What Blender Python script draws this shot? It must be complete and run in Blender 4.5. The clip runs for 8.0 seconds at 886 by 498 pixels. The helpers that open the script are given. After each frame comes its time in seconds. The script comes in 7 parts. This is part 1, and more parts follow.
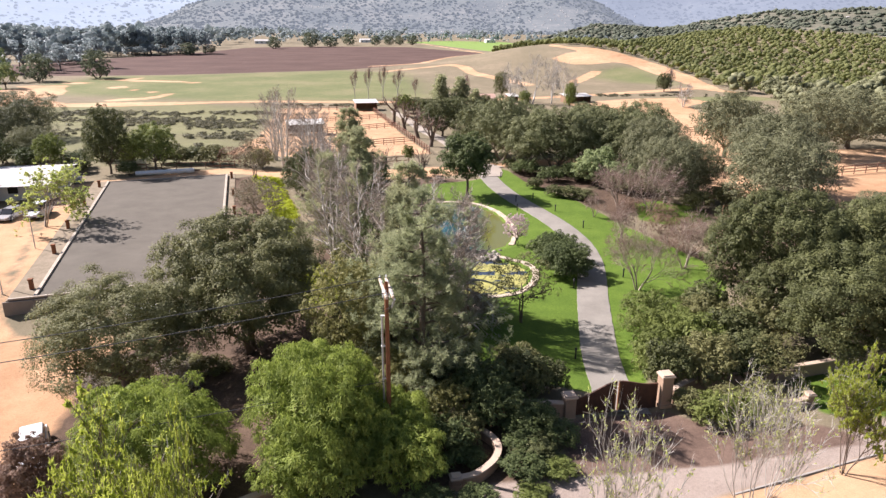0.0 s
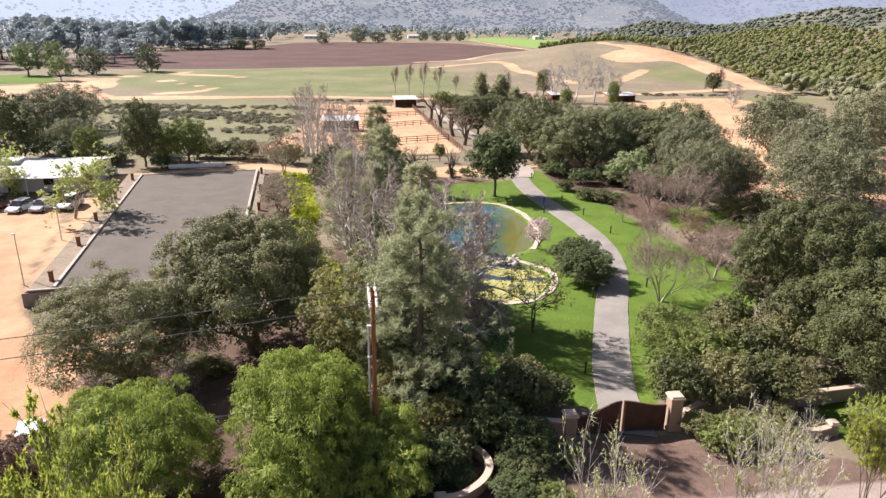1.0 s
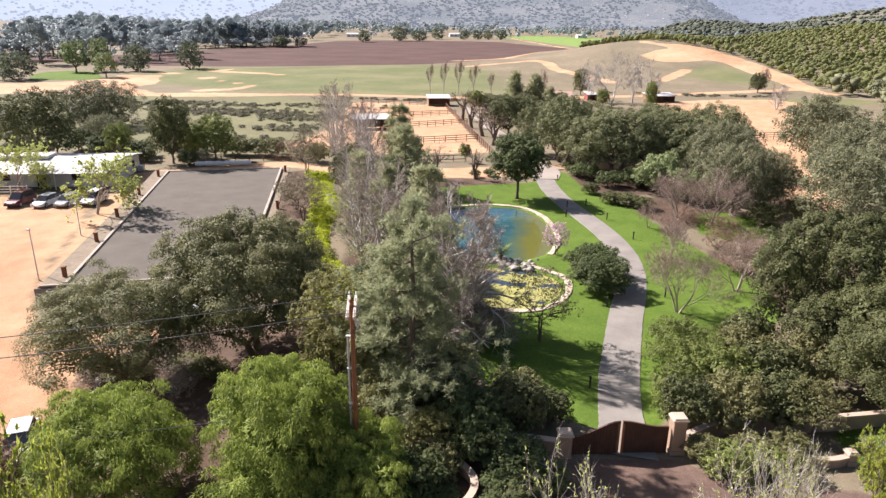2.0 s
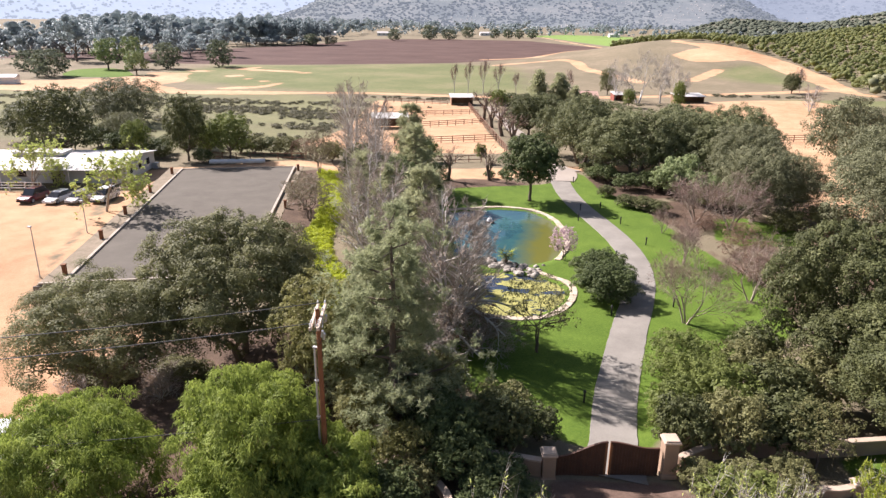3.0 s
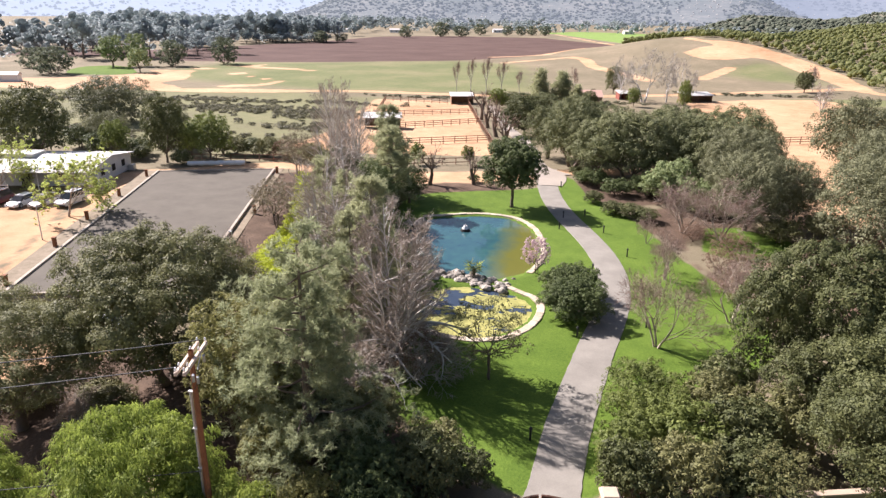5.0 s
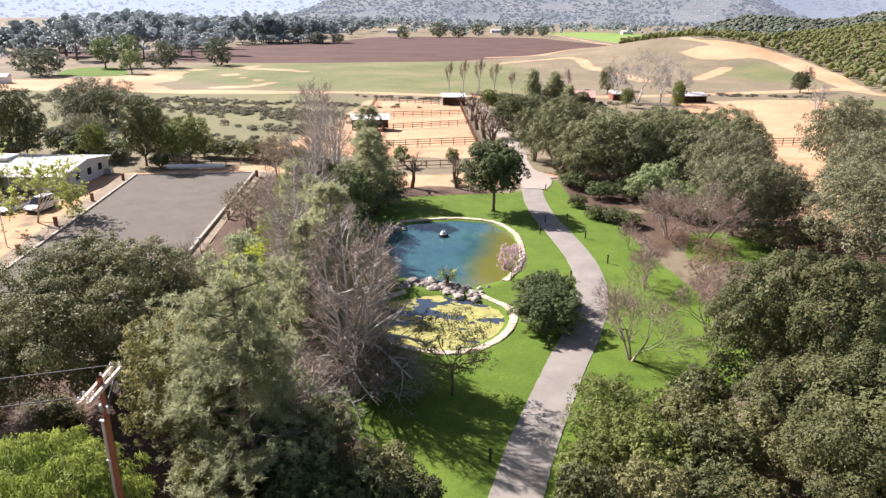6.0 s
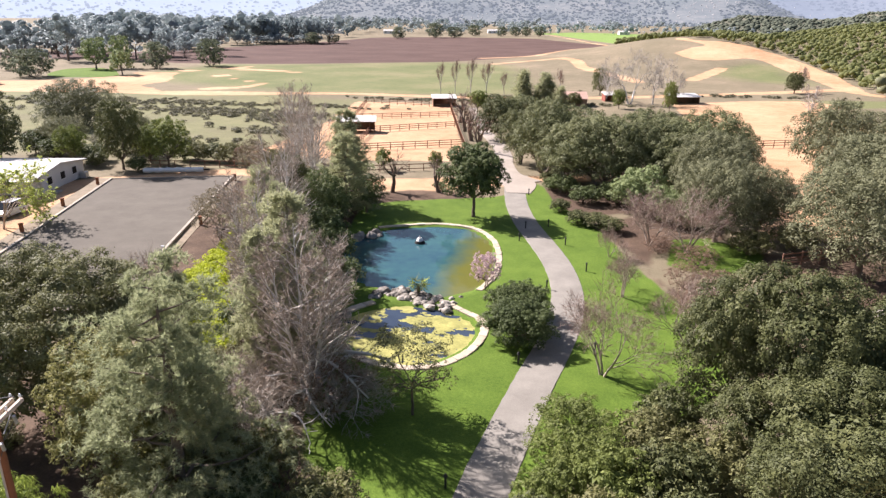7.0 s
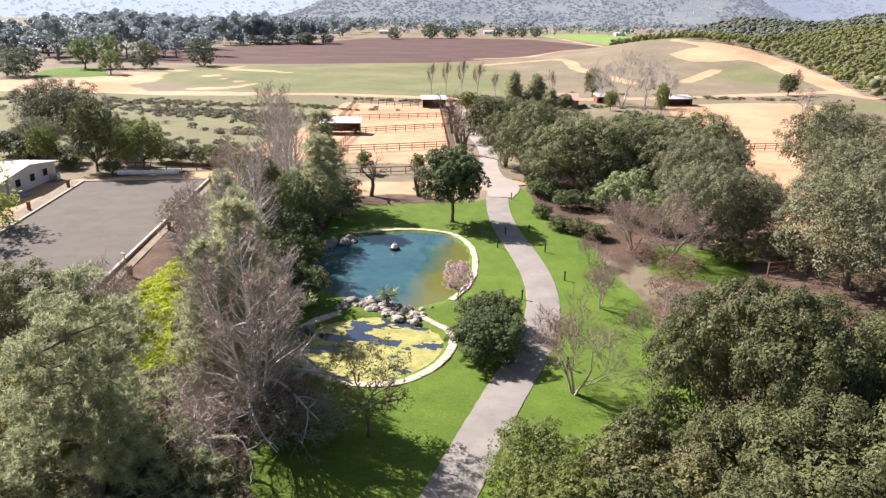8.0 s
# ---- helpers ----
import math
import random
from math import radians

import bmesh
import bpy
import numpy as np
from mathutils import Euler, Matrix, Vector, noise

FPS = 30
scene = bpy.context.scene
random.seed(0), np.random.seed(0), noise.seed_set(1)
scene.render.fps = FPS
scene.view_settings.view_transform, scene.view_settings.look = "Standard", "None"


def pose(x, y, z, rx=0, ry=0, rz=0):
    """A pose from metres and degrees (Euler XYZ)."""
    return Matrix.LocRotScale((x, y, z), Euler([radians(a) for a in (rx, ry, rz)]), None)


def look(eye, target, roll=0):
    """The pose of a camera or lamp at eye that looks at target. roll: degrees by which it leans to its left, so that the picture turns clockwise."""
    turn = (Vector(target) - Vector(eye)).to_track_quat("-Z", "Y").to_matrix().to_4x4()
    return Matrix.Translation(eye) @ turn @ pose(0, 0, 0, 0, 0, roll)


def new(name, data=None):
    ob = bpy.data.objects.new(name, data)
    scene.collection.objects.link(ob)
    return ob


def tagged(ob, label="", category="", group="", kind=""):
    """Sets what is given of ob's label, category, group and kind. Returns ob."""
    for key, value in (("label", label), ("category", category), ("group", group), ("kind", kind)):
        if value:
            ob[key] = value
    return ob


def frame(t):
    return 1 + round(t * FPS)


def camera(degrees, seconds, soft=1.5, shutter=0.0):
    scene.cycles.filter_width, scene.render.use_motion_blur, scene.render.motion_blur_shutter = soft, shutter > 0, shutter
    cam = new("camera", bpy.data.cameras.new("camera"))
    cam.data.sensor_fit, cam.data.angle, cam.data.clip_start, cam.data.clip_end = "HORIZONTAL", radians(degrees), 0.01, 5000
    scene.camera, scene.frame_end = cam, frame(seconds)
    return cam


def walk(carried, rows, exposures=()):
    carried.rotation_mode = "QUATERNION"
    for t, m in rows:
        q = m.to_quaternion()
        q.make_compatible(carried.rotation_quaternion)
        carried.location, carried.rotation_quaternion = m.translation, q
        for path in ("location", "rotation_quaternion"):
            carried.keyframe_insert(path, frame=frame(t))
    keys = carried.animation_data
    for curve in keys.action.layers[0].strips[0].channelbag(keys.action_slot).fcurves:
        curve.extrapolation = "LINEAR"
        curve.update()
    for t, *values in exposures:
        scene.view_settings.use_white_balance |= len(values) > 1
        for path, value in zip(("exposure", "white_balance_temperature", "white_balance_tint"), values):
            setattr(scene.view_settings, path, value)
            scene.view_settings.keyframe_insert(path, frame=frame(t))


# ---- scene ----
EXPOSURE = 1.28
cam = camera(66.6, 8.0, soft=1.4)
PATH = [
    (0, (0.798, -1.894, 24.493), (0.752, 0.001, 23.857), 0.3),
    (0.5, (2.189, -0.938, 24.536), (2.076, 0.953, 23.895), 0.5),
    (1, (3.48, 0.026, 24.621), (3.304, 1.91, 23.974), 0.6),
    (1.5, (4.762, 1.045, 24.615), (4.526, 2.922, 23.965), 0.6),
    (3, (8.329, 4.357, 24.478), (7.954, 6.209, 23.822), 0.7),
    (3.5, (9.422, 5.624, 24.434), (9.021, 7.47, 23.777), 0.6),
    (4, (10.429, 6.963, 24.484), (10.015, 8.805, 23.823), 0.6),
    (4.5, (11.33, 8.327, 24.572), (10.913, 10.167, 23.907), 0.7),
    (6, (14.378, 12.45, 24.467), (13.96, 14.29, 23.804), 0.5),
    (6.5, (15.327, 13.799, 24.488), (14.912, 15.639, 23.825), 0.6),
    (7, (16.33, 15.196, 24.503), (15.916, 17.037, 23.841), 0.5),
    (7.5, (17.222, 16.767, 24.413), (16.812, 18.609, 23.751), 0.6),
    (8, (18.028, 18.352, 24.293), (17.622, 20.196, 23.633), 0.7),
]
walk(cam, [(t, look(eye, target, roll)) for t, eye, target, roll in PATH], [(0, EXPOSURE, 6150, 18), (3.5, EXPOSURE + 0.02, 6150, 18), (6.5, EXPOSURE + 0.11, 6150, 18), (8, EXPOSURE + 0.11, 6150, 18)])

# ---------------------------------------------------------------- light
SUN_EL, SUN_AZ = 40.0, math.atan2(-0.92, 0.39)
to_sun = Vector((math.sin(SUN_AZ) * math.cos(radians(SUN_EL)), math.cos(SUN_AZ) * math.cos(radians(SUN_EL)), math.sin(radians(SUN_EL))))
world = bpy.data.worlds.new("sky")
scene.world = world
world.use_nodes = True
wn = world.node_tree
sky = wn.nodes.new("ShaderNodeTexSky")
sky.sky_type, sky.sun_disc = "NISHITA", False
sky.sun_elevation, sky.sun_rotation = radians(SUN_EL), SUN_AZ
sky.air_density, sky.dust_density, sky.ozone_density = 1.0, 2.0, 1.0
wn.links.new(sky.outputs[0], wn.nodes["Background"].inputs[0])
wn.nodes["Background"].inputs[1].default_value = 0.046
sun_data = bpy.data.lights.new("sun", "SUN")
sun_data.energy, sun_data.angle, sun_data.color = 5.0, radians(0.6), (1.0, 0.925, 0.865)
sun = new("sun", sun_data)
sun.matrix_world = look(to_sun * 100, (0, 0, 0))


# ---------------------------------------------------------------- materials
def nodes_of(m):
    m.use_nodes = True
    nt = m.node_tree
    return nt, nt.nodes, nt.links, nt.nodes["Principled BSDF"]


def ramp_node(nt, stops, source=None):
    r = nt.nodes.new("ShaderNodeValToRGB")
    while len(r.color_ramp.elements) < len(stops):
        r.color_ramp.elements.new(0.5)
    for e, (p, c) in zip(r.color_ramp.elements, stops):
        e.position, e.color = p, (*c, 1)
    if source is not None:
        nt.links.new(source, r.inputs[0])
    return r


def noise_node(nt, scale, detail=4.0, rough=0.6, vector=None):
    n = nt.nodes.new("ShaderNodeTexNoise")
    n.inputs["Scale"].default_value, n.inputs["Detail"].default_value, n.inputs["Roughness"].default_value = scale, detail, rough
    if vector is not None:
        nt.links.new(vector, n.inputs["Vector"])
    return n


def mix_node(nt, fac, a, b, mode="MIX"):
    m = nt.nodes.new("ShaderNodeMix")
    m.data_type, m.blend_type = "RGBA", mode
    for s, v in ((m.inputs[0], fac), (m.inputs[6], a), (m.inputs[7], b)):
        if isinstance(v, bpy.types.NodeSocket):
            nt.links.new(v, s)
        elif isinstance(v, (tuple, list)):
            s.default_value = (*v, 1)
        else:
            s.default_value = v
    return m.outputs[2]


def math_node(nt, op, a, b=None, c=None, clamp=False):
    m = nt.nodes.new("ShaderNodeMath")
    m.operation, m.use_clamp = op, clamp
    for s, v in zip(m.inputs, (a, b, c)):
        if v is None:
            continue
        if isinstance(v, bpy.types.NodeSocket):
            nt.links.new(v, s)
        else:
            s.default_value = v
    return m.outputs[0]


def surface(name, dark, light, scale=3.0, fine=30.0, rough=0.8, metal=0.0, bump=0.15, bump_size=0.02, spec=0.3, per_object=0.0):
    """A weathered surface: two colours mixed by noise at two scales, with fine relief."""
    m = bpy.data.materials.new(name)
    nt, ns, ls, bsdf = nodes_of(m)
    tc = ns.new("ShaderNodeTexCoord")
    a = noise_node(nt, scale, 5, 0.65, tc.outputs["Object"])
    b = noise_node(nt, fine, 3, 0.6, tc.outputs["Object"])
    f = math_node(nt, "ADD", math_node(nt, "MULTIPLY", a.outputs[0], 0.65), math_node(nt, "MULTIPLY", b.outputs[0], 0.35))
    if per_object:
        oi = ns.new("ShaderNodeObjectInfo")
        f = math_node(nt, "ADD", f, math_node(nt, "MULTIPLY", math_node(nt, "SUBTRACT", oi.outputs["Random"], 0.5), per_object))
    r = ramp_node(nt, [(0.3, dark), (0.7, light)], f)
    ls.new(r.outputs[0], bsdf.inputs["Base Color"])
    bsdf.inputs["Roughness"].default_value, bsdf.inputs["Metallic"].default_value = rough, metal
    bsdf.inputs["Specular IOR Level"].default_value = spec
    if bump:
        bp = ns.new("ShaderNodeBump")
        bp.inputs["Strength"].default_value, bp.inputs["Distance"].default_value = bump, bump_size
        ls.new(b.outputs[0], bp.inputs["Height"])
        ls.new(bp.outputs[0], bsdf.inputs["Normal"])
    return m


def foliage(name, dark, mid, light, clump=0.5, through_light=0.22, rough=0.62):
    """Leaves: each leaf its own tone, with wider drifts of tone over the crown, and some light passing through."""
    m = bpy.data.materials.new(name)
    nt, ns, ls, bsdf = nodes_of(m)
    geo, tc, oi = ns.new("ShaderNodeNewGeometry"), ns.new("ShaderNodeTexCoord"), ns.new("ShaderNodeObjectInfo")
    n = noise_node(nt, clump, 3, 0.6, tc.outputs["Object"])
    f = math_node(nt, "ADD", math_node(nt, "MULTIPLY", geo.outputs["Random Per Island"], 0.26), math_node(nt, "MULTIPLY", n.outputs[0], 0.74))
    f = math_node(nt, "ADD", f, math_node(nt, "MULTIPLY", math_node(nt, "SUBTRACT", oi.outputs["Random"], 0.5), 0.16))
    r = ramp_node(nt, [(0.2, dark), (0.5, mid), (0.82, light)], f)
    ls.new(r.outputs[0], bsdf.inputs["Base Color"])
    bsdf.inputs["Roughness"].default_value, bsdf.inputs["Specular IOR Level"].default_value = rough, 0.22
    tr, mx = ns.new("ShaderNodeBsdfTranslucent"), ns.new("ShaderNodeMixShader")
    ls.new(r.outputs[0], tr.inputs[0])
    mx.inputs[0].default_value = through_light
    ls.new(bsdf.outputs[0], mx.inputs[1]), ls.new(tr.outputs[0], mx.inputs[2])
    ls.new(mx.outputs[0], ns["Material Output"].inputs[0])
    return m


M_ASPHALT = surface("grey_asphalt", (0.164, 0.148, 0.123), (0.284, 0.26, 0.218), 0.35, 14, 0.9, bump=0.2)
M_ARENA = surface("dark_gravel", (0.086, 0.074, 0.057), (0.137, 0.12, 0.093), 0.3, 9, 0.95, bump=0.3)
M_CONCRETE = surface("pale_concrete", (0.27, 0.245, 0.215), (0.40, 0.365, 0.32), 0.6, 12, 0.85)
M_LANE = surface("dusty_paving", (0.24, 0.205, 0.165), (0.37, 0.32, 0.26), 0.25, 10, 0.9)
M_STUCCO = surface("tan_stucco", (0.27, 0.18, 0.118), (0.37, 0.255, 0.172), 0.9, 25, 0.85)
M_CAP = surface("pale_stone_cap", (0.40, 0.30, 0.22), (0.52, 0.405, 0.30), 2, 30, 0.8)
M_GATE = surface("brown_stained_wood", (0.045, 0.022, 0.014), (0.10, 0.046, 0.027), 1.5, 20, 0.6)
M_GATE_FRAME = surface("orange_stained_wood", (0.19, 0.082, 0.034), (0.28, 0.125, 0.055), 1.5, 20, 0.55)
M_POLE = surface("weathered_pole_wood", (0.17, 0.068, 0.03), (0.29, 0.125, 0.058), 1.2, 25, 0.85)
M_ARM = surface("sun_bleached_wood", (0.48, 0.38, 0.29), (0.64, 0.53, 0.42), 2, 25, 0.85)
M_STEEL = surface("galvanised_steel", (0.42, 0.43, 0.44), (0.56, 0.57, 0.58), 2, 20, 0.45, 0.6)
M_WIRE = surface("black_cable", (0.03, 0.03, 0.03), (0.05, 0.05, 0.05), 2, 20, 0.6)
M_WHITE = surface("white_painted_metal", (0.70, 0.69, 0.66), (0.82, 0.81, 0.78), 0.5, 12, 0.5, bump=0.05)
M_ROOF_WHITE = surface("white_corrugated_roof", (0.44, 0.42, 0.385), (0.62, 0.595, 0.55), 0.25, 8, 0.55, bump=0.05)
M_SHEDWALL = surface("brown_shed_boards", (0.20, 0.12, 0.075), (0.30, 0.19, 0.12), 1, 15, 0.85)
M_REDWALL = surface("red_brown_shed_boards", (0.20, 0.06, 0.04), (0.30, 0.10, 0.07), 1, 15, 0.85)
M_FENCE = surface("brown_fence_rail", (0.17, 0.085, 0.055), (0.27, 0.15, 0.10), 2, 20, 0.8)
M_DARK = surface("dark_opening", (0.02, 0.018, 0.016), (0.035, 0.03, 0.028), 1, 10, 0.9)
M_BLACK = surface("black_powder_coat", (0.02, 0.02, 0.02), (0.035, 0.035, 0.035), 2, 20, 0.5)
M_ROCK = surface("grey_boulder", (0.12, 0.105, 0.085), (0.42, 0.375, 0.315), 1.3, 9, 0.85, bump=0.5, bump_size=0.05, per_object=0.4)
M_RIM = surface("cream_flagstone", (0.37, 0.30, 0.215), (0.54, 0.455, 0.345), 1.2, 14, 0.85, bump=0.3, per_object=0.3)
M_BARK = surface("grey_brown_bark", (0.10, 0.075, 0.055), (0.22, 0.17, 0.13), 1.5, 18, 0.9, bump=0.5, bump_size=0.03)
M_PALEBARK = surface("pale_grey_bark", (0.40, 0.365, 0.32), (0.70, 0.66, 0.60), 0.9, 8, 0.85, bump=0.3, bump_size=0.02)
M_TWIG = surface("grey_bare_twigs", (0.32, 0.295, 0.255), (0.52, 0.485, 0.43), 0.8, 6, 0.9, bump=0)
M_TWIGRED = surface("red_brown_twigs", (0.2, 0.135, 0.11), (0.33, 0.235, 0.19), 0.8, 6, 0.9, bump=0)
M_TWIGBROWN = surface("grey_brown_twigs", (0.27, 0.22, 0.175), (0.42, 0.35, 0.285), 0.8, 6, 0.9, bump=0)
M_MYRTLE = surface("smooth_tan_bark", (0.30, 0.24, 0.19), (0.46, 0.38, 0.31), 0.9, 8, 0.8, bump=0)
M_WOODPLANK = surface("grey_timber_kerb", (0.30, 0.25, 0.19), (0.46, 0.40, 0.32), 1, 12, 0.85)
M_OAK = foliage("oak_leaves", (0.052, 0.06, 0.022), (0.105, 0.115, 0.041), (0.195, 0.198, 0.075), 0.45, 0.2)
# olive oak leaves, lightened to put the distance's haze into the colour
M_OAKMID = foliage("haze_lightened_oak_leaves", (0.088, 0.1, 0.046), (0.168, 0.18, 0.08), (0.27, 0.272, 0.128), 0.35, 0.25)
M_PALEGREEN = foliage("pale_green_leaves", (0.15, 0.19, 0.08), (0.25, 0.30, 0.13), (0.37, 0.41, 0.19), 0.5, 0.3)
M_OAKGREY = foliage("grey_oak_leaves", (0.1, 0.105, 0.054), (0.178, 0.182, 0.095), (0.28, 0.276, 0.148), 0.35)
M_OAKLEFT = foliage("dusky_oak_leaves", (0.1, 0.102, 0.044), (0.182, 0.184, 0.078), (0.285, 0.28, 0.125), 0.5, 0.26)
M_OAKDARK = foliage("dark_green_leaves", (0.046, 0.063, 0.023), (0.097, 0.123, 0.041), (0.177, 0.206, 0.076), 0.4)
M_PEPPER = foliage("yellow_green_leaves", (0.125, 0.17, 0.036), (0.285, 0.345, 0.07), (0.48, 0.52, 0.14), 0.9, 0.42)
M_FRESH = foliage("fresh_green_leaves", (0.095, 0.114, 0.03), (0.17, 0.203, 0.051), (0.27, 0.297, 0.085), 0.4, 0.35)
M_OLIVE = foliage("olive_leaves", (0.105, 0.106, 0.042), (0.19, 0.186, 0.073), (0.3, 0.285, 0.122), 0.5, 0.28)
M_PINENEAR = foliage("pale_grey_green_needles", (0.205, 0.23, 0.125), (0.325, 0.35, 0.195), (0.45, 0.475, 0.275), 0.9, 0.58)
M_OLIVEYEL = foliage("yellow_olive_leaves", (0.15, 0.148, 0.05), (0.255, 0.245, 0.088), (0.37, 0.345, 0.14), 0.6, 0.42)
M_PINE = foliage("grey_green_needles", (0.25, 0.262, 0.145), (0.39, 0.4, 0.225), (0.53, 0.53, 0.315), 0.6, 0.58)
M_LIMECOVER = foliage("lime_groundcover_leaves", (0.30, 0.34, 0.018), (0.45, 0.50, 0.032), (0.60, 0.64, 0.07), 0.5, 0.45)
M_BUD = foliage("fresh_yellow_buds", (0.402, 0.449, 0.12), (0.536, 0.599, 0.176), (0.67, 0.749, 0.256), 0.8, 0.5)
M_LIME = foliage("lime_leaves", (0.212, 0.258, 0.035), (0.348, 0.403, 0.06), (0.522, 0.56, 0.12), 0.5, 0.45)
M_PINK = foliage("pink_blossom", (0.42, 0.28, 0.30), (0.56, 0.40, 0.43), (0.70, 0.55, 0.58), 1.5, 0.3)
M_REDLEAF = foliage("rust_leaves", (0.14, 0.085, 0.055), (0.22, 0.14, 0.095), (0.31, 0.21, 0.15), 0.8, 0.3)
M_SCRUB = foliage("scrub_leaves", (0.095, 0.09, 0.05), (0.145, 0.138, 0.08), (0.21, 0.195, 0.12), 0.05, 0.3)
M_ORCHARD = foliage("orchard_leaves", (0.19, 0.21, 0.085), (0.27, 0.285, 0.112), (0.36, 0.36, 0.15), 0.03, 0.62)
M_DRY = foliage("dry_brown_green_leaves", (0.12, 0.1, 0.06), (0.19, 0.16, 0.1), (0.27, 0.23, 0.15), 0.5, 0.35)
# field trees' leaves, raised in tone to stand in for some haze
M_FIELD = foliage("haze_lightened_field_leaves", (0.10, 0.12, 0.078), (0.165, 0.188, 0.115), (0.235, 0.258, 0.16), 0.2, 0.4, 0.8)
# much paler and bluer than leaves are: valley haze painted into the colour
M_FARWOOD_HAZE = foliage("haze_paled_wood_leaves", (0.38, 0.42, 0.42), (0.45, 0.495, 0.49), (0.52, 0.56, 0.55), 0.01, 0.72, 1.0)


# ---------------------------------------------------------------- building helpers
def part(name, bm, material, parent=None, label="", smooth=False):
    """Links a bmesh as one mesh object under a thing or part."""
    me = bpy.data.meshes.new(name)
    bm.to_mesh(me)
    bm.free()
    return mesh_part(name, me, material, parent, label, smooth)


def mesh_part(name, me, material, parent=None, label="", smooth=False):
    if material is not None and not me.materials:
        me.materials.append(material)
    if smooth:
        me.polygons.foreach_set("use_smooth", [True] * len(me.polygons))
    ob = new(name, me)
    ob.parent = parent
    if label:
        tagged(ob, label)
    return ob


def array_mesh(name, verts, faces):
    me = bpy.data.meshes.new(name)
    me.from_pydata(np.asarray(verts).tolist(), [], np.asarray(faces).tolist() if not isinstance(faces, list) else faces)
    return me


def thing(name, x, y, z=0.0, rz=0.0, scale=(1, 1, 1), label="", category="", group="", kind=""):
    ob = new(name)
    ob.empty_display_size = 0.3
    ob.matrix_basis = pose(x, y, z, 0, 0, rz) @ Matrix.Diagonal((*scale, 1))
    return tagged(ob, label, category, group, kind)


def box(bm, cx, cy, cz, sx, sy, sz, bevel=0.0, rz=0.0):
    """Adds a box by its centre and full sizes."""
    r = bmesh.ops.create_cube(bm, size=1, matrix=pose(cx, cy, cz, 0, 0, rz) @ Matrix.Diagonal((sx, sy, sz, 1)))
    if bevel:
        es = list({e for v in r["verts"] for e in v.link_edges})
        bmesh.ops.bevel(bm, geom=es, offset=bevel, segments=1, affect="EDGES")
    return bm


def block(sx, sy, sz, cx=0, cy=0, cz=0, bevel=0.0, rz=0.0):
    return box(bmesh.new(), cx, cy, cz, sx, sy, sz, bevel, rz)


def tube_arrays(points, radii, sides=6):
    """Verts and quads of a tapered tube along a line of points."""
    P = np.asarray(points, float)
    T = np.gradient(P, axis=0)
    T /= np.linalg.norm(T, axis=1)[:, None] + 1e-9
    ref = np.where(np.abs(T[:, 2:3]) > 0.95, np.array([[1.0, 0, 0]]), np.array([[0, 0, 1.0]]))
    A = np.cross(T, ref)
    A /= np.linalg.norm(A, axis=1)[:, None] + 1e-9
    B = np.cross(T, A)
    ang = np.linspace(0, 2 * np.pi, sides, endpoint=False)
    ring = A[:, None] * np.cos(ang)[None, :, None] + B[:, None] * np.sin(ang)[None, :, None]
    V = (P[:, None] + ring * np.asarray(radii, float)[:, None, None]).reshape(-1, 3)
    F = []
    for i in range(len(P) - 1):
        for k in range(sides):
            F.append((i * sides + k, i * sides + (k + 1) % sides, (i + 1) * sides + (k + 1) % sides, (i + 1) * sides + k))
    return V, np.array(F)


def merge(arrays):
    vs, fs, n = [], [], 0
    for v, f in arrays:
        vs.append(v)
        fs.append(np.asarray(f) + n)
        n += len(v)
    return np.concatenate(vs), np.concatenate(fs)


def tube(name, points, radii, sides, material, parent=None, label="", smooth=True):
    return mesh_part(name, array_mesh(name, *tube_arrays(points, radii, sides)), material, parent, label, smooth)


# ---------------------------------------------------------------- terrain
def soft(a, b, x):
    t = np.clip((np.asarray(x, float) - a) / (b - a), 0, 1)
    return t * t * (3 - 2 * t)


def ground_z(x, y):
    """The ground's height: a yard that falls away before the arena, a rise at the gate, the valley floor below the paddocks, a knoll and a ridge beyond."""
    x, y = np.asarray(x, float), np.asarray(y, float)
    yard = -1.9 * soft(-12, -24, x) * soft(62, 50, y)
    rise = 0.7 * soft(44, 36, y) * soft(-6, 4, x)
    knoll = 12.2 * np.exp(-(((x - 67) / 64) ** 2) - ((y - 476) / 91) ** 2)
    ridge = 23.3 * np.exp(-(((x - 259) / 128) ** 2) - ((y - 554) / 166) ** 2)
    return yard + rise + knoll + ridge - 2.7 * soft(112, 225, y)


def gz(x, y):
    return float(ground_z(x, y))


def inside(px, py, poly):
    """Signed distance to a polygon, positive inside."""
    poly = np.asarray(poly, float)
    d = np.full(px.shape, 1e9)
    odd = np.zeros(px.shape, bool)
    for (ax, ay), (bx, by) in zip(poly, np.roll(poly, -1, axis=0)):
        ex, ey = bx - ax, by - ay
        t = np.clip(((px - ax) * ex + (py - ay) * ey) / (ex * ex + ey * ey + 1e-9), 0, 1)
        d = np.minimum(d, np.hypot(px - ax - t * ex, py - ay - t * ey))
        if ay != by:
            odd ^= ((ay > py) != (by > py)) & (px < ex * (py - ay) / ey + ax)
    return np.where(odd, d, -d)


def along(px, py, line, half):
    """Signed distance to a band of that half width along a line."""
    d = np.full(px.shape, 1e9)
    for (ax, ay), (bx, by) in zip(line[:-1], line[1:]):
        ex, ey = bx - ax, by - ay
        t = np.clip(((px - ax) * ex + (py - ay) * ey) / (ex * ex + ey * ey + 1e-9), 0, 1)
        d = np.minimum(d, np.hypot(px - ax - t * ex, py - ay - t * ey))
    return half - d


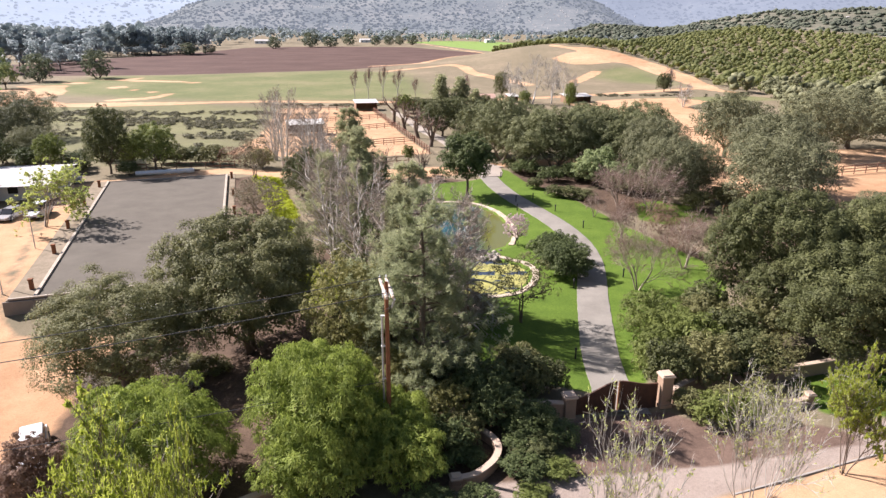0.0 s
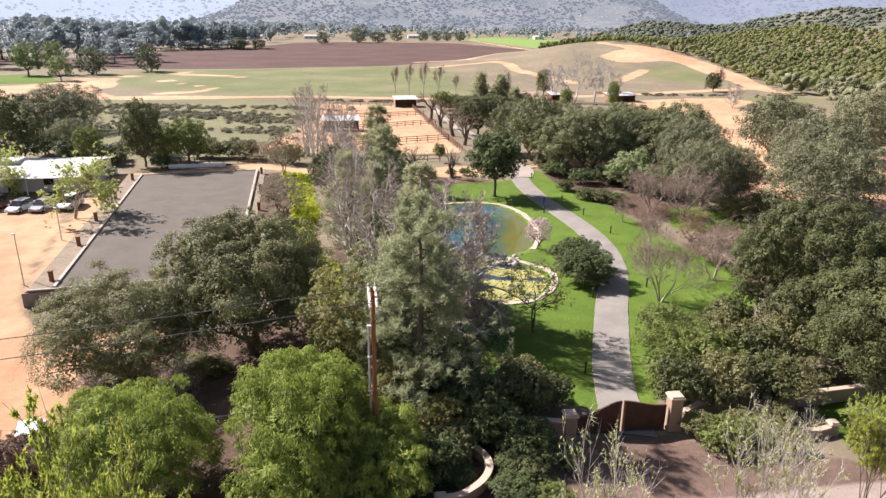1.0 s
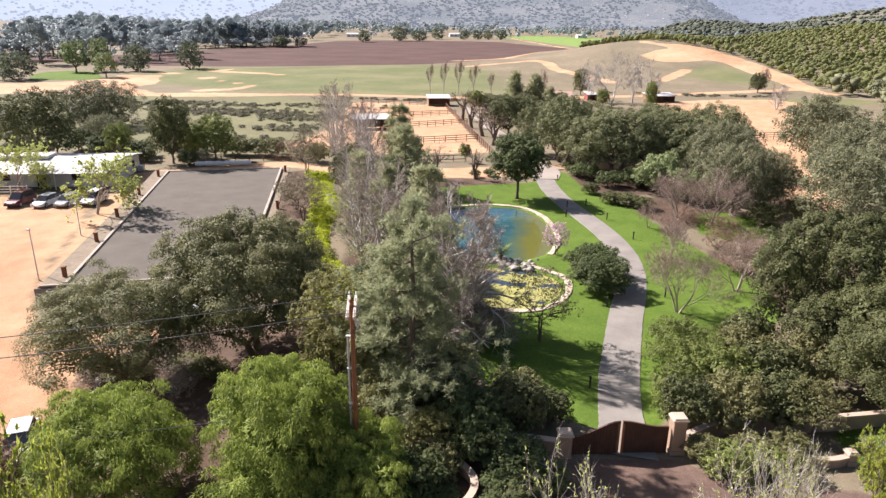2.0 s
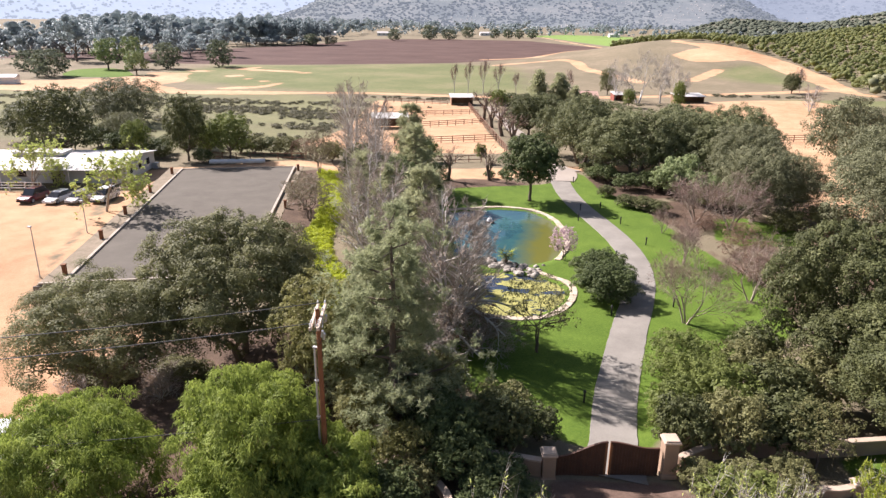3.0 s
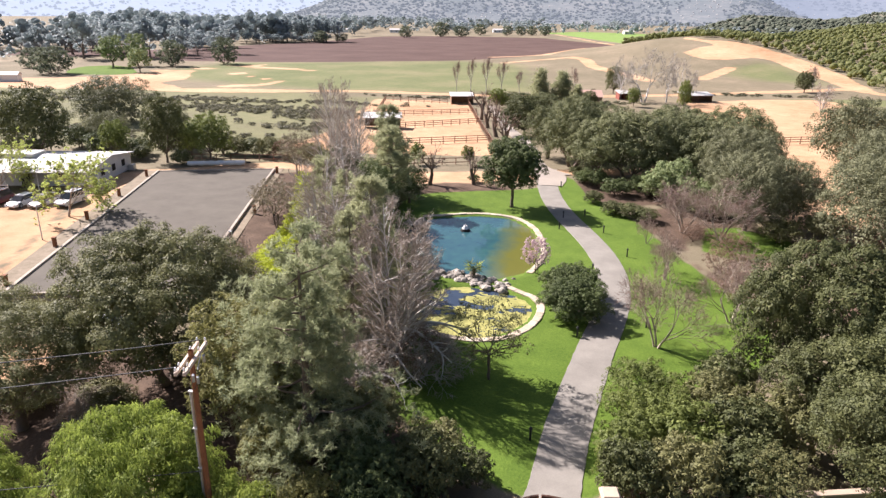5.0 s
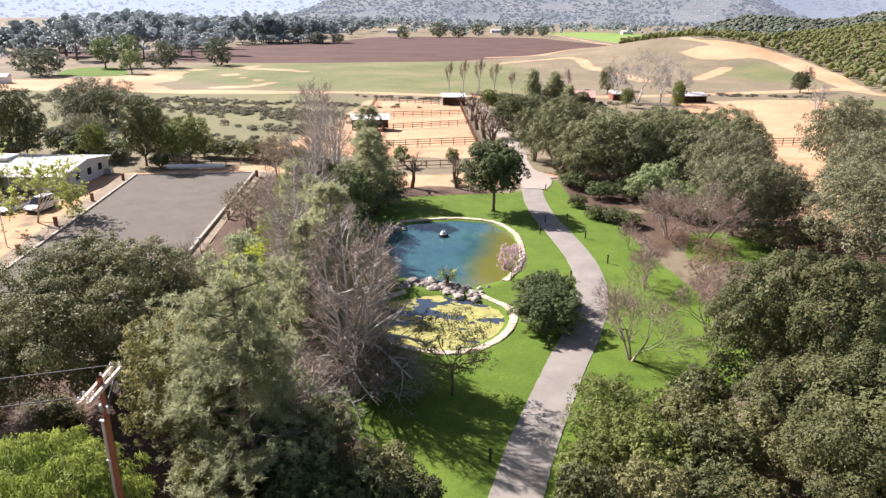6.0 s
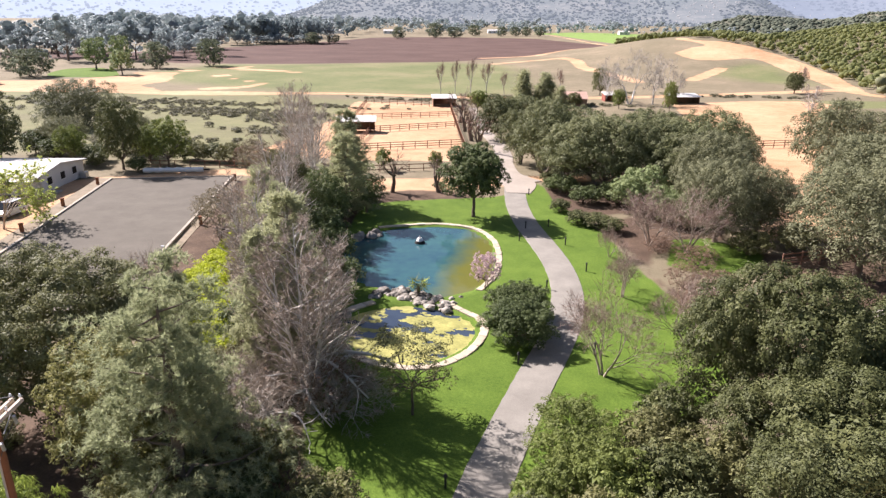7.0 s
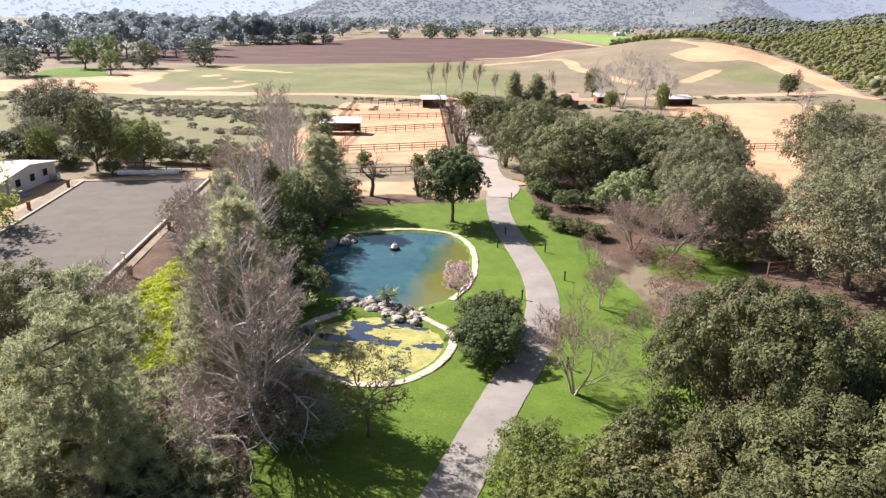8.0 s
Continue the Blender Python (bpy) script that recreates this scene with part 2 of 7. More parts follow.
def spline(points, n, closed=False):
    """Points along a Catmull-Rom curve."""
    P = [Vector((*p, 0)) if len(p) == 2 else Vector(p) for p in points]
    out, m = [], len(P)
    for i in range(m if closed else m - 1):
        p0, p1, p2, p3 = (P[(i + k) % m] if closed else P[min(max(i + k, 0), m - 1)] for k in (-1, 0, 1, 2))
        for j in range(n):
            t = j / n
            out.append(0.5 * ((2 * p1) + (p2 - p0) * t + (2 * p0 - 5 * p1 + 4 * p2 - p3) * t * t + (3 * p1 - p0 - 3 * p2 + p3) * t ** 3))
    if not closed:
        out.append(P[-1].copy())
    return out


DRIVE = [(11.4, 36.3), (11.6, 38.4), (11.7, 41), (12.0, 46), (12.7, 51.5), (13.5, 57.2), (14.5, 63.3), (15.1, 69), (14.8, 75.5), (13.4, 82), (11.2, 88.6), (8.9, 95), (6.9, 102.5), (5.6, 110), (4.6, 117.1)]
POND = [(-6.2, 89.8), (-1.6, 91.8), (2.6, 91.2), (5.4, 87.7), (7.0, 82.1), (7.3, 77.0), (6.4, 72.6), (4.0, 70.6), (-1.2, 70.6), (-5.0, 72.2), (-8.2, 76.5), (-10.0, 82), (-9.2, 87)]
POND_LOW = [(0.8, 68.4), (5.0, 67.9), (7.6, 66.2), (8.3, 63.8), (7.7, 60.8), (6.0, 58.4), (3.5, 57.4), (0.2, 58.2), (-2.0, 60.5), (-3.4, 63.5), (-2.4, 66.2)]
LAWN = [(9.8, 39), (5, 42), (1, 46), (-1, 51), (-3, 56), (-5, 62), (-7, 70), (-11, 80), (-12, 90), (-13.5, 98), (-9, 101.5), (-3, 104), (3, 106.5), (7.4, 112), (8.6, 117.1), (11.5, 106), (15.5, 98.5), (18.2, 93), (20.5, 86), (22.5, 80), (25, 74), (27.5, 68), (27.5, 61), (24, 55), (19, 51), (15.5, 46), (14, 40)]
LAWN2 = [(24.5, 84), (26, 93), (30, 94.5), (35, 90), (34, 84), (28, 82)]
VERGE = [(24.5, 36.5), (24.5, 42), (33, 46), (48, 52), (48, 36)]
YARD = [(-60, 20), (-24, 22), (-20, 38), (-14, 47), (-20, 52), (-38, 51), (-42, 55), (-45, 62), (-50.5, 74), (-53, 79), (-56, 86), (-70, 84), (-95, 80), (-110, 60)]
ARENA_SIDE = [(-42.5, 55), (-38.7, 56), (-54, 101.5), (-59, 103), (-62, 100), (-56, 86)]
PADDOCK = [(-45.4, 127.6), (-34.3, 126.6), (-24.2, 124.9), (-5.2, 131), (-9.2, 146.7), (-27.3, 220.3), (-41.7, 224.9), (-59.5, 223.8), (-53.8, 195.1), (-46.1, 154.8)]
CROSSROAD = [(-60, 101), (-40, 114.5), (-30, 112), (-17.5, 112.5), (-8, 115.5), (2.4, 119.7), (8.5, 121.7), (22, 128.7), (38.2, 134.3), (60.9, 142.5), (60.5, 135.5), (40.2, 128.7), (22, 121.2), (9, 117.9), (4, 114), (-4, 108.5), (-14.6, 105.7), (-28, 107), (-38, 110.5)]
DIRT_RIGHT = [(36, 96), (39, 106), (42, 112), (40.3, 134.3), (44.2, 161.3), (40, 195.1), (39.3, 244.9), (64.9, 260.4), (84.8, 263.7), (93.7, 251.5), (80.4, 240.4), (79.3, 220.3), (92.6, 197.7), (87.7, 167.9), (60.6, 137.8), (52, 112), (46, 98)]
BENCH_DIRT = [(33, 66), (36, 76), (34, 90), (46, 92), (58, 84), (56, 64), (42, 60)]
DIRT_PEN = [(54, 90), (57, 108), (62.2, 126.6), (81.3, 142.5), (114.2, 144.9), (104, 100), (72, 82)]
GREEN_BEYOND = [(67.1, 260.4), (86, 267.1), (113.7, 271.5), (122.6, 260.4), (96, 249.3), (80.4, 244.9)]
PLOUGH = [(-368.2, 351.5), (-250.5, 368.1), (-210.5, 352.6), (-153.9, 364.8), (-70.6, 412.5), (-26.2, 464.7), (31.5, 636.8), (-59.5, 820.1), (-162.8, 822.3), (-233.8, 777.9), (-241.6, 636.8), (-284.9, 442.5), (-368.2, 420.3)]
CROP = [(-90.6, 997.7), (-51.7, 975.5), (42.7, 653.5), (76, 709), (98.2, 842.3), (64.9, 1064.4), (-24, 1108.8)]
MEADOW = [(-185, 276), (-123.9, 251.5), (-68.4, 238.2), (-10.7, 260.4), (-17.3, 331.5), (-35.1, 387), (-70.6, 409.2), (-153.9, 361.5), (-185, 351.5)]
FLAT = [(-200.4, 120.2), (-110.1, 118.1), (-36.1, 120.2), (-48.2, 154.8), (-59.5, 226), (-107.3, 237.1), (-222.4, 208.2)]
FAR_GREEN = [(-221.6, 272.6), (-233.8, 295.9), (-236.1, 314.8), (-215, 310.4), (-188.3, 279.3), (-195, 258.2)]
BASIN = [(-268.3, 227.1), (-198.3, 231.5), (-168.3, 229.3), (-135, 229.9), (-110.6, 238.2), (-90.6, 241.5), (-90.6, 238.2), (-110.6, 232.6), (-142.8, 223.8), (-180.2, 215.6), (-266.6, 208.2)]
BASIN_BACK = [(-229.4, 223.8), (-229.4, 241.5), (-201.6, 251.5), (-186.1, 277.1), (-185, 292.6), (-189.4, 312.6), (-172.8, 298.2), (-153.9, 262.6), (-155, 247.1), (-127.2, 226), (-170.5, 221.5)]
BARE_HILL = [(60, 473), (69.7, 450.5), (84.8, 446), (95.4, 436), (101.5, 421.5), (107.2, 408), (113.9, 380), (116.5, 345), (115, 322), (111, 292), (106.4, 292), (104.5, 311), (102.9, 336), (98.8, 368.6), (95.8, 385), (91, 395), (85.6, 395), (73.5, 387), (64, 387.6), (56.8, 398.7), (54, 409), (62, 420.4), (73.5, 430), (68.7, 441), (58.7, 457)]
HILL_ROAD = [(108.8, 302), (108.2, 294), (113.7, 284.8)]
KNOLL_GREEN = [(75, 372), (88, 382), (97, 370), (101, 340), (98, 316), (78, 322), (68, 344)]
HILL_PATHS = [[(-41.7, 400.3), (-26.2, 418.1), (-7.3, 429.2), (1.6, 411.4), (7.1, 373.7), (14.9, 354.8), (24.9, 331.5), (31.5, 314.8)], [(-265.5, 203), (-201.4, 218), (-173.9, 239.3), (-143.9, 224.9), (-116.1, 227.1), (-86.2, 239.3), (-66.2, 243.2), (-24, 244.9), (11.6, 253.7), (48.2, 271.5), (107.1, 302.6)], [(-153.9, 360.3), (-158.3, 337), (-153.9, 313.7), (-150.6, 295.9), (-127.2, 275.4), (-115, 267.1), (-115, 251.5), (-126.1, 242.6)], [(53.8, 324.8), (62.6, 343.7), (71.5, 363.7)], [(-57.3, 448.1), (-24, 464.7), (24.9, 638)], [(24.9, 638), (-51.7, 953.3)], [(-172.8, 331.5), (-151.7, 327), (-136.1, 324.8), (-122.8, 318.1)], [(-189.4, 292.6), (-182.8, 307), (-168.3, 315.9)]]
MULCH = [[(-4.4, 68.2), (-2.4, 71.6), (1, 71.2), (4.2, 71.4), (6.2, 72.4), (7.6, 70.4), (5.4, 68.2), (1, 68.6)], [(-10, 98), (-4, 103), (2, 106), (-2, 108.5), (-10, 107), (-15, 103.5)], [(18, 93), (20, 100), (26, 104), (32, 98), (31, 92), (24, 88), (22, 82), (28, 72), (31, 66), (34, 78), (30, 60), (24, 66), (24.5, 75), (21.5, 86)]]
# mulch and litter; the patch under the yard's oaks also paints in their shade
MULCH_SHADE_WEST = [[(10, 98), (16, 100), (30, 108), (34, 118.1), (20, 120.2), (10, 114)], [(-22, 60), (-14, 54), (-11, 53), (-21, 67), (-24, 79), (-27, 80)], [(-22, 61), (-24.5, 64), (-31, 85), (-37.5, 106), (-33, 108), (-28, 96), (-24, 84), (-21.5, 72), (-18, 60)], [(-2, 26), (1, 25.5), (6, 28), (7, 31), (4, 34), (-2, 33)], [(-26.4, 35), (-27, 40), (-27.5, 48), (-24, 52), (-12, 53), (-6, 40), (-4, 20), (-22, 20), (-24, 30)], [(-6, 40), (-14, 60), (-18, 90), (-12, 98), (-9, 84), (-6, 66), (-2, 52), (4, 40), (4, 34), (-4, 32)]]
LIME_STRIP = [(-12.5, 54.5), (-9.8, 57.5), (-12, 62), (-17, 69), (-19.4, 76), (-20.8, 85), (-25, 96), (-28.6, 106), (-33.4, 107), (-29, 96), (-24.6, 85), (-22.2, 74), (-21.4, 66.5), (-15, 59)]
STREET = [(-40, 12), (-40, 24), (-10, 26.5), (6, 29.5), (16, 31.2), (28, 36), (48, 43.5), (48, 40.6), (27.4, 33.2), (15.6, 28.5), (4, 24), (-10, 16)]
VERGE_DIRT = [(4, 23.9), (15.6, 28.4), (27.4, 33.1), (48, 40.5), (60, 30), (30, 8), (0, 10)]
APRON = [(6.5, 29.5), (8.3, 35.5), (14.3, 36.5), (17.5, 34.5), (24, 35.2), (26, 33.6), (16, 31)]


def build_ground():
    xs = np.concatenate([-np.geomspace(80, 4000, 46)[::-1], np.arange(-79, 62, 0.9), np.arange(62, 130, 3.0), np.geomspace(131, 4000, 42)])
    ys = np.concatenate([-np.geomspace(5, 1500, 22)[::-1], np.arange(-4, 18, 2.2), np.arange(18, 128, 0.9), np.geomspace(128, 280, 40), np.arange(284, 480, 5.0), np.geomspace(482, 4500, 70)])
    X, Y = np.meshgrid(xs, ys)
    Z = ground_z(X, Y)
    # fine unevenness, and the ponds' basins
    near = along(X, Y, [(p.x, p.y) for p in spline(DRIVE, 4)], 1.2)
    Z = Z + 0.05 * np.sin(X * 0.7 + 1.3 * np.sin(Y * 0.31)) * np.sin(Y * 0.6) * (np.hypot(X, Y) < 140) * soft(-1.2, -2.6, near)
    Z = Z - 0.06 * soft(-0.6, 0.2, near)
    for pool in (POND, POND_LOW):
        Z = Z - 1.2 * soft(-0.2, 1.6, inside(X, Y, pool))
    nx, ny = len(xs), len(ys)
    idx = np.arange(nx * ny).reshape(ny, nx)
    F = np.stack([idx[:-1, :-1], idx[:-1, 1:], idx[1:, 1:], idx[1:, :-1]], -1).reshape(-1, 4)
    me = array_mesh("ground", np.stack([X, Y, Z], -1).reshape(-1, 3), F)
    x, y = X.ravel(), Y.ravel()
    top = lambda *d: np.maximum.reduce(d)
    lawn = top(inside(x, y, LAWN), inside(x, y, LAWN2), inside(x, y, VERGE), inside(x, y, FAR_GREEN))
    sand = top(inside(x, y, YARD), inside(x, y, PADDOCK), inside(x, y, CROSSROAD), inside(x, y, DIRT_RIGHT), inside(x, y, DIRT_PEN), inside(x, y, BASIN), inside(x, y, VERGE_DIRT), inside(x, y, BASIN_BACK), inside(x, y, BARE_HILL), inside(x, y, ARENA_SIDE) - 0.8,
               along(x, y, HILL_ROAD, 3.2), *(along(x, y, p, 3.2) for p in HILL_PATHS[:4] + HILL_PATHS[6:]), *(along(x, y, p, 3.0) for p in HILL_PATHS[4:6]))
    plough, crop = inside(x, y, PLOUGH), inside(x, y, CROP)
    mulch = top(inside(x, y, BENCH_DIRT), *(inside(x, y, p) for p in MULCH + MULCH_SHADE_WEST))
    lime = inside(x, y, LIME_STRIP)
    street, apron = inside(x, y, STREET), inside(x, y, APRON)
    meadow = top(inside(x, y, MEADOW), np.minimum(inside(x, y, FLAT), 2.5), inside(x, y, GREEN_BEYOND) * 3, inside(x, y, KNOLL_GREEN))
    for name, a, b, c in (("zone_a", lawn, sand, mulch), ("zone_b", plough, crop, lime), ("zone_c", street, apron, meadow)):
        at = me.attributes.new(name, "FLOAT_VECTOR", "POINT")
        at.data.foreach_set("vector", np.clip(np.stack([a, b, c], -1), -30, 30).ravel().astype(np.float32))
    return me


def ground_material():
    m = bpy.data.materials.new("ground_soil_and_grass")
    nt, ns, ls, bsdf = nodes_of(m)
    tc = ns.new("ShaderNodeTexCoord").outputs["Object"]
    n_big, n_mid, n_fine = noise_node(nt, 0.035, 5, 0.6, tc), noise_node(nt, 0.35, 5, 0.65, tc), noise_node(nt, 5.0, 5, 0.7, tc)
    n_blade = noise_node(nt, 22.0, 3, 0.7, tc)
    masks = {}
    for zone, names in (("zone_a", ("lawn", "sand", "mulch")), ("zone_b", ("plough", "crop", "lime")), ("zone_c", ("street", "apron", "meadow"))):
        a, s = ns.new("ShaderNodeAttribute"), ns.new("ShaderNodeSeparateXYZ")
        a.attribute_name = zone
        ls.new(a.outputs["Vector"], s.inputs[0])
        for k, nm in enumerate(names):
            masks[nm] = s.outputs[k]

    def mask(nm, edge, ragged, noise_out):
        d = math_node(nt, "ADD", masks[nm], math_node(nt, "MULTIPLY", math_node(nt, "SUBTRACT", noise_out, 0.5), ragged))
        if nm == "sand":
            d = math_node(nt, "ADD", d, math_node(nt, "MULTIPLY", math_node(nt, "SUBTRACT", n_big.outputs[0], 0.5), 5.0))
        return math_node(nt, "ADD", math_node(nt, "DIVIDE", d, edge), 0.5, clamp=True)

    def tone(*stops, w=(0.3, 0.4, 0.3)):
        f = math_node(nt, "ADD", math_node(nt, "ADD", math_node(nt, "MULTIPLY", n_big.outputs[0], w[0]), math_node(nt, "MULTIPLY", n_mid.outputs[0], w[1])), math_node(nt, "MULTIPLY", n_fine.outputs[0], w[2]))
        return ramp_node(nt, [(0.36 + 0.28 * k / (len(stops) - 1), c) for k, c in enumerate(stops)], f).outputs[0]

    col = tone((0.15, 0.128, 0.078), (0.2, 0.166, 0.105), (0.28, 0.222, 0.145), w=(0.5, 0.3, 0.2))
    col = mix_node(nt, mask("meadow", 14, 30, n_big.outputs[0]), col, tone((0.115, 0.13, 0.052), (0.155, 0.165, 0.07), (0.225, 0.2, 0.105), w=(0.6, 0.25, 0.15)))
    col = mix_node(nt, mask("plough", 3, 3, n_mid.outputs[0]), col, tone((0.078, 0.046, 0.036), (0.100, 0.061, 0.048), (0.125, 0.079, 0.062), w=(0.6, 0.25, 0.15)))
    col = mix_node(nt, mask("crop", 3, 3, n_mid.outputs[0]), col, tone((0.17, 0.25, 0.06), (0.22, 0.31, 0.08)))
    col = mix_node(nt, mask("sand", 0.9, 2.6, n_mid.outputs[0]), col, tone((0.35, 0.198, 0.103), (0.48, 0.298, 0.167), (0.575, 0.39, 0.236), w=(0.5, 0.35, 0.15)))
    # mulch and leaf litter, its tone darkened partly to imitate tree shade
    col = mix_node(nt, mask("mulch", 0.9, 3.0, n_mid.outputs[0]), col, tone((0.055, 0.037, 0.025), (0.1, 0.067, 0.045), (0.19, 0.13, 0.088)))
    col = mix_node(nt, mask("street", 0.4, 0.6, n_mid.outputs[0]), col, tone((0.24, 0.19, 0.15), (0.31, 0.25, 0.205), (0.38, 0.315, 0.26)))
    col = mix_node(nt, mask("apron", 0.3, 0.8, n_mid.outputs[0]), col, tone((0.095, 0.062, 0.045), (0.145, 0.097, 0.072), (0.22, 0.15, 0.112)))
    col = mix_node(nt, mask("lawn", 0.35, 1.1, n_mid.outputs[0]), col, tone((0.056, 0.1, 0.012), (0.095, 0.152, 0.019), (0.14, 0.203, 0.03), w=(0.2, 0.35, 0.45)))
    col = mix_node(nt, mask("lime", 0.6, 2.5, n_mid.outputs[0]), col, tone((0.16, 0.22, 0.02), (0.28, 0.34, 0.03), (0.38, 0.42, 0.06)))
    dark = ramp_node(nt, [(0.3, (0.6, 0.6, 0.6)), (0.62, (1.14, 1.14, 1.14))], n_blade.outputs[0])
    col = mix_node(nt, 0.8, col, dark.outputs[0], "MULTIPLY")
    ls.new(col, bsdf.inputs["Base Color"])
    bsdf.inputs["Roughness"].default_value, bsdf.inputs["Specular IOR Level"].default_value = 0.95, 0.15
    bp = ns.new("ShaderNodeBump")
    bp.inputs["Strength"].default_value, bp.inputs["Distance"].default_value = 0.6, 0.06
    ls.new(math_node(nt, "ADD", n_fine.outputs[0], math_node(nt, "MULTIPLY", n_blade.outputs[0], 0.6)), bp.inputs["Height"])
    ls.new(bp.outputs[0], bsdf.inputs["Normal"])
    return m


ground = tagged(mesh_part("ground", build_ground(), ground_material(), smooth=True), "valley floor of lawn, sandy dirt and fields", "ground", kind="structure")


def ribbon(line, half, z, thick, material, name, rng_seed=1, wobble=0.03):
    """A paved band with a raised, slightly uneven edge."""
    rng = random.Random(rng_seed)
    pts = spline(line, 8)
    bm, rows = bmesh.new(), []
    for i, p in enumerate(pts):
        d = (pts[min(i + 1, len(pts) - 1)] - pts[max(i - 1, 0)]).normalized()
        s = Vector((d.y, -d.x, 0))
        w = float(np.interp(i / (len(pts) - 1), [0, 0.12, 1] if len(half) == 3 else [0, 1], half))
        row = []
        for k, side in enumerate((-1, -1, -0.5, 0, 0.5, 1, 1)):
            q = p + s * side * (w + rng.uniform(-wobble, wobble) * (abs(side) == 1)) + s * (0.04 * side if k in (0, 6) else 0)
            zz = gz(q.x, q.y) + z + (0.025 * (1 - side * side)) - (thick if k in (0, 6) else 0)
            row.append(bm.verts.new((q.x, q.y, zz)))
        rows.append(row)
    for a, b in zip(rows[:-1], rows[1:]):
        for k in range(6):
            bm.faces.new((a[k], a[k + 1], b[k + 1], b[k]))
    bmesh.ops.recalc_face_normals(bm, faces=bm.faces)
    return part(name, bm, material)


drive = tagged(ribbon(DRIVE, (1.95, 1.42, 1.5), 0.02, 0.08, M_ASPHALT, "driveway"), "winding grey asphalt driveway between lawns", "driveway", kind="structure")
lane = tagged(ribbon([(7.4, 116.6), (3.5, 121.2), (1.4, 128.7), (-0, 137.8), (-2.7, 149.8), (-8.2, 167.9), (-13.3, 189.6), (-20.6, 218)], (1.9, 1.2), 0.075, 0.2, M_LANE, "farm_lane"), "pale paved lane beside the paddock fence", "lane", kind="structure")
fork = tagged(ribbon([(6.2, 109.5), (5.6, 115), (3.2, 119)], (1.6, 3.6), 0.085, 0.2, M_LANE, "drive_fork"), "pale paved fork where the driveway ends", "driveway", kind="structure")


# ---------------------------------------------------------------- plants
def leaf_arrays(P, N, length, width, rng, droop=0.0, along_dir=None):
    """One pointed leaf (a triangle) at each point, facing roughly along N."""
    n = len(P)
    N = N + rng.normal(0, 0.32, (n, 3))
    N /= np.linalg.norm(N, axis=1)[:, None] + 1e-9
    D = rng.normal(0, 1, (n, 3)) if along_dir is None else along_dir + rng.normal(0, 0.22, (n, 3))
    D[:, 2] -= droop
    if along_dir is None:
        D -= N * np.sum(D * N, axis=1)[:, None]
    D /= np.linalg.norm(D, axis=1)[:, None] + 1e-9
    S = np.cross(D, N)
    S /= np.linalg.norm(S, axis=1)[:, None] + 1e-9
    L = (length * rng.uniform(0.6, 1.3, n))[:, None]
    W = (width * rng.uniform(0.6, 1.3, n))[:, None]
    V = np.stack([P + S * W * 0.5, P + D * L, P - S * W * 0.5], 1).reshape(-1, 3)
    return V, np.arange(n)[:, None] * 3 + np.array([[0, 1, 2]])


def sphere_dirs(n, rng):
    d = rng.normal(0, 1, (n, 3))
    return d / np.linalg.norm(d, axis=1)[:, None]


def lobes_of(rng, R, top, bottom, count, lobe=0.42, flat=0.8, inner=0.6):
    """Round clumps that make up a crown: (centre, radius)."""
    cz, H = (top + bottom) / 2, (top - bottom) / 2
    out = []
    for i in range(count):
        u = 1 - 1.75 * (i + 0.5) / count
        a = i * 2.399963 + rng.uniform(-0.4, 0.4)
        s = math.sqrt(max(0, 1 - u * u))
        k = rng.uniform(inner, inner + 0.2)
        r = R * lobe * rng.uniform(0.72, 1.25)
        c = np.array([R * k * s * math.cos(a), R * k * s * math.sin(a), cz + H * u * k])
        c[2] = min(c[2], top - r * flat)
        out.append((c, r))
    out.append((np.array([0, 0, cz]), R * 0.5))
    return out


def leaf_crown(rng, lobes, n, length, width, flat=0.8, droop=0.1, hang=False, subs=20, ball=0.29, core=0.3):
    """Leaves on many small tufts over the crown's larger clumps, round larger inner leaves; buried tufts are left out."""
    C, R = np.array([c for c, _ in lobes]), np.array([r for _, r in lobes])
    squash = np.array([1, 1, flat])
    tufts = []
    for k, (c, r) in enumerate(lobes):
        d = sphere_dirs(subs, rng)
        d[:, 2] = np.where(d[:, 2] < -0.55, -d[:, 2], d[:, 2])
        for v in d:
            p = c + v * squash * r * rng.uniform(0.74, 1.02)
            gap = np.linalg.norm((p - C) / squash, axis=1) / R
            gap[k] = 9
            if gap.min() > 0.7 or rng.random() < 0.08:
                tufts.append((p, r * ball * rng.uniform(0.6, 1.35), v))
    P0, R0, D0 = (np.array([t[i] for t in tufts]) for i in range(3))
    which = rng.choice(len(tufts), n, p=R0 ** 1.7 / np.sum(R0 ** 1.7))
    d = sphere_dirs(n, rng) + D0[which] * 0.6 + np.array([0, 0, 0.4])
    d /= np.linalg.norm(d, axis=1)[:, None]
    depth = rng.uniform(0.3, 1.0, n) ** 0.4 * (1 + rng.normal(0, 0.14, n))
    P = P0[which] + d * (R0[which] * depth)[:, None] * np.array([1, 1, 0.85])
    inner = simple_crown(rng, [(c, r * 0.62) for c, r in lobes], int(n * core), length * 1.8, width * 1.9, flat)
    if hang:
        down = np.tile(np.array([[0.0, 0.0, -1.1]]), (n, 1)) + d * np.array([0.55, 0.55, 0.3]) + rng.normal(0, 0.25, (n, 3))
        return merge([leaf_arrays(P, d, length, width, rng, 0.0, down), inner])
    return merge([leaf_arrays(P, d + np.array([0, 0, 0.2]), length, width, rng, droop), inner])


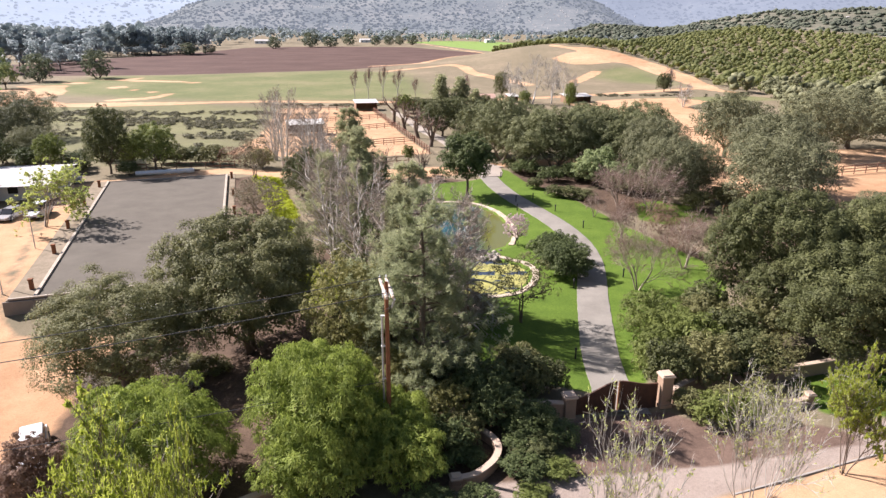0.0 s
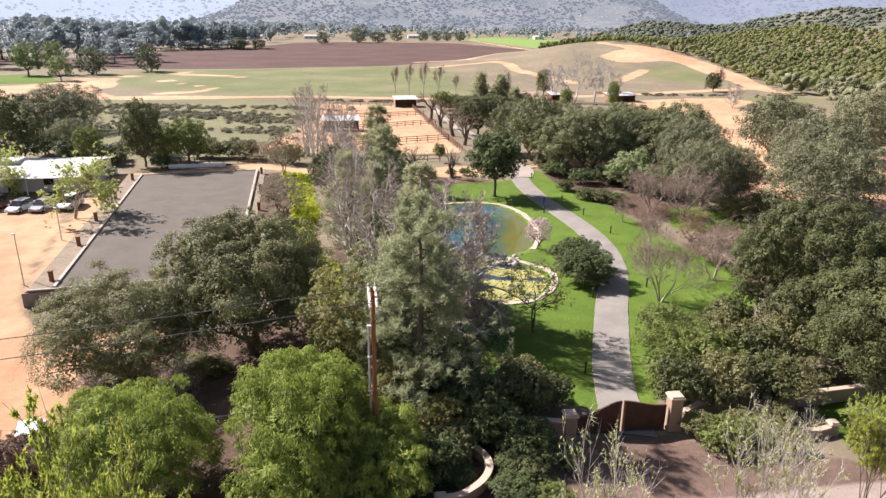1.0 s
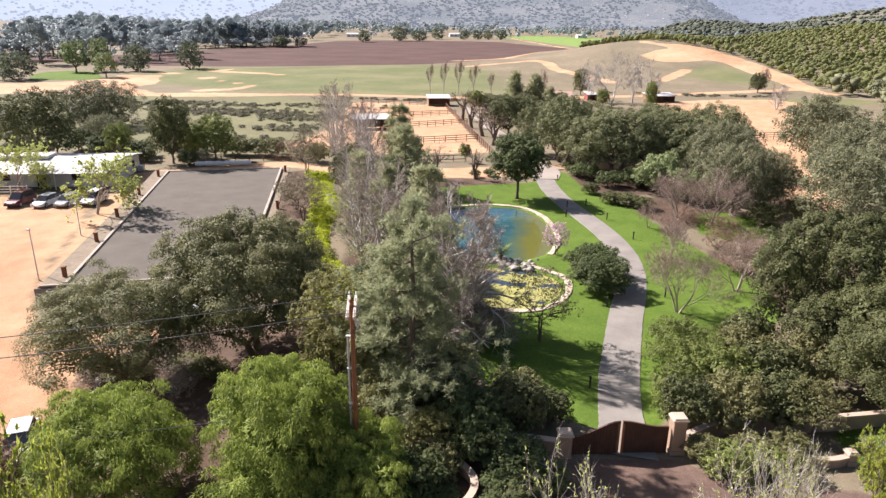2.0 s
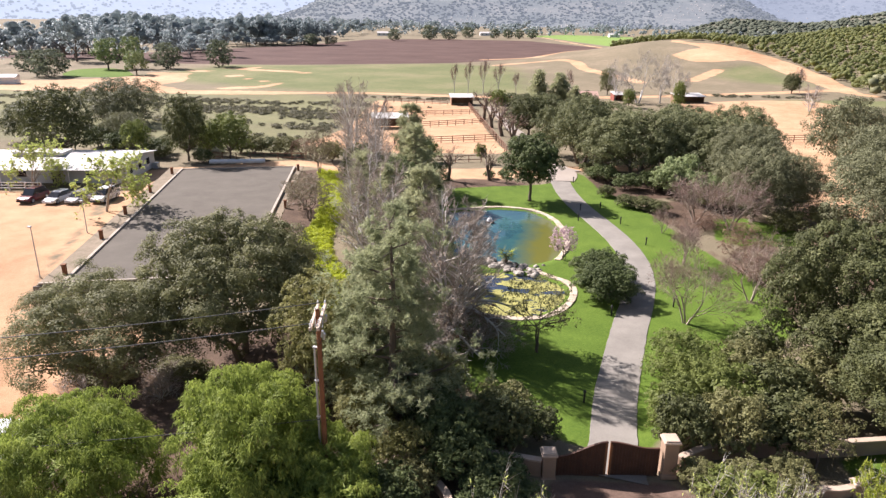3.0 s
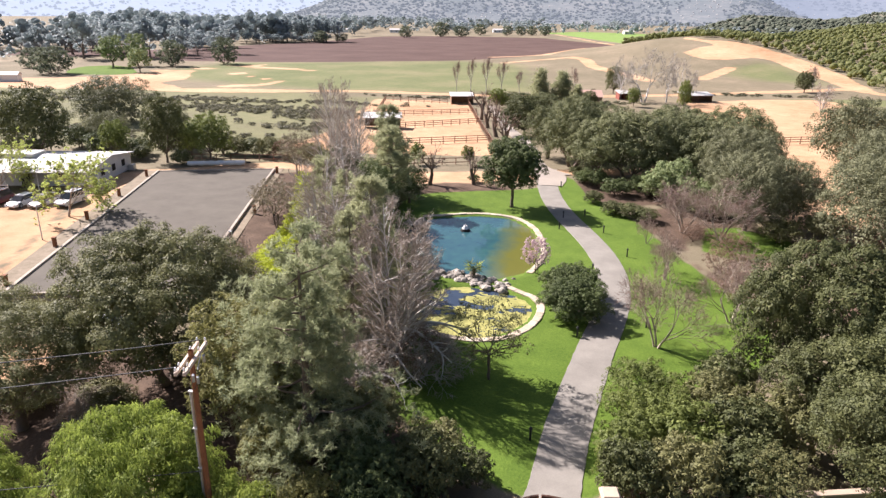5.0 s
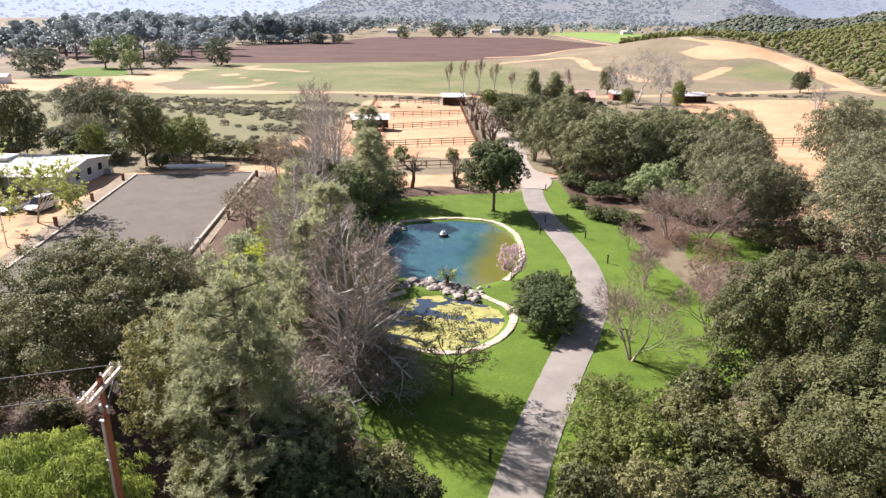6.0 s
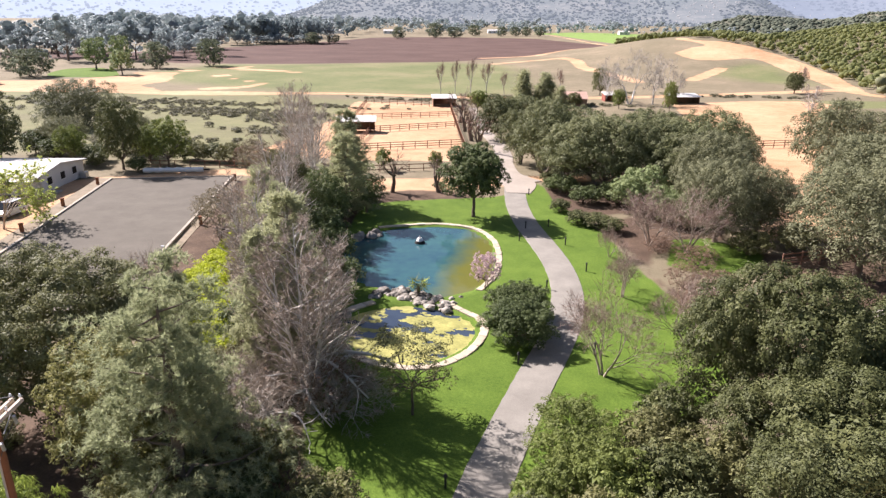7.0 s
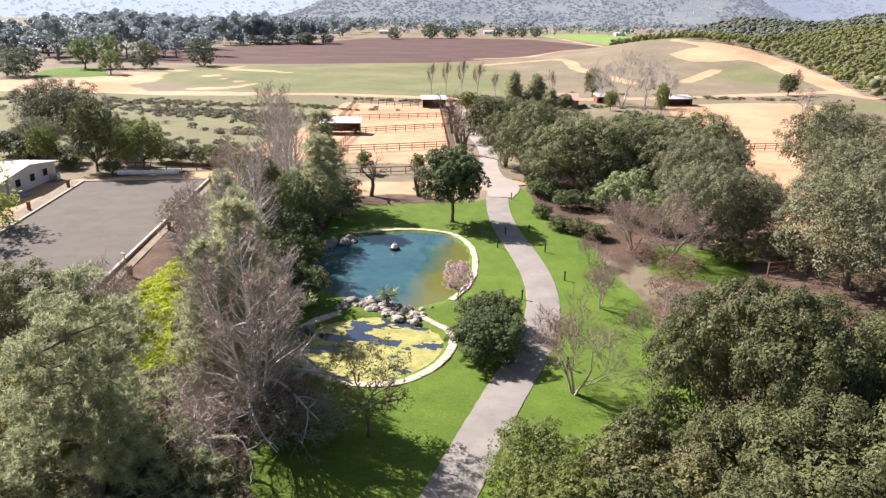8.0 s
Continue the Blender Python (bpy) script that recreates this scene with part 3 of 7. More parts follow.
def simple_crown(rng, lobes, n, length, width, flat=0.8):
    """Leaf tufts over a few clumps, for plants far off."""
    w = np.array([r * r for _, r in lobes])
    which = rng.choice(len(lobes), n, p=w / w.sum())
    C, Rr = np.array([c for c, _ in lobes])[which], np.array([r for _, r in lobes])[which]
    d = sphere_dirs(n, rng)
    d[:, 2] = np.where(d[:, 2] < -0.45, -d[:, 2], d[:, 2])
    P = C + d * (Rr * (0.9 + rng.normal(0, 0.12, n)))[:, None] * np.array([1, 1, flat])
    return leaf_arrays(P, d + np.array([0, 0, 0.35]), length, width, rng, 0.1)


def limb(a, b, r0, r1, rng, sag=0.15, n=4, sides=4):
    a, b = np.asarray(a, float), np.asarray(b, float)
    t = np.linspace(0, 1, n)[:, None]
    L = np.linalg.norm(b - a)
    off = rng.normal(0, 0.05 * L, (n, 3)) * np.sin(np.pi * t)
    P = a + (b - a) * t + off + np.array([0, 0, sag * L]) * (np.sin(np.pi * t) * 0.6)
    return tube_arrays(P, r0 + (r1 - r0) * t[:, 0], sides)


def wood_frame(rng, lobes, fork, r0, lean=(0, 0), limbs=9, stems=1):
    """A trunk that forks into limbs reaching for the clumps."""
    arr, base = [], []
    for s in range(stems):
        a = 2 * math.pi * s / stems + rng.uniform(0, 1)
        off = 0.0 if stems == 1 else r0 * 1.1
        foot = np.array([math.cos(a) * off, math.sin(a) * off, -0.25])
        tip = np.array([lean[0] + math.cos(a) * off * 3, lean[1] + math.sin(a) * off * 3, fork])
        t = np.linspace(0, 1, 6)[:, None]
        P = foot + (tip - foot) * t + rng.normal(0, 0.05, (6, 3)) * np.sin(np.pi * t)
        rad = r0 * np.array([1.45, 1.08, 0.98, 0.93, 0.88, 0.8]) / (1 if stems == 1 else 1.3)
        arr.append(tube_arrays(P, rad, 8))
        base.append((tip, rad[-1]))
    order = sorted(lobes[:-1], key=lambda l: l[0][2])[:limbs + 3]
    for k, (c, r) in enumerate(order[:limbs]):
        tip, rad = base[k % stems]
        arr.append(limb(tip - [0, 0, 0.15 * rng.random()], c * np.array([1, 1, 1]), rad * 0.62, 0.05, rng, 0.1))
        for _ in range(1):
            e = c + sphere_dirs(1, rng)[0] * r * 0.9
            m = tip + (c - tip) * rng.uniform(0.5, 0.85)
            arr.append(limb(m, e, 0.06, 0.015, rng, 0.05, 4, 4))
    return merge(arr)


LIB = {}


def leafy_lib(key, seed, R, H, low, n, length, width, trunk_r, leaf_mat, wood_mat=None, count=24, lobe=0.42, flat=0.8, hang=False, fork=None, stems=1, inner=0.6, limbs=9, subs=20, core=0.2):
    """Makes (once) the two meshes of a broad-leaved tree of crown radius R, height H, crown from height low."""
    rng = np.random.default_rng(seed)
    lobes = lobes_of(rng, R, H, low, count, lobe, flat, inner)
    crown = array_mesh("crown", *leaf_crown(rng, lobes, n, length, width, flat, 0.1, hang, subs, core=core))
    trunk = array_mesh("trunk", *wood_frame(rng, lobes, fork if fork is not None else low + 0.12 * (H - low), trunk_r, limbs=limbs, stems=stems))
    trunk.polygons.foreach_set("use_smooth", [True] * len(trunk.polygons))
    crown.materials.append(leaf_mat), trunk.materials.append(wood_mat or M_BARK)
    LIB[key] = (R, H, [("trunk", trunk), ("crown", crown)])


def pine_lib(key, seed, R, H, low, tufts, needle, trunk_r, leaf_mat, conical=0.75, blades=9, tiers=46):
    """A conifer: tiers of rising limbs that carry tufts of thin needles."""
    rng = np.random.default_rng(seed)
    arr = [tube_arrays(np.array([[0, 0, -0.3], [0.05, 0, H * 0.3], [-0.08, 0.06, H * 0.65], [0.05, 0, H * 0.97]]), [trunk_r * 1.3, trunk_r * 0.9, trunk_r * 0.55, 0.03], 8)]
    tips, z, a = [], low, 0.0
    while z < H * 0.97:
        f = (z - low) / (H - low)
        reach = R * (1 - f ** 1.3 * conical) * (0.55 + 0.45 * math.sin(min(1, f * 3 + 0.35) * math.pi / 2)) * rng.uniform(0.5, 1.2)
        a += 2.4 + rng.uniform(-0.4, 0.4)
        e = np.array([math.cos(a) * reach, math.sin(a) * reach, z + reach * rng.uniform(0.05, 0.5)])
        arr.append(limb((0, 0, z), e, 0.05 + 0.09 * (1 - f), 0.015, rng, -0.1, 4, 4))
        tips.append((np.array([0, 0, z]), e, reach))
        z += (H - low) / tiers * rng.uniform(0.5, 1.5)
    w = np.array([t[2] for t in tips])
    pick = rng.choice(len(tips), tufts, p=w / w.sum())
    pick = np.repeat(pick[:tufts // 8], 8)
    tufts = len(pick)
    A, E = np.array([t[0] for t in tips])[pick], np.array([t[1] for t in tips])[pick]
    s = np.repeat(rng.uniform(0.42, 1.08, tufts // 8), 8)[:, None] ** 0.7
    spread = np.array([t[2] for t in tips])[pick][:, None]
    P = A + (E - A) * s + np.repeat(rng.normal(0, 1, (tufts // 8, 3)), 8, 0) * np.array([0.17, 0.17, 0.13]) * spread * (0.35 + s) + rng.normal(0, 0.45 * needle, (tufts, 3))
    P = np.repeat(P, blades, 0)
    d = sphere_dirs(len(P), rng) + np.repeat((E - A) / (spread + 0.1), blades, 0) * 0.5 + np.array([0, 0, 0.35])
    d /= np.linalg.norm(d, axis=1)[:, None]
    V, F = leaf_arrays(P, sphere_dirs(len(P), rng), needle, needle * 0.13, rng, 0.0, d)
    crown = array_mesh("crown", V, F)
    trunk = array_mesh("trunk", *merge(arr))
    trunk.polygons.foreach_set("use_smooth", [True] * len(trunk.polygons))
    crown.materials.append(leaf_mat), trunk.materials.append(M_BARK)
    LIB[key] = (R, H, [("trunk", trunk), ("crown", crown)])


def grow(arr, twigs, a, d, length, radius, level, rng, up, spread, kids, wiggle):
    """Branches of a bare tree, recursively; the last ones are kept as thin twigs."""
    n = 4 if level > 2 else 3 if level > 1 else 2
    P, p, dd = [a], a.copy(), d.copy()
    for _ in range(n - 1):
        dd = dd + rng.normal(0, wiggle, 3) + np.array([0, 0, up])
        dd /= np.linalg.norm(dd)
        p = p + dd * length / (n - 1)
        P.append(p.copy())
    r1 = radius * (0.62 if level > 0 else 0.3)
    arr.append(tube_arrays(P, np.linspace(radius, r1, n), 6 if radius > 0.1 else 4 if radius > 0.05 else 3))
    if level == 0:
        twigs.append(((np.array(P[0]) + p) / 2, p, dd))
        return
    for k in range(kids):
        f = rng.uniform(0.35, 1.0) if k else 1.0
        i = min(int(f * (n - 1)), n - 2)
        q = P[i] + (P[i + 1] - P[i]) * (f * (n - 1) - i)
        nd = dd + sphere_dirs(1, rng)[0] * spread
        nd /= np.linalg.norm(nd)
        grow(arr, twigs, q, nd, length * rng.uniform(0.55, 0.85), max(r1 * rng.uniform(0.55, 0.8), 0.008), level - 1, rng, up, spread, kids, wiggle)


def bare_lib(key, seed, H, R, trunk_r, levels=4, kids=4, spread=0.85, up=0.08, stems=1, twig_n=6, twig_len=0.55, wood=None, twig_mat=None, leaf_mat=None, leaves=0, leaf_len=0.12, first=0.3, twig_w=0.022):
    """A leafless tree with a fine haze of twigs, and a few leaves or buds if asked for."""
    rng = np.random.default_rng(seed)
    arr, twigs = [], []
    for s in range(stems):
        a = 2 * math.pi * s / stems + rng.uniform(0, 0.8)
        tilt = 0.06 if stems == 1 else 0.42
        d = np.array([math.cos(a) * tilt, math.sin(a) * tilt, 1.0])
        grow(arr, twigs, np.array([math.cos(a), math.sin(a), 0]) * (0 if stems == 1 else trunk_r) + [0, 0, -0.2], d / np.linalg.norm(d), H * first, trunk_r, levels, rng, up, spread, kids, 0.13)
    V, F = merge(arr)
    A, E = np.array([t[0] for t in twigs]), np.array([t[1] for t in twigs])
    D = np.array([t[2] for t in twigs])
    k = rng.integers(0, len(E), twig_n * len(E))
    s = rng.random(len(k))[:, None]
    TP = A[k] + (E[k] - A[k]) * s
    TD = D[k] + sphere_dirs(len(k), rng) * 0.9
    TV, TF = leaf_arrays(TP, sphere_dirs(len(k), rng), twig_len, twig_w, rng, 0.0, TD)
    scale = np.array([R / np.percentile(np.hypot(E[:, 0], E[:, 1]), 93)] * 2 + [H / np.percentile(E[:, 2], 98)])
    for M in (V, TV):
        M *= scale
    trunk, fine = array_mesh("trunk", V, F), array_mesh("branch_crown", TV, TF)
    trunk.polygons.foreach_set("use_smooth", [True] * len(trunk.polygons))
    trunk.materials.append(wood or M_PALEBARK), fine.materials.append(twig_mat or M_TWIG)
    parts = [("trunk", trunk), ("branch_crown", fine)]
    if leaves:
        j = rng.integers(0, len(TP), leaves)
        lv, lf = leaf_arrays((TP + TD * twig_len * 0.4 * rng.random((len(TP), 1)))[j] * scale, sphere_dirs(leaves, rng), leaf_len, leaf_len * 0.55, rng, 0.1)
        lm = array_mesh("crown", lv, lf)
        lm.materials.append(leaf_mat)
        parts.append(("crown", lm))
    LIB[key] = (R, H, parts)


def spire_lib(key, seed, H, R, trunk_r, leaders=3, laterals=34, shoots=7, twigs=5, wood=None, twig_mat=None, low=0.14, lean=0.28, twig_w=0.02):
    """A leafless tree of tall leaders, with rising side limbs all the way up, their shoots and fine twigs."""
    rng = np.random.default_rng(seed)
    arr, fine, TP, TD = [], [], [], []
    for s in range(leaders):
        a = 2 * math.pi * s / leaders + rng.uniform(0, 0.8)
        off = np.array([math.cos(a), math.sin(a), 0.0])
        top = off * R * (lean if leaders > 1 else 0.05) + np.array([0, 0, H * rng.uniform(0.86, 1.0)])
        t = np.linspace(0, 1, 9)[:, None]
        T = off * (trunk_r if leaders > 1 else 0) + np.array([0, 0, -0.25]) + (top - off * trunk_r) * t + rng.normal(0, 0.09, (9, 3)) * np.sin(np.pi * t)
        arr.append(tube_arrays(T, np.linspace(trunk_r, 0.02, 9), 6))
        for k in range(laterals):
            f = low + (0.97 - low) * (k + rng.random()) / laterals
            i = min(int(f * 8), 7)
            p = T[i] + (T[i + 1] - T[i]) * (f * 8 - i)
            L = R * (0.2 + 0.8 * math.sin(math.pi * min(1, 0.3 + f * 0.7)) ** 0.8) * rng.uniform(0.5, 1.1)
            az = a + rng.normal(0, 1.3) if leaders > 1 else k * 2.4 + rng.uniform(-0.5, 0.5)
            up = rng.uniform(0.25, 0.75) + 0.7 * f
            d = np.array([math.cos(az), math.sin(az), up])
            d /= np.linalg.norm(d)
            P = [p]
            for _ in range(4):
                d = d + rng.normal(0, 0.16, 3) + np.array([0, 0, 0.07])
                d /= np.linalg.norm(d)
                P.append(P[-1] + d * L / 4)
            P = np.array(P)
            r0 = min(0.02 + 0.07 * L / R * (1.15 - f), trunk_r * 0.7)
            arr.append(tube_arrays(P, np.linspace(r0, 0.012, 5), 4))
            for _ in range(shoots):
                g = rng.uniform(0.22, 1.0)
                i = min(int(g * 4), 3)
                q = P[i] + (P[i + 1] - P[i]) * (g * 4 - i)
                nd = (P[i + 1] - P[i]) / (L / 4) + sphere_dirs(1, rng)[0] * 0.95 + np.array([0, 0, 0.2])
                nd /= np.linalg.norm(nd)
                m = (0.3 + 0.3 * L * (1.15 - g)) * rng.uniform(0.7, 1.3)
                e = q + nd * m + rng.normal(0, 0.07, 3)
                fine.append(tube_arrays([q, q + nd * m * 0.5 + rng.normal(0, 0.04, 3), e], [0.017, 0.013, 0.007], 3))
                for _ in range(twigs):
                    w = rng.uniform(0.2, 1.0)
                    TP.append(q + (e - q) * w)
                    TD.append(nd + sphere_dirs(1, rng)[0] * 0.95)
    tv, tf = leaf_arrays(np.array(TP), sphere_dirs(len(TP), rng), 0.42, twig_w, rng, 0.0, np.array(TD))
    fv, ff = merge(fine)
    trunk = array_mesh("trunk", *merge(arr))
    crown = array_mesh("branch_crown", *merge([(fv, np.concatenate([ff[:, [0, 1, 2]], ff[:, [0, 2, 3]]])), (tv, tf)]))
    trunk.polygons.foreach_set("use_smooth", [True] * len(trunk.polygons))
    trunk.materials.append(wood or M_PALEBARK), crown.materials.append(twig_mat or M_TWIG)
    LIB[key] = (R, H, [("trunk", trunk), ("branch_crown", crown)])


def plant(key, name, x, y, h, r, label, category="tree", rz=None, group="", z=None):
    """Sets a plant of that height and crown radius on the ground, its parts under one root."""
    R, H, parts = LIB[key]
    rz = (x * 37.7 + y * 91.3) % 360 if rz is None else rz
    root = thing(name, x, y, gz(x, y) if z is None else z, rz, (r / R, r / R, h / H), label, category, group)
    for nm, me in parts:
        mesh_part(nm, me, None, root)
    return root


# the kinds
leafy_lib("oak_a", 11, 6.0, 10.0, 0.6, 64000, 0.148, 0.1, 0.42, M_OAK, count=30, lobe=0.36, core=0.2)
leafy_lib("oak_b", 12, 6.0, 10.0, 0.4, 64000, 0.148, 0.1, 0.40, M_OAK, count=34, lobe=0.33, flat=0.9, core=0.2)
leafy_lib("oak_grey", 13, 7.0, 11.0, 0.3, 18000, 0.25, 0.155, 0.42, M_OAKGREY, count=36, lobe=0.34, flat=0.9)
leafy_lib("oak_grey_full", 63, 7.0, 11.0, 0.3, 30000, 0.195, 0.12, 0.42, M_OAKGREY, count=38, lobe=0.33, flat=0.9)
leafy_lib("dry_tree", 65, 2.7, 6.4, 1.2, 6000, 0.15, 0.085, 0.10, M_DRY, count=28, lobe=0.28, stems=3, inner=0.7, core=0.02)
leafy_lib("bush_fresh", 64, 2.4, 4.0, 0.05, 11000, 0.115, 0.075, 0.08, M_FRESH, count=26, lobe=0.36, stems=4, fork=0.5, limbs=8)
leafy_lib("oak_mid", 14, 6.0, 10.5, 0.3, 24000, 0.215, 0.14, 0.40, M_OAKMID, count=26, lobe=0.38, stems=2, flat=0.9)
leafy_lib("oak_mid_b", 44, 6.0, 10.5, 0.6, 24000, 0.215, 0.14, 0.40, M_OAKMID, count=20, lobe=0.42, stems=2, flat=0.85, inner=0.66)
leafy_lib("oak_dark", 15, 5.0, 9.5, 0.5, 11500, 0.25, 0.16, 0.35, M_OAKDARK, count=26, lobe=0.38)
leafy_lib("oak_left", 16, 6.5, 10.5, 0.1, 80000, 0.15, 0.095, 0.38, M_OAKLEFT, count=34, lobe=0.33, stems=2, flat=0.9)
leafy_lib("olive_left", 17, 5.8, 9.5, 1.5, 66000, 0.12, 0.068, 0.34, M_OAKLEFT, count=30, lobe=0.34, flat=0.75, fork=1.9, limbs=12, core=0.24)
leafy_lib("pepper_a", 18, 5.0, 7.6, 0.4, 46000, 0.25, 0.06, 0.32, M_PEPPER, count=36, lobe=0.34, flat=1.0, hang=True)
leafy_lib("pepper_b", 19, 4.4, 7.6, 0.2, 40000, 0.25, 0.06, 0.30, M_PEPPER, count=32, lobe=0.36, flat=1.1, hang=True)
leafy_lib("pepper_small", 73, 3.0, 5.0, 0.1, 17000, 0.24, 0.062, 0.16, M_PEPPER, count=30, lobe=0.34, flat=1.0, hang=True, stems=2)
leafy_lib("olive_yellow", 71, 3.0, 9.0, 0.8, 15000, 0.165, 0.09, 0.16, M_OLIVEYEL, count=40, lobe=0.32, stems=3, flat=1.0, core=0.1)
leafy_lib("shrub_pale", 72, 2.0, 3.0, 0.1, 4200, 0.15, 0.085, 0.06, M_OLIVEYEL, count=20, lobe=0.34, stems=5, fork=0.5, limbs=8, core=0.04)
leafy_lib("shrub", 21, 2.0, 3.2, 0.1, 4000, 0.18, 0.115, 0.09, M_OAK, count=16, lobe=0.42, stems=4, fork=0.5, limbs=8)
leafy_lib("shrub_dark", 22, 2.2, 3.2, 0.1, 4000, 0.185, 0.115, 0.09, M_OAKDARK, count=16, lobe=0.42, stems=4, fork=0.5, limbs=8)
leafy_lib("shrub_olive", 23, 2.0, 3.0, 0.1, 4000, 0.18, 0.1, 0.08, M_OLIVE, count=16, lobe=0.42, stems=4, fork=0.5, limbs=8)
leafy_lib("shrub_fresh", 61, 2.0, 3.0, 0.1, 5000, 0.17, 0.1, 0.08, M_FRESH, count=16, lobe=0.42, stems=4, fork=0.5, limbs=8)
leafy_lib("bush_round", 25, 3.4, 4.2, 0.05, 20000, 0.155, 0.095, 0.12, M_OAKDARK, count=40, lobe=0.30, stems=5, fork=0.6, inner=0.68)
leafy_lib("round_tree", 26, 4.0, 9.0, 1.5, 16000, 0.25, 0.15, 0.22, M_OAKDARK, count=36, lobe=0.34, inner=0.58, flat=0.95)
leafy_lib("light_bush", 27, 3.2, 5.8, 0.2, 7500, 0.25, 0.15, 0.16, M_PALEGREEN, count=22, lobe=0.38)
leafy_lib("mid_tree", 28, 4.5, 9.5, 0.2, 15000, 0.225, 0.145, 0.28, M_OAK, count=22, lobe=0.40, flat=1.0)
leafy_lib("mid_tree_grey", 29, 8.0, 10.0, -2.0, 26000, 0.25, 0.15, 0.35, M_OAKGREY, count=30, lobe=0.34)
leafy_lib("mid_tree_yellow", 30, 3.0, 6.0, 0.5, 8000, 0.2, 0.12, 0.16, M_FRESH, count=18, lobe=0.40, flat=1.0)
leafy_lib("far_tree", 31, 6.5, 12.0, -2.5, 5200, 0.45, 0.32, 0.35, M_FIELD, count=18, lobe=0.40, subs=6)
leafy_lib("far_tree_light", 32, 6.0, 13.0, 0.5, 5200, 0.45, 0.32, 0.35, M_PALEGREEN, count=18, lobe=0.40, subs=6)
leafy_lib("sapling", 33, 1.5, 3.0, 0.5, 2200, 0.19, 0.1, 0.05, M_FRESH, count=10, lobe=0.42)
leafy_lib("blossom", 34, 1.4, 3.6, 0.5, 7000, 0.085, 0.06, 0.05, M_PINK, count=26, lobe=0.26, stems=3, flat=1.6, inner=0.7, core=0.02)
leafy_lib("rust_shrub", 36, 2.4, 3.2, 0.1, 4000, 0.15, 0.07, 0.07, M_REDLEAF, count=18, lobe=0.4, stems=5, fork=0.4, core=0.02)
leafy_lib("lawn_tree", 37, 2.7, 6.4, 1.5, 5200, 0.13, 0.075, 0.10, M_OLIVE, count=28, lobe=0.26, stems=2, inner=0.7, core=0.02)
pine_lib("pine_near", 41, 3.9, 14.5, 0.5, 11000, 0.29, 0.26, M_PINENEAR, conical=0.62, tiers=56, blades=11)
pine_lib("pine_row", 42, 3.0, 12.5, 0.6, 4300, 0.4, 0.22, M_PINE, conical=0.78)
pine_lib("conifer_far", 43, 2.6, 10.0, 0.6, 1200, 0.85, 0.2, M_PINE, conical=0.85)
spire_lib("sycamore", 51, 12.0, 4.2, 0.16, 5, 32, 10, 9, twig_w=0.026, twig_mat=M_TWIGBROWN, lean=0.5)
spire_lib("sycamore_b", 52, 12.0, 3.2, 0.15, 3, 30, 8, 6, twig_w=0.026, twig_mat=M_TWIGBROWN, lean=0.42)
spire_lib("bare_far", 62, 14.0, 6.0, 0.24, 4, 24, 8, 6, twig_w=0.035, twig_mat=M_TWIGBROWN)
bare_lib("bare_wide", 53, 14.0, 6.0, 0.32, 5, 3, 0.8, 0.08, 2, 8, 0.9, twig_w=0.04)
bare_lib("poplar", 54, 10.0, 1.5, 0.16, 3, 5, 0.55, 0.25, 1, 6, 0.9, twig_w=0.05, twig_mat=M_TWIGRED, wood=M_TWIG)
bare_lib("myrtle", 55, 6.0, 3.6, 0.085, 4, 4, 0.72, 0.03, 3, 7, 0.42, wood=M_MYRTLE, twig_mat=M_TWIGRED, leaf_mat=M_REDLEAF, leaves=900, leaf_len=0.08, twig_w=0.014, first=0.36)
bare_lib("pollard", 56, 5.6, 2.2, 0.24, 3, 4, 0.8, 0.2, 1, 2, 0.5, wood=M_BARK, twig_mat=M_TWIGRED, twig_w=0.05)
bare_lib("budding", 57, 4.6, 2.0, 0.034, 4, 3, 0.5, 0.2, 4, 4, 0.3, wood=M_TWIG, leaf_mat=M_BUD, leaves=1300, leaf_len=0.085, twig_w=0.014)
bare_lib("lime_young", 60, 5.2, 2.6, 0.045, 4, 4, 0.6, 0.16, 4, 2, 0.4, wood=M_BARK, leaf_mat=M_LIME, leaves=20000, leaf_len=0.16, twig_w=0.014)
bare_lib("budding_house", 58, 7.6, 4.4, 0.085, 4, 4, 0.9, 0.02, 2, 2, 0.8, wood=M_TWIGBROWN, leaf_mat=M_BUD, leaves=17000, leaf_len=0.21, twig_w=0.02)
bare_lib("twiggy_shrub", 59, 3.6, 3.0, 0.07, 4, 3, 0.95, 0.0, 6, 6, 0.45, wood=M_TWIG, twig_mat=M_TWIGBROWN, twig_w=0.02)

# the windbreak between the arena and the ponds
plant("pine_near", "pine_tree", -1.5, 38.4, 13.9, 3.9, "tall grey-green pine with open rising limbs")
plant("pine_row", "pine_tree", -3.6, 42.2, 11.0, 2.8, "grey-green pine close behind a taller pine", rz=77)
plant("olive_yellow", "olive_tree", -6.7, 40.2, 9.9, 3.0, "olive-yellow broadleaf tree crowded against a pine")
plant("olive_yellow", "olive_tree", -2.7, 36.9, 4.9, 1.9, "low olive-green tree under the pine beside the pole")
plant("pepper_small", "pepper_tree", -3.0, 31.4, 4.6, 2.6, "small yellow-green pepper tree beside the pole", rz=60)
plant("pine_row", "pine_tree", -4.2, 52.6, 11.4, 2.5, "grey-green pine crowded behind a bare sycamore", rz=200)
plant("sycamore", "sycamore_tree", -0.2, 50.2, 12.6, 4.3, "large leafless sycamore with pale limbs and grey twigs")
plant("sycamore_b", "sycamore_tree", -5.0, 54.6, 12.2, 3.9, "leafless sycamore in the windbreak with grey twigs")
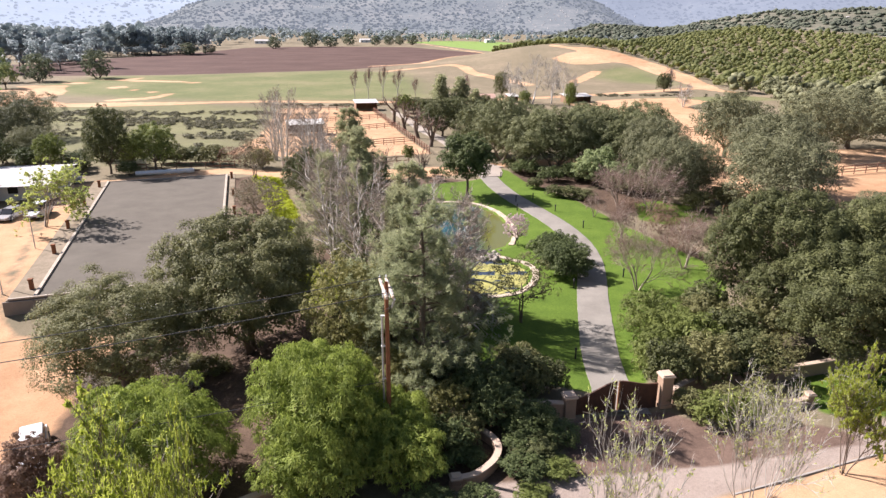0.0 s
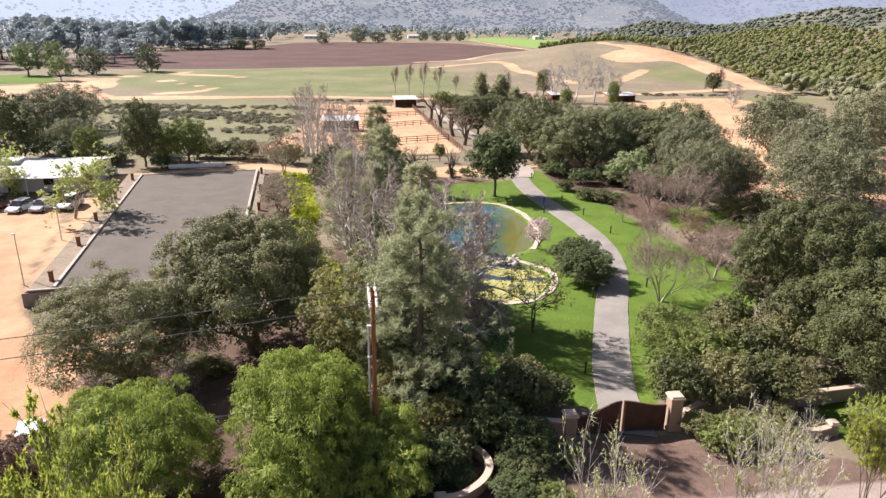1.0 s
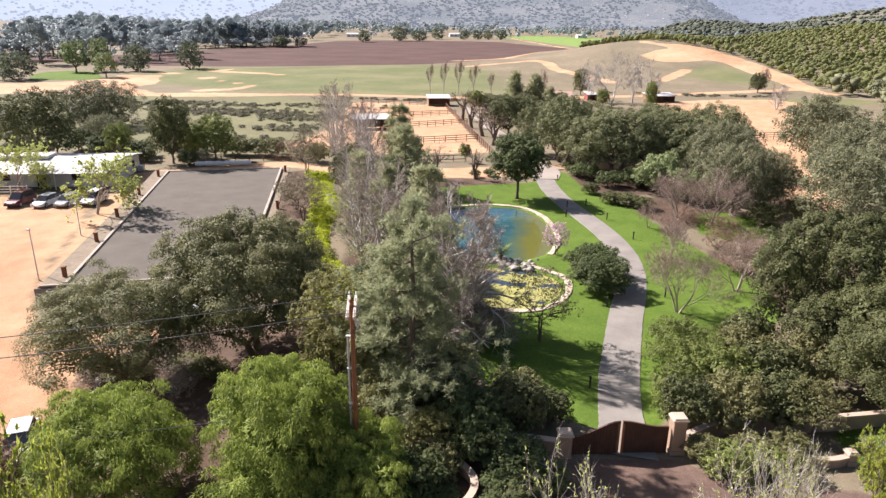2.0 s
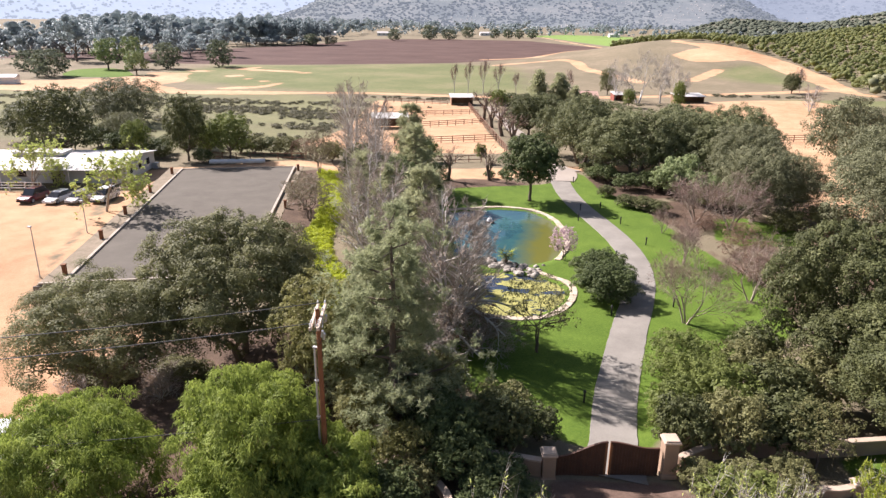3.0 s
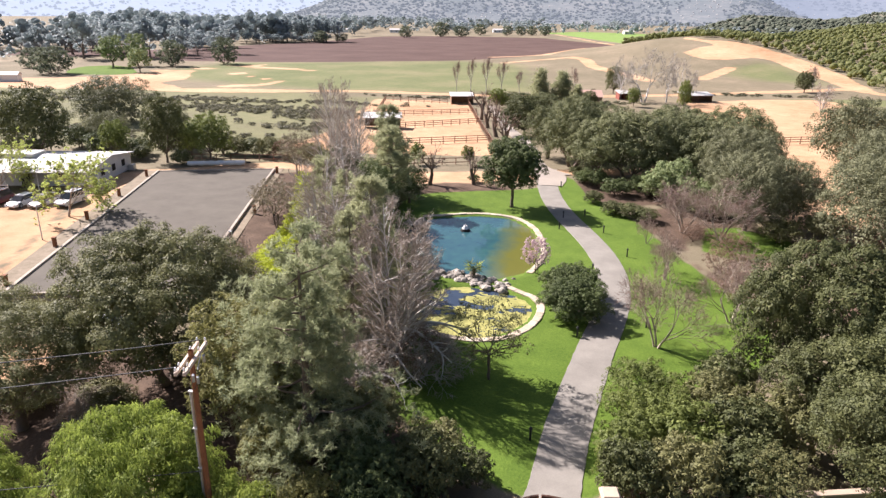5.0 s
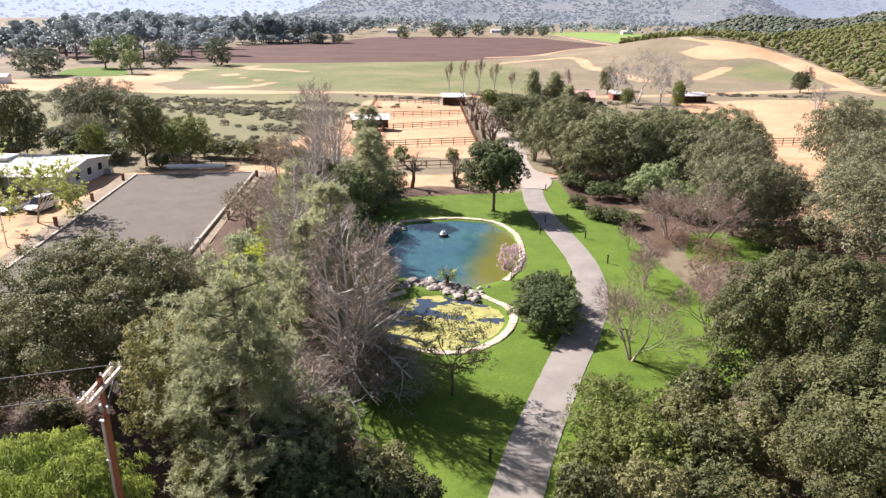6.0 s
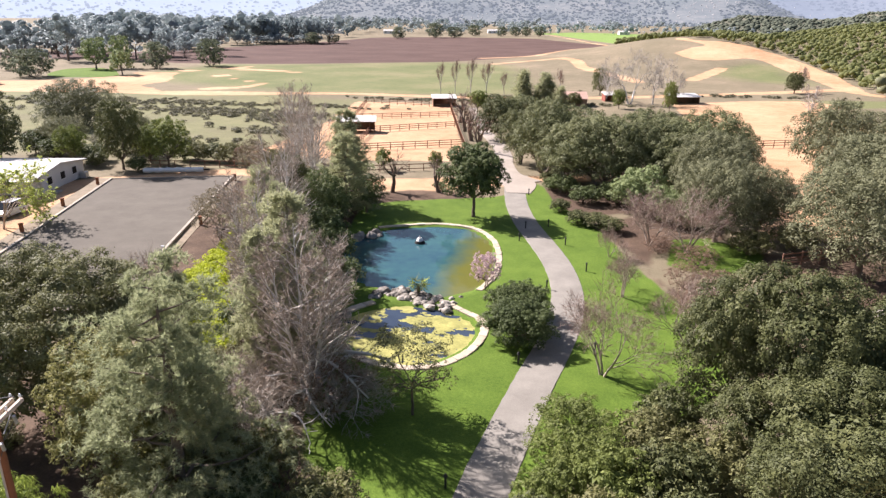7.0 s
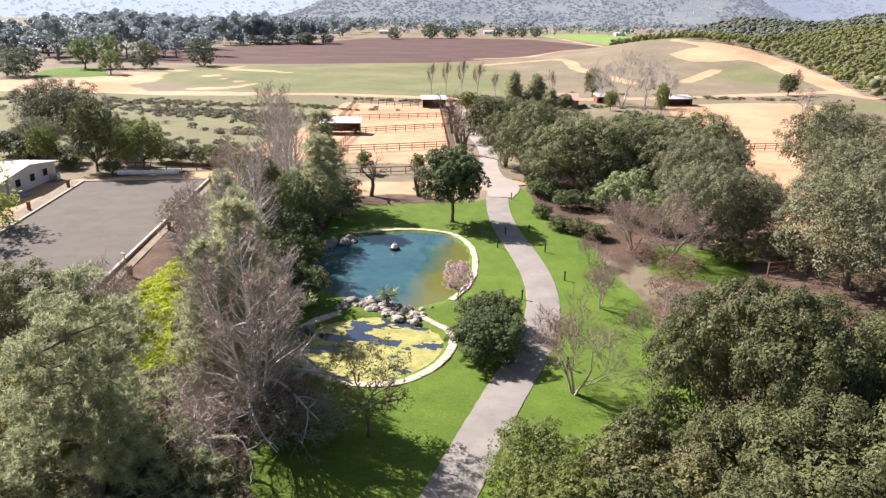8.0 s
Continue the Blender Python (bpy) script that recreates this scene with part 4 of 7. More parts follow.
plant("sycamore_b", "sycamore_tree", -8.6, 60.0, 12.6, 3.6, "slim leafless tree with pale trunk in the windbreak", rz=80)
plant("sycamore_b", "sycamore_tree", -12.4, 66.0, 12.2, 3.6, "slim leafless tree with pale trunk in the windbreak", rz=150)
plant("pine_row", "pine_tree", -3.6, 55.6, 13.2, 2.9, "grey-green pine behind a bare sycamore", rz=15)
plant("oak_dark", "oak_tree", -5.9, 58.6, 8.6, 2.6, "dark evergreen tree among bare windbreak trunks", rz=115)
plant("pine_row", "pine_tree", -9.8, 66.5, 10.8, 2.8, "grey-green pine among bare trees of the windbreak")
plant("pine_row", "pine_tree", -14.0, 71.5, 11.0, 3.0, "grey-green pine among bare trees of the windbreak", rz=140)
plant("sycamore_b", "sycamore_tree", -14.2, 77.5, 11.8, 3.6, "leafless tree with grey twigs above the pond", rz=200)
plant("sycamore_b", "sycamore_tree", -17.6, 82.5, 12.0, 3.6, "leafless tree with brown twigs in the windbreak", rz=290)
plant("pine_row", "pine_tree", -15.7, 99.0, 12.6, 3.2, "tall grey-green pine at the end of the windbreak", rz=20)
plant("pine_row", "pine_tree", -13.4, 92.0, 10.8, 3.0, "grey-green pine beside the pond's far corner", rz=240)
plant("oak_dark", "oak_tree", -13.6, 85.0, 7.6, 3.0, "dark green leafy tree beside the pond")
plant("oak_dark", "oak_tree", -11.8, 95.0, 5.0, 2.6, "low dark green tree at the pond's corner")
plant("bare_far", "sycamore_tree", -29.5, 113, 14, 5.6, "big leafless tree with fine brown twigs behind the arena")
plant("bare_far", "sycamore_tree", -23.5, 106.0, 12.0, 4.6, "leafless tree with brown twigs at the row's end", rz=100)
plant("bare_far", "sycamore_tree", -21.0, 99.0, 12.0, 4.4, "leafless tree with brown twigs at the row's end", rz=190)
plant("bare_far", "sycamore_tree", -33.6, 122.3, 12, 5, "big leafless tree with brown twigs beside the paddock", rz=250)
plant("mid_tree", "oak_tree", -22.5, 95.0, 6.4, 2.6, "dull green leafy tree beside the arena's kerb")
plant("dry_tree", "olive_tree", -24.0, 80.2, 5.8, 2.9, "thin brownish-green tree beside the arena's kerb")
plant("dry_tree", "olive_tree", -26.6, 84.6, 5.0, 2.6, "thin brownish tree leaning over the arena's kerb", rz=120)
plant("dry_tree", "small_tree", -32.1, 104.0, 7.6, 2.6, "thin brownish-green tree at the arena's far corner")
plant("mid_tree", "oak_tree", -19.6, 90.0, 8.2, 2.6, "green leafy tree in the windbreak by the arena")
plant("twiggy_shrub", "bare_shrub", -19.8, 62.6, 4.8, 2.6, "tangle of bare grey twigs beside the arena wall", "shrub")
plant("twiggy_shrub", "bare_shrub", -2.6, 45.0, 4.4, 3.2, "tangle of bare grey twigs under a sycamore", "shrub")
plant("rust_shrub", "bare_shrub", 1.2, 50.4, 3.8, 2.3, "dense brown twiggy shrub round a sycamore trunk", "shrub")
plant("twiggy_shrub", "bare_shrub", 1.4, 50.6, 3.2, 3.0, "fallen pale dead limbs at the lawn's edge", "shrub")
plant("twiggy_shrub", "bare_shrub", -5.0, 49.4, 3.6, 2.6, "tangle of bare grey twigs under a sycamore", "shrub", rz=45)
plant("twiggy_shrub", "bare_shrub", -2.4, 54.4, 3.0, 2.6, "tangle of bare grey twigs by the lower pond", "shrub", rz=140)
for x, y, h, r, k in ((-5.6, 69.0, 3.4, 2.3, "shrub_dark"), (-8.6, 74.0, 4.6, 2.6, "shrub_dark"), (-11.4, 79.5, 5.0, 2.6, "shrub_dark"), (-6.4, 63.0, 3.2, 2.2, "shrub_olive"), (-4.6, 58.0, 2.8, 2.0, "shrub_dark"), (-8.0, 52.5, 2.2, 1.8, "shrub_olive"), (-7.4, 43.4, 4.2, 2.6, "shrub_olive"), (-4.0, 43.6, 4.6, 2.4, "shrub"), (0.4, 42.6, 3.6, 2.2, "shrub_olive"), (-11.2, 70.4, 4.0, 2.6, "shrub_dark"), (-9.4, 62.6, 3.6, 2.4, "shrub_olive"), (-12.6, 75.5, 4.4, 2.6, "shrub"), (-14.4, 88.5, 4.4, 2.6, "shrub_dark"), (-16.6, 94.0, 4.2, 2.6, "shrub"), (-18.0, 103.5, 4.0, 2.6, "shrub"), (-9.6, 58.6, 3.0, 2.0, "shrub_dark")):
    plant(k, "shrub", x, y, h, r, {"shrub": "green shrub under the windbreak trees", "shrub_dark": "dark evergreen shrub on the pond bank", "shrub_olive": "olive-green shrub among bare windbreak trunks"}[k], "shrub", group="shrubs of the windbreak")

# left of the pole
plant("oak_left", "oak_tree", -15.8, 46.5, 11.2, 6.6, "broad dark grey-green oak beside the arena wall")
plant("olive_left", "oak_tree", -23.2, 40.8, 9.2, 6.0, "spreading grey-green live oak on the sandy yard")
plant("pepper_b", "pepper_tree", -6.8, 31.3, 7.3, 4.1, "bright yellow-green weeping pepper tree")
plant("pepper_small", "pepper_tree", -6.6, 28.2, 4.6, 3.0, "low weeping pepper tree hanging over the boundary wall", rz=130)
plant("pepper_a", "pepper_tree", -15.7, 28.6, 6.4, 4.3, "bright yellow-green weeping pepper tree")
plant("pepper_small", "pepper_tree", -2.2, 29.6, 3.9, 2.5, "low weeping pepper tree beside the planter", rz=220)
plant("lime_young", "young_tree", -11.2, 17.6, 11.0, 2.5, "fresh lime-green young tree by the street")
plant("lime_young", "young_tree", -8.9, 17.0, 11.0, 1.1, "fresh lime-green young tree by the street", rz=50)
leafy_lib("rust_tree", 38, 2.2, 6.4, 0.2, 26000, 0.11, 0.07, 0.10, M_REDLEAF, count=26, lobe=0.36, stems=2, flat=1.2)
plant("rust_tree", "shrub", -20.6, 26.2, 6.6, 2.0, "dark red-brown leaved shrub by the yard", "shrub")

for x, y, h, r, rz in ((-25.6, 44.6, 1.5, 1.6, 0), (-21.0, 43.6, 1.2, 1.5, 50), (-19.2, 41.0, 1.3, 1.5, 110), (-26.4, 42.0, 1.3, 1.5, 200), (-22.4, 46.0, 1.0, 1.3, 270)):
    plant("twiggy_shrub", "bare_shrub", x, y, h, r, "low tangle of dry twigs in the shade of an oak", "shrub", rz=rz, group="dry twigs under the oaks")
for x, y, h, r in ((-24.6, 43.0, 1.5, 1.7), (-20.6, 45.0, 1.1, 1.4), (-18.0, 43.4, 1.2, 1.5), (-27.4, 43.6, 1.2, 1.4)):
    plant("shrub_olive", "shrub", x, y, h, r, "low dull green weedy shrub in the shade of an oak", "shrub", group="weeds under the oaks")

# by the gate
GATE_WEST = ((5.2, 37.6, 3.5, 1.9, "shrub"), (2.4, 36.6, 3.4, 2.1, "shrub_dark"), (0.2, 34.2, 3.2, 1.7, "shrub_pale"), (7.2, 39.2, 2.3, 1.3, "shrub"), (5.0, 40.2, 3.0, 1.9, "shrub_olive"), (0.6, 39.2, 3.0, 2.2, "shrub_dark"), (5.4, 33.6, 2.0, 1.7, "shrub_dark"), (7.0, 32.8, 1.3, 1.3, "shrub_dark"), (3.4, 34.4, 2.8, 1.9, "shrub_dark"), (5.8, 34.4, 1.7, 1.3, "shrub_dark"), (5.4, 31.4, 1.2, 1.3, "shrub"), (1.0, 32.6, 2.0, 1.4, "shrub_olive"), (4.6, 32.0, 1.4, 1.2, "shrub_dark"))
GATE_EAST = ((15.4, 40.0, 3.6, 1.7, "shrub"), (18.0, 40.6, 3.9, 2.1, "shrub_olive"), (15.6, 44.0, 3.0, 1.7, "shrub_fresh"), (18.6, 44.6, 3.8, 2.2, "shrub_fresh"), (16.5, 48.7, 4.0, 2.6, "bush_fresh"), (17.4, 46.4, 3.8, 2.3, "bush_fresh"), (15.0, 41.8, 2.8, 1.4, "shrub_fresh"), (20.8, 48.6, 3.6, 2.2, "shrub_olive"), (21.6, 41.6, 3.6, 2.2, "shrub"), (15.9, 36.6, 1.5, 1.2, "shrub_olive"), (18.4, 37.0, 1.5, 1.3, "shrub_olive"), (20.8, 38.0, 1.6, 1.3, "shrub_olive"), (24.6, 47.0, 4.2, 2.4, "shrub_olive"), (21.8, 45.4, 4.0, 2.2, "shrub"), (22.0, 52.0, 3.6, 2.0, "shrub"))
for x, y, h, r, kind in GATE_WEST + GATE_EAST:
    plant(kind, "shrub", x, y, h, r, {"shrub": "leafy green garden shrub by the gate", "shrub_dark": "dark glossy evergreen shrub by the gate", "shrub_olive": "olive-green garden shrub by the gate", "shrub_pale": "pale olive open-leaved shrub under the pine", "shrub_fresh": "fresh green garden shrub beside the driveway", "bush_fresh": "large fresh green shrub beside the driveway"}[kind], "shrub", group="shrubs by the gate")
plant("twiggy_shrub", "bare_shrub", -17.4, 58.4, 4.0, 2.8, "tangle of bare grey twigs below the arena", "shrub", rz=75)
for x, y, h, r, k in ((4.6, 29.6, 1.2, 1.3, "shrub_dark"), (6.4, 29.8, 0.8, 1.1, "shrub_fresh"), (2.0, 27.0, 1.0, 1.2, "shrub_dark"), (1.6, 30.8, 0.9, 1.0, "shrub_dark"), (5.0, 27.8, 0.6, 1.0, "shrub_fresh"), (-0.6, 26.6, 1.4, 1.5, "shrub_dark"), (0.2, 31.4, 2.4, 1.7, "shrub_dark")):
    plant(k, "shrub", x, y, h, r, "fresh green low shrub by the planter" if k == "shrub_fresh" else "dark evergreen low shrub by the planter", "shrub", group="shrubs by the planter")
plant("lawn_tree", "small_tree", 22.9, 40.2, 4.4, 1.9, "small pale-leaved tree before the boundary wall")
plant("budding", "young_tree", 7.9, 21.6, 9.6, 2.1, "slender young tree with pale twigs and fresh buds")
plant("budding", "young_tree", 15.2, 26.0, 8.2, 2.4, "slender young tree with pale twigs and fresh buds", rz=120)
plant("budding", "young_tree", 17.4, 28.4, 6.8, 1.6, "slender young tree with pale twigs and fresh buds", rz=200)
plant("lime_young", "young_tree", 22.4, 30.4, 6.8, 1.7, "bright green young tree by the street")
for x, y, h, r, k in ((17.0, 35.6, 1.7, 1.4, "shrub_fresh"), (18.9, 35.9, 1.6, 1.3, "shrub_fresh"), (20.4, 36.0, 1.3, 1.1, "shrub_olive")):
    plant(k, "shrub", x, y, h, r, "leafy yellow-green shrub in the bed beside the gate", "shrub", group="shrubs of the gate bed")

# right of the drive
plant("oak_b", "oak_tree", 27.2, 52.0, 11.8, 5.4, "large dark live oak beside the lawn")
plant("oak_a", "oak_tree", 29.2, 44.4, 9.2, 5.8, "large live oak behind the boundary wall")
plant("oak_a", "oak_tree", 36.5, 52.5, 10.6, 6.2, "large live oak with a rounded olive-green crown", rz=140)
plant("oak_b", "oak_tree", 36.5, 43.5, 8.0, 5.4, "live oak with a rounded crown by the verge", rz=200)
plant("myrtle", "crape_myrtle", 18.2, 59.4, 6.5, 3.6, "vase-shaped crape myrtle, nearly bare, on the lawn", rz=30)
plant("myrtle", "crape_myrtle", 19.9, 74.4, 4.9, 2.5, "small nearly bare crape myrtle on the lawn", rz=140)
plant("myrtle", "crape_myrtle", 24.6, 65.6, 6.2, 3.2, "nearly bare crape myrtle at the lawn's edge", rz=250)
plant("myrtle", "crape_myrtle", 27.0, 88.6, 7.0, 4.6, "large red-twigged bare crape myrtle in the mulch bed", rz=200)
plant("myrtle", "crape_myrtle", 23.2, 90.4, 6.2, 4.4, "red-twigged bare crape myrtle in the mulch bed", rz=10)
plant("myrtle", "crape_myrtle", 18.8, 85.2, 3.4, 1.4, "young bare crape myrtle on the lawn", rz=60)
plant("bush_round", "bush", 11.8, 63.4, 3.1, 2.9, "dense dark green rounded bush beside the driveway", "bush")
plant("bush_round", "bush", 11.2, 67.4, 3.0, 2.6, "dense dark green rounded bush beside the driveway", "bush", rz=90)
plant("blossom", "blossom_tree", 7.5, 72.9, 3.7, 1.45, "small tree covered in pink blossom at the pond's rim")
plant("round_tree", "round_tree", 2.0, 96.4, 9.3, 3.9, "round dark green tree standing on the lawn")
plant("lawn_tree", "small_tree", 6.3, 51.5, 6.4, 2.8, "thin-leaved small tree on the lawn")
for x, y, h, r in ((25.5, 78, 2.4, 1.8), (27.6, 84.0, 2.2, 2.0), (25.6, 70.8, 2.6, 1.9), (28.4, 76.0, 2.6, 2.1), (24.0, 87.5, 1.9, 1.8), (29.5, 70.0, 2.8, 2.0)):
    plant("rust_shrub", "shrub", x, y, h, r, "rust-brown twiggy shrub in a mulch bed", "shrub", group="rusty shrubs")
for x, y, h, r in ((15.2, 96.6, 1.6, 1.6), (17.4, 95.6, 1.7, 1.8), (19.2, 94.2, 1.6, 1.5), (12.6, 101.5, 1.6, 1.4), (10.6, 113.5, 1.7, 1.5), (9.6, 118.1, 1.4, 1.3)):
    plant("shrub", "shrub", x, y, h, r, "low green shrub in the mulch bed", "shrub", group="low shrubs by the lawn")
plant("light_bush", "bush", 22.6, 104.0, 6.0, 3.3, "light green leafy bush under the oaks", "bush")
plant("light_bush", "bush", 25.8, 101.0, 4.4, 2.5, "light green leafy bush under the oaks", "bush", rz=77)
OAKS_NEAR = ((8.6, 124.4, 11.6, 5.4, "oak_mid"), (12.4, 118.1, 9, 5, "oak_mid_b"), (17, 114.2, 10.6, 6.4, "oak_mid"), (22.9, 117.1, 10.8, 6.2, "oak_mid_b"), (28.5, 112.5, 10.4, 5.6, "oak_mid"), (33, 119.1, 11.2, 5.4, "oak_mid_b"), (31.0, 103.5, 11.2, 5.4, "oak_grey_full"), (30.6, 93.5, 9.6, 5.0, "oak_grey_full"), (35.5, 97.0, 8.6, 4.4, "oak_grey_full"), (42.6, 84.8, 11.4, 6.8, "oak_grey_full"), (47.6, 98.0, 12.6, 7.4, "oak_grey_full"))
OAKS_FAR = ((53, 113.5, 9.8, 5.8, "oak_grey"), (49.5, 72.0, 7.2, 5.0, "oak_grey_full"), (70.5, 132.1, 12.7, 8.1, "oak_grey"), (3.9, 131, 9.1, 4, "oak_mid"), (-3.3, 157.4, 8.9, 4.8, "mid_tree"), (14, 131, 9.5, 5.6, "oak_mid_b"), (37.1, 127.6, 8, 4.6, "oak_mid"), (47.5, 61.0, 9.5, 6.0, "oak_mid"), (60.0, 68.0, 8.0, 6.0, "oak_grey"), (83.4, 143.7, 12.3, 9.2, "oak_grey"), (25.6, 127.6, 10.3, 5.6, "oak_mid"), (60.0, 58.0, 10.0, 7.0, "oak_grey"), (52.2, 129.8, 12.4, 5.9, "oak_grey"), (61.9, 146.8, 9.3, 8.2, "oak_grey"))
for x, y, h, r, k in OAKS_NEAR + OAKS_FAR:
    plant(k, "oak_tree", x, y, h, r, "grey-green live oak with a broad crown" if "grey" in k else "live oak with a broad dark crown and dark limbs", group="oaks beyond the lawn")
for x, y, h, r, k in ((26.5, 98.5, 3.0, 2.2, "shrub"), (29.0, 99.0, 3.2, 2.4, "shrub_dark"), (20.0, 107.5, 3.2, 2.6, "shrub_dark"), (15.5, 106.5, 2.4, 2.2, "shrub_dark"), (25.0, 108.5, 3.4, 2.6, "shrub"), (33.5, 89.5, 2.6, 2.2, "shrub_olive"), (12.0, 111.5, 2.6, 2.4, "shrub_dark"), (33.0, 107.5, 3.6, 2.8, "shrub_olive"), (38.5, 92.0, 3.0, 2.4, "shrub_olive")):
    plant(k, "shrub", x, y, h, r, "shrub growing in the shade of oaks", "shrub", group="shrubs under the oaks")

# beyond the drive and in the paddock
for x, y, h, r in ((-11.6, 105.7, 5.8, 2.4), (-5.2, 107.5, 5.4, 2.0)):
    plant("pollard", "pollarded_tree", x, y, h, r, "leafless pollarded tree with stubby dark limbs", rz=x * 40)
for x, y in ((-5.4, 108.8), (-3.4, 110.0)):
    plant("shrub_dark", "shrub", x, y, 1.2, 0.95, "small clipped dark green shrub beside the dirt road", "shrub", group="clipped shrubs")
for x, y, h, r in ((-17, 118.9, 3.6, 1.5), (-8.6, 120.2, 3.4, 1.2)):
    plant("sapling", "sapling", x, y, h, r, "young light green tree by the paddock fence")
for x, y, h, r in ((-5.4, 140.1, 7.1, 3.3), (-8.8, 153.5, 7.8, 3.3), (-13, 167.9, 7.4, 3.2), (-17.4, 184.2, 8.6, 3.4)):
    plant("pollard", "bare_tree", x, y, h, r, "leafless tree along the paddock lane", rz=x * 70, group="bare lane trees")
plant("sapling", "sapling", -16.4, 203, 6.6, 3.3, "light green tree by the lane")
for x, y, h, r in ((-38.4, 252.6, 10.4, 1.7), (-33.6, 254.2, 11.3, 1.7), (-28.3, 256, 11.8, 2), (-23, 257.7, 10.4, 2.3), (3.3, 256, 8.9, 1.8), (-15.6, 251.5, 7.8, 1.7)):
    plant("poplar", "poplar_tree", x, y, h, r, "slender leafless poplar beside a field track", group="poplars")
plant("conifer_far", "cypress_tree", -5.4, 218, 11.3, 3.2, "dark green conifer by the lane")
plant("conifer_far", "cypress_tree", 1, 220.2, 10.5, 3.4, "dark green conifer by the lane")
plant("conifer_far", "cypress_tree", 5.4, 216.8, 7.1, 2.7, "dark green conifer by the lane")
for x, y, h, r, k in ((-13.9, 212.2, 4.9, 4.3, "mid_tree"), (-9.4, 208.2, 5.1, 3.5, "mid_tree"), (16.6, 264.8, 9.5, 2.9, "mid_tree"), (85.3, 287.1, 7.6, 3.3, "mid_tree"), (8.8, 229.3, 4.4, 2.4, "mid_tree"), (-5.7, 189.6, 5.4, 3.9, "mid_tree"), (6.7, 154.8, 8.3, 4.8, "oak_mid"), (0.1, 173.3, 8.1, 4.7, "oak_mid")):
    plant(k, "oak_tree", x, y, h, r, "dark green leafy tree beside the lane")
for x, y, h, r in ((26, 242, 16.2, 7.1), (33.3, 243.7, 15.1, 5.6), (18.8, 249.3, 13.3, 4.4), (39.3, 251.5, 13.3, 4.4)):
    plant("bare_wide", "bare_tree", x, y, h, r, "big leafless grey tree before the hill", rz=x * 13, group="bare trees before the hill")
plant("poplar", "bare_tree", 89.3, 291.5, 8.9, 2.2, "slender bare tree at the hill's foot")
plant("sycamore_b", "bare_tree", 77.3, 235.3, 8.4, 4, "small white-barked leafless tree")
for x, y, h, r in ((22.4, 229.3, 5.8, 2), (36.5, 222.6, 9.1, 2)):
    plant("mid_tree_yellow", "young_tree", x, y, h, r, "bright yellow-green young tree near a shed")

# behind the arena and the house
for x, y, h, r, k in ((-58.0, 108.8, 11.3, 3.3, "mid_tree"), (-97.7, 146.1, 10.4, 8.8, "mid_tree_grey"), (-69.1, 110.5, 6.4, 2.5, "mid_tree_yellow"), (-51.6, 111.6, 8.2, 3.8, "mid_tree_yellow"), (-57, 114.5, 6, 2.4, "mid_tree_yellow"), (-78.6, 103.4, 12.6, 5.6, "mid_tree"), (-98.1, 118.1, 7.5, 4.5, "mid_tree"), (-65.7, 121.7, 7.4, 3.4, "mid_tree_grey"), (-77.1, 118.1, 6.5, 4, "mid_tree_grey")):
    plant(k, "tree", x, y, h, r, {"mid_tree": "dark green tree behind the arena", "mid_tree_grey": "broad grey-green tree standing in scrub", "mid_tree_yellow": "yellow-green young tree behind the arena"}[k], group="trees behind the arena")
for x, y, h, r, k in ((-50.1, 117.6, 3.2, 2.4, "shrub_olive"), (-47.1, 118.6, 3, 2.2, "shrub"), (-44, 117.6, 3.4, 2.4, "shrub_olive"), (-40.5, 117.1, 3.2, 2.2, "rust_shrub"), (-37.5, 116, 3.6, 2.4, "rust_shrub"), (-53.1, 118.1, 3.4, 2.2, "shrub"), (-63.5, 109.5, 2.4, 1.8, "shrub"), (-66.5, 113, 3, 2.4, "shrub_dark"), (-34, 114.5, 3.4, 2.4, "shrub_olive"), (-59, 117.1, 3, 2.2, "shrub_olive"), (-75, 113.5, 3.6, 2.8, "shrub_dark"), (-81, 116, 4, 3, "shrub_dark")):
    plant(k, "shrub", x, y, h, r, "mixed hedge shrub behind the arena", "shrub", group="hedge behind the arena")
plant("shrub_dark", "bush", -54.6, 107.6, 2.4, 1.8, "round dark green bush at the arena's corner", "bush")
plant("budding_house", "young_tree", -50.9, 77.6, 7.4, 5.4, "pale budding tree beside the car park")
plant("budding_house", "young_tree", -68.5, 85.0, 7.0, 4.6, "pale budding tree before the long house", rz=120)

# the fields' trees
for x, y, h, r, k in ((-197.9, 742.3, 13.3, 7.7, "far_tree"), (-169.4, 792.3, 17.3, 10, "far_tree"), (-149.5, 804.5, 12.9, 8.9, "far_tree"), (-139.5, 875.6, 14.4, 8.3, "far_tree"), (-106.1, 875.6, 12.2, 6.7, "far_tree"), (-90.6, 886.7, 12.2, 6.7, "far_tree"), (-77.3, 892.2, 12.2, 6.7, "far_tree"), (-61.7, 895.6, 12.8, 7.2, "far_tree"), (-223.9, 620.2, 7.8, 5.6, "far_tree"), (-230.5, 586.9, 11.1, 6.7, "far_tree"),
                      (-180.8, 341, 14.7, 7.1, "far_tree"), (-196.9, 318.7, 13.5, 7.6, "far_tree"), (-190.3, 283.6, 10.7, 5.1, "far_tree_light"), (-221, 305.5, 14.9, 6.9, "far_tree_light"), (-213.3, 313.4, 15.8, 5.8, "far_tree_light"), (-218.7, 264.2, 12.2, 8.9, "far_tree"), (-251.6, 289.3, 10, 6.7, "far_tree"), (-240.5, 248.2, 10.5, 6.7, "far_tree")):
    plant(k, "field_tree", x, y, h, r, "rounded dark tree standing by a ploughed field" if k == "far_tree" else "fresh green tree beside a sandy track", group="field trees")


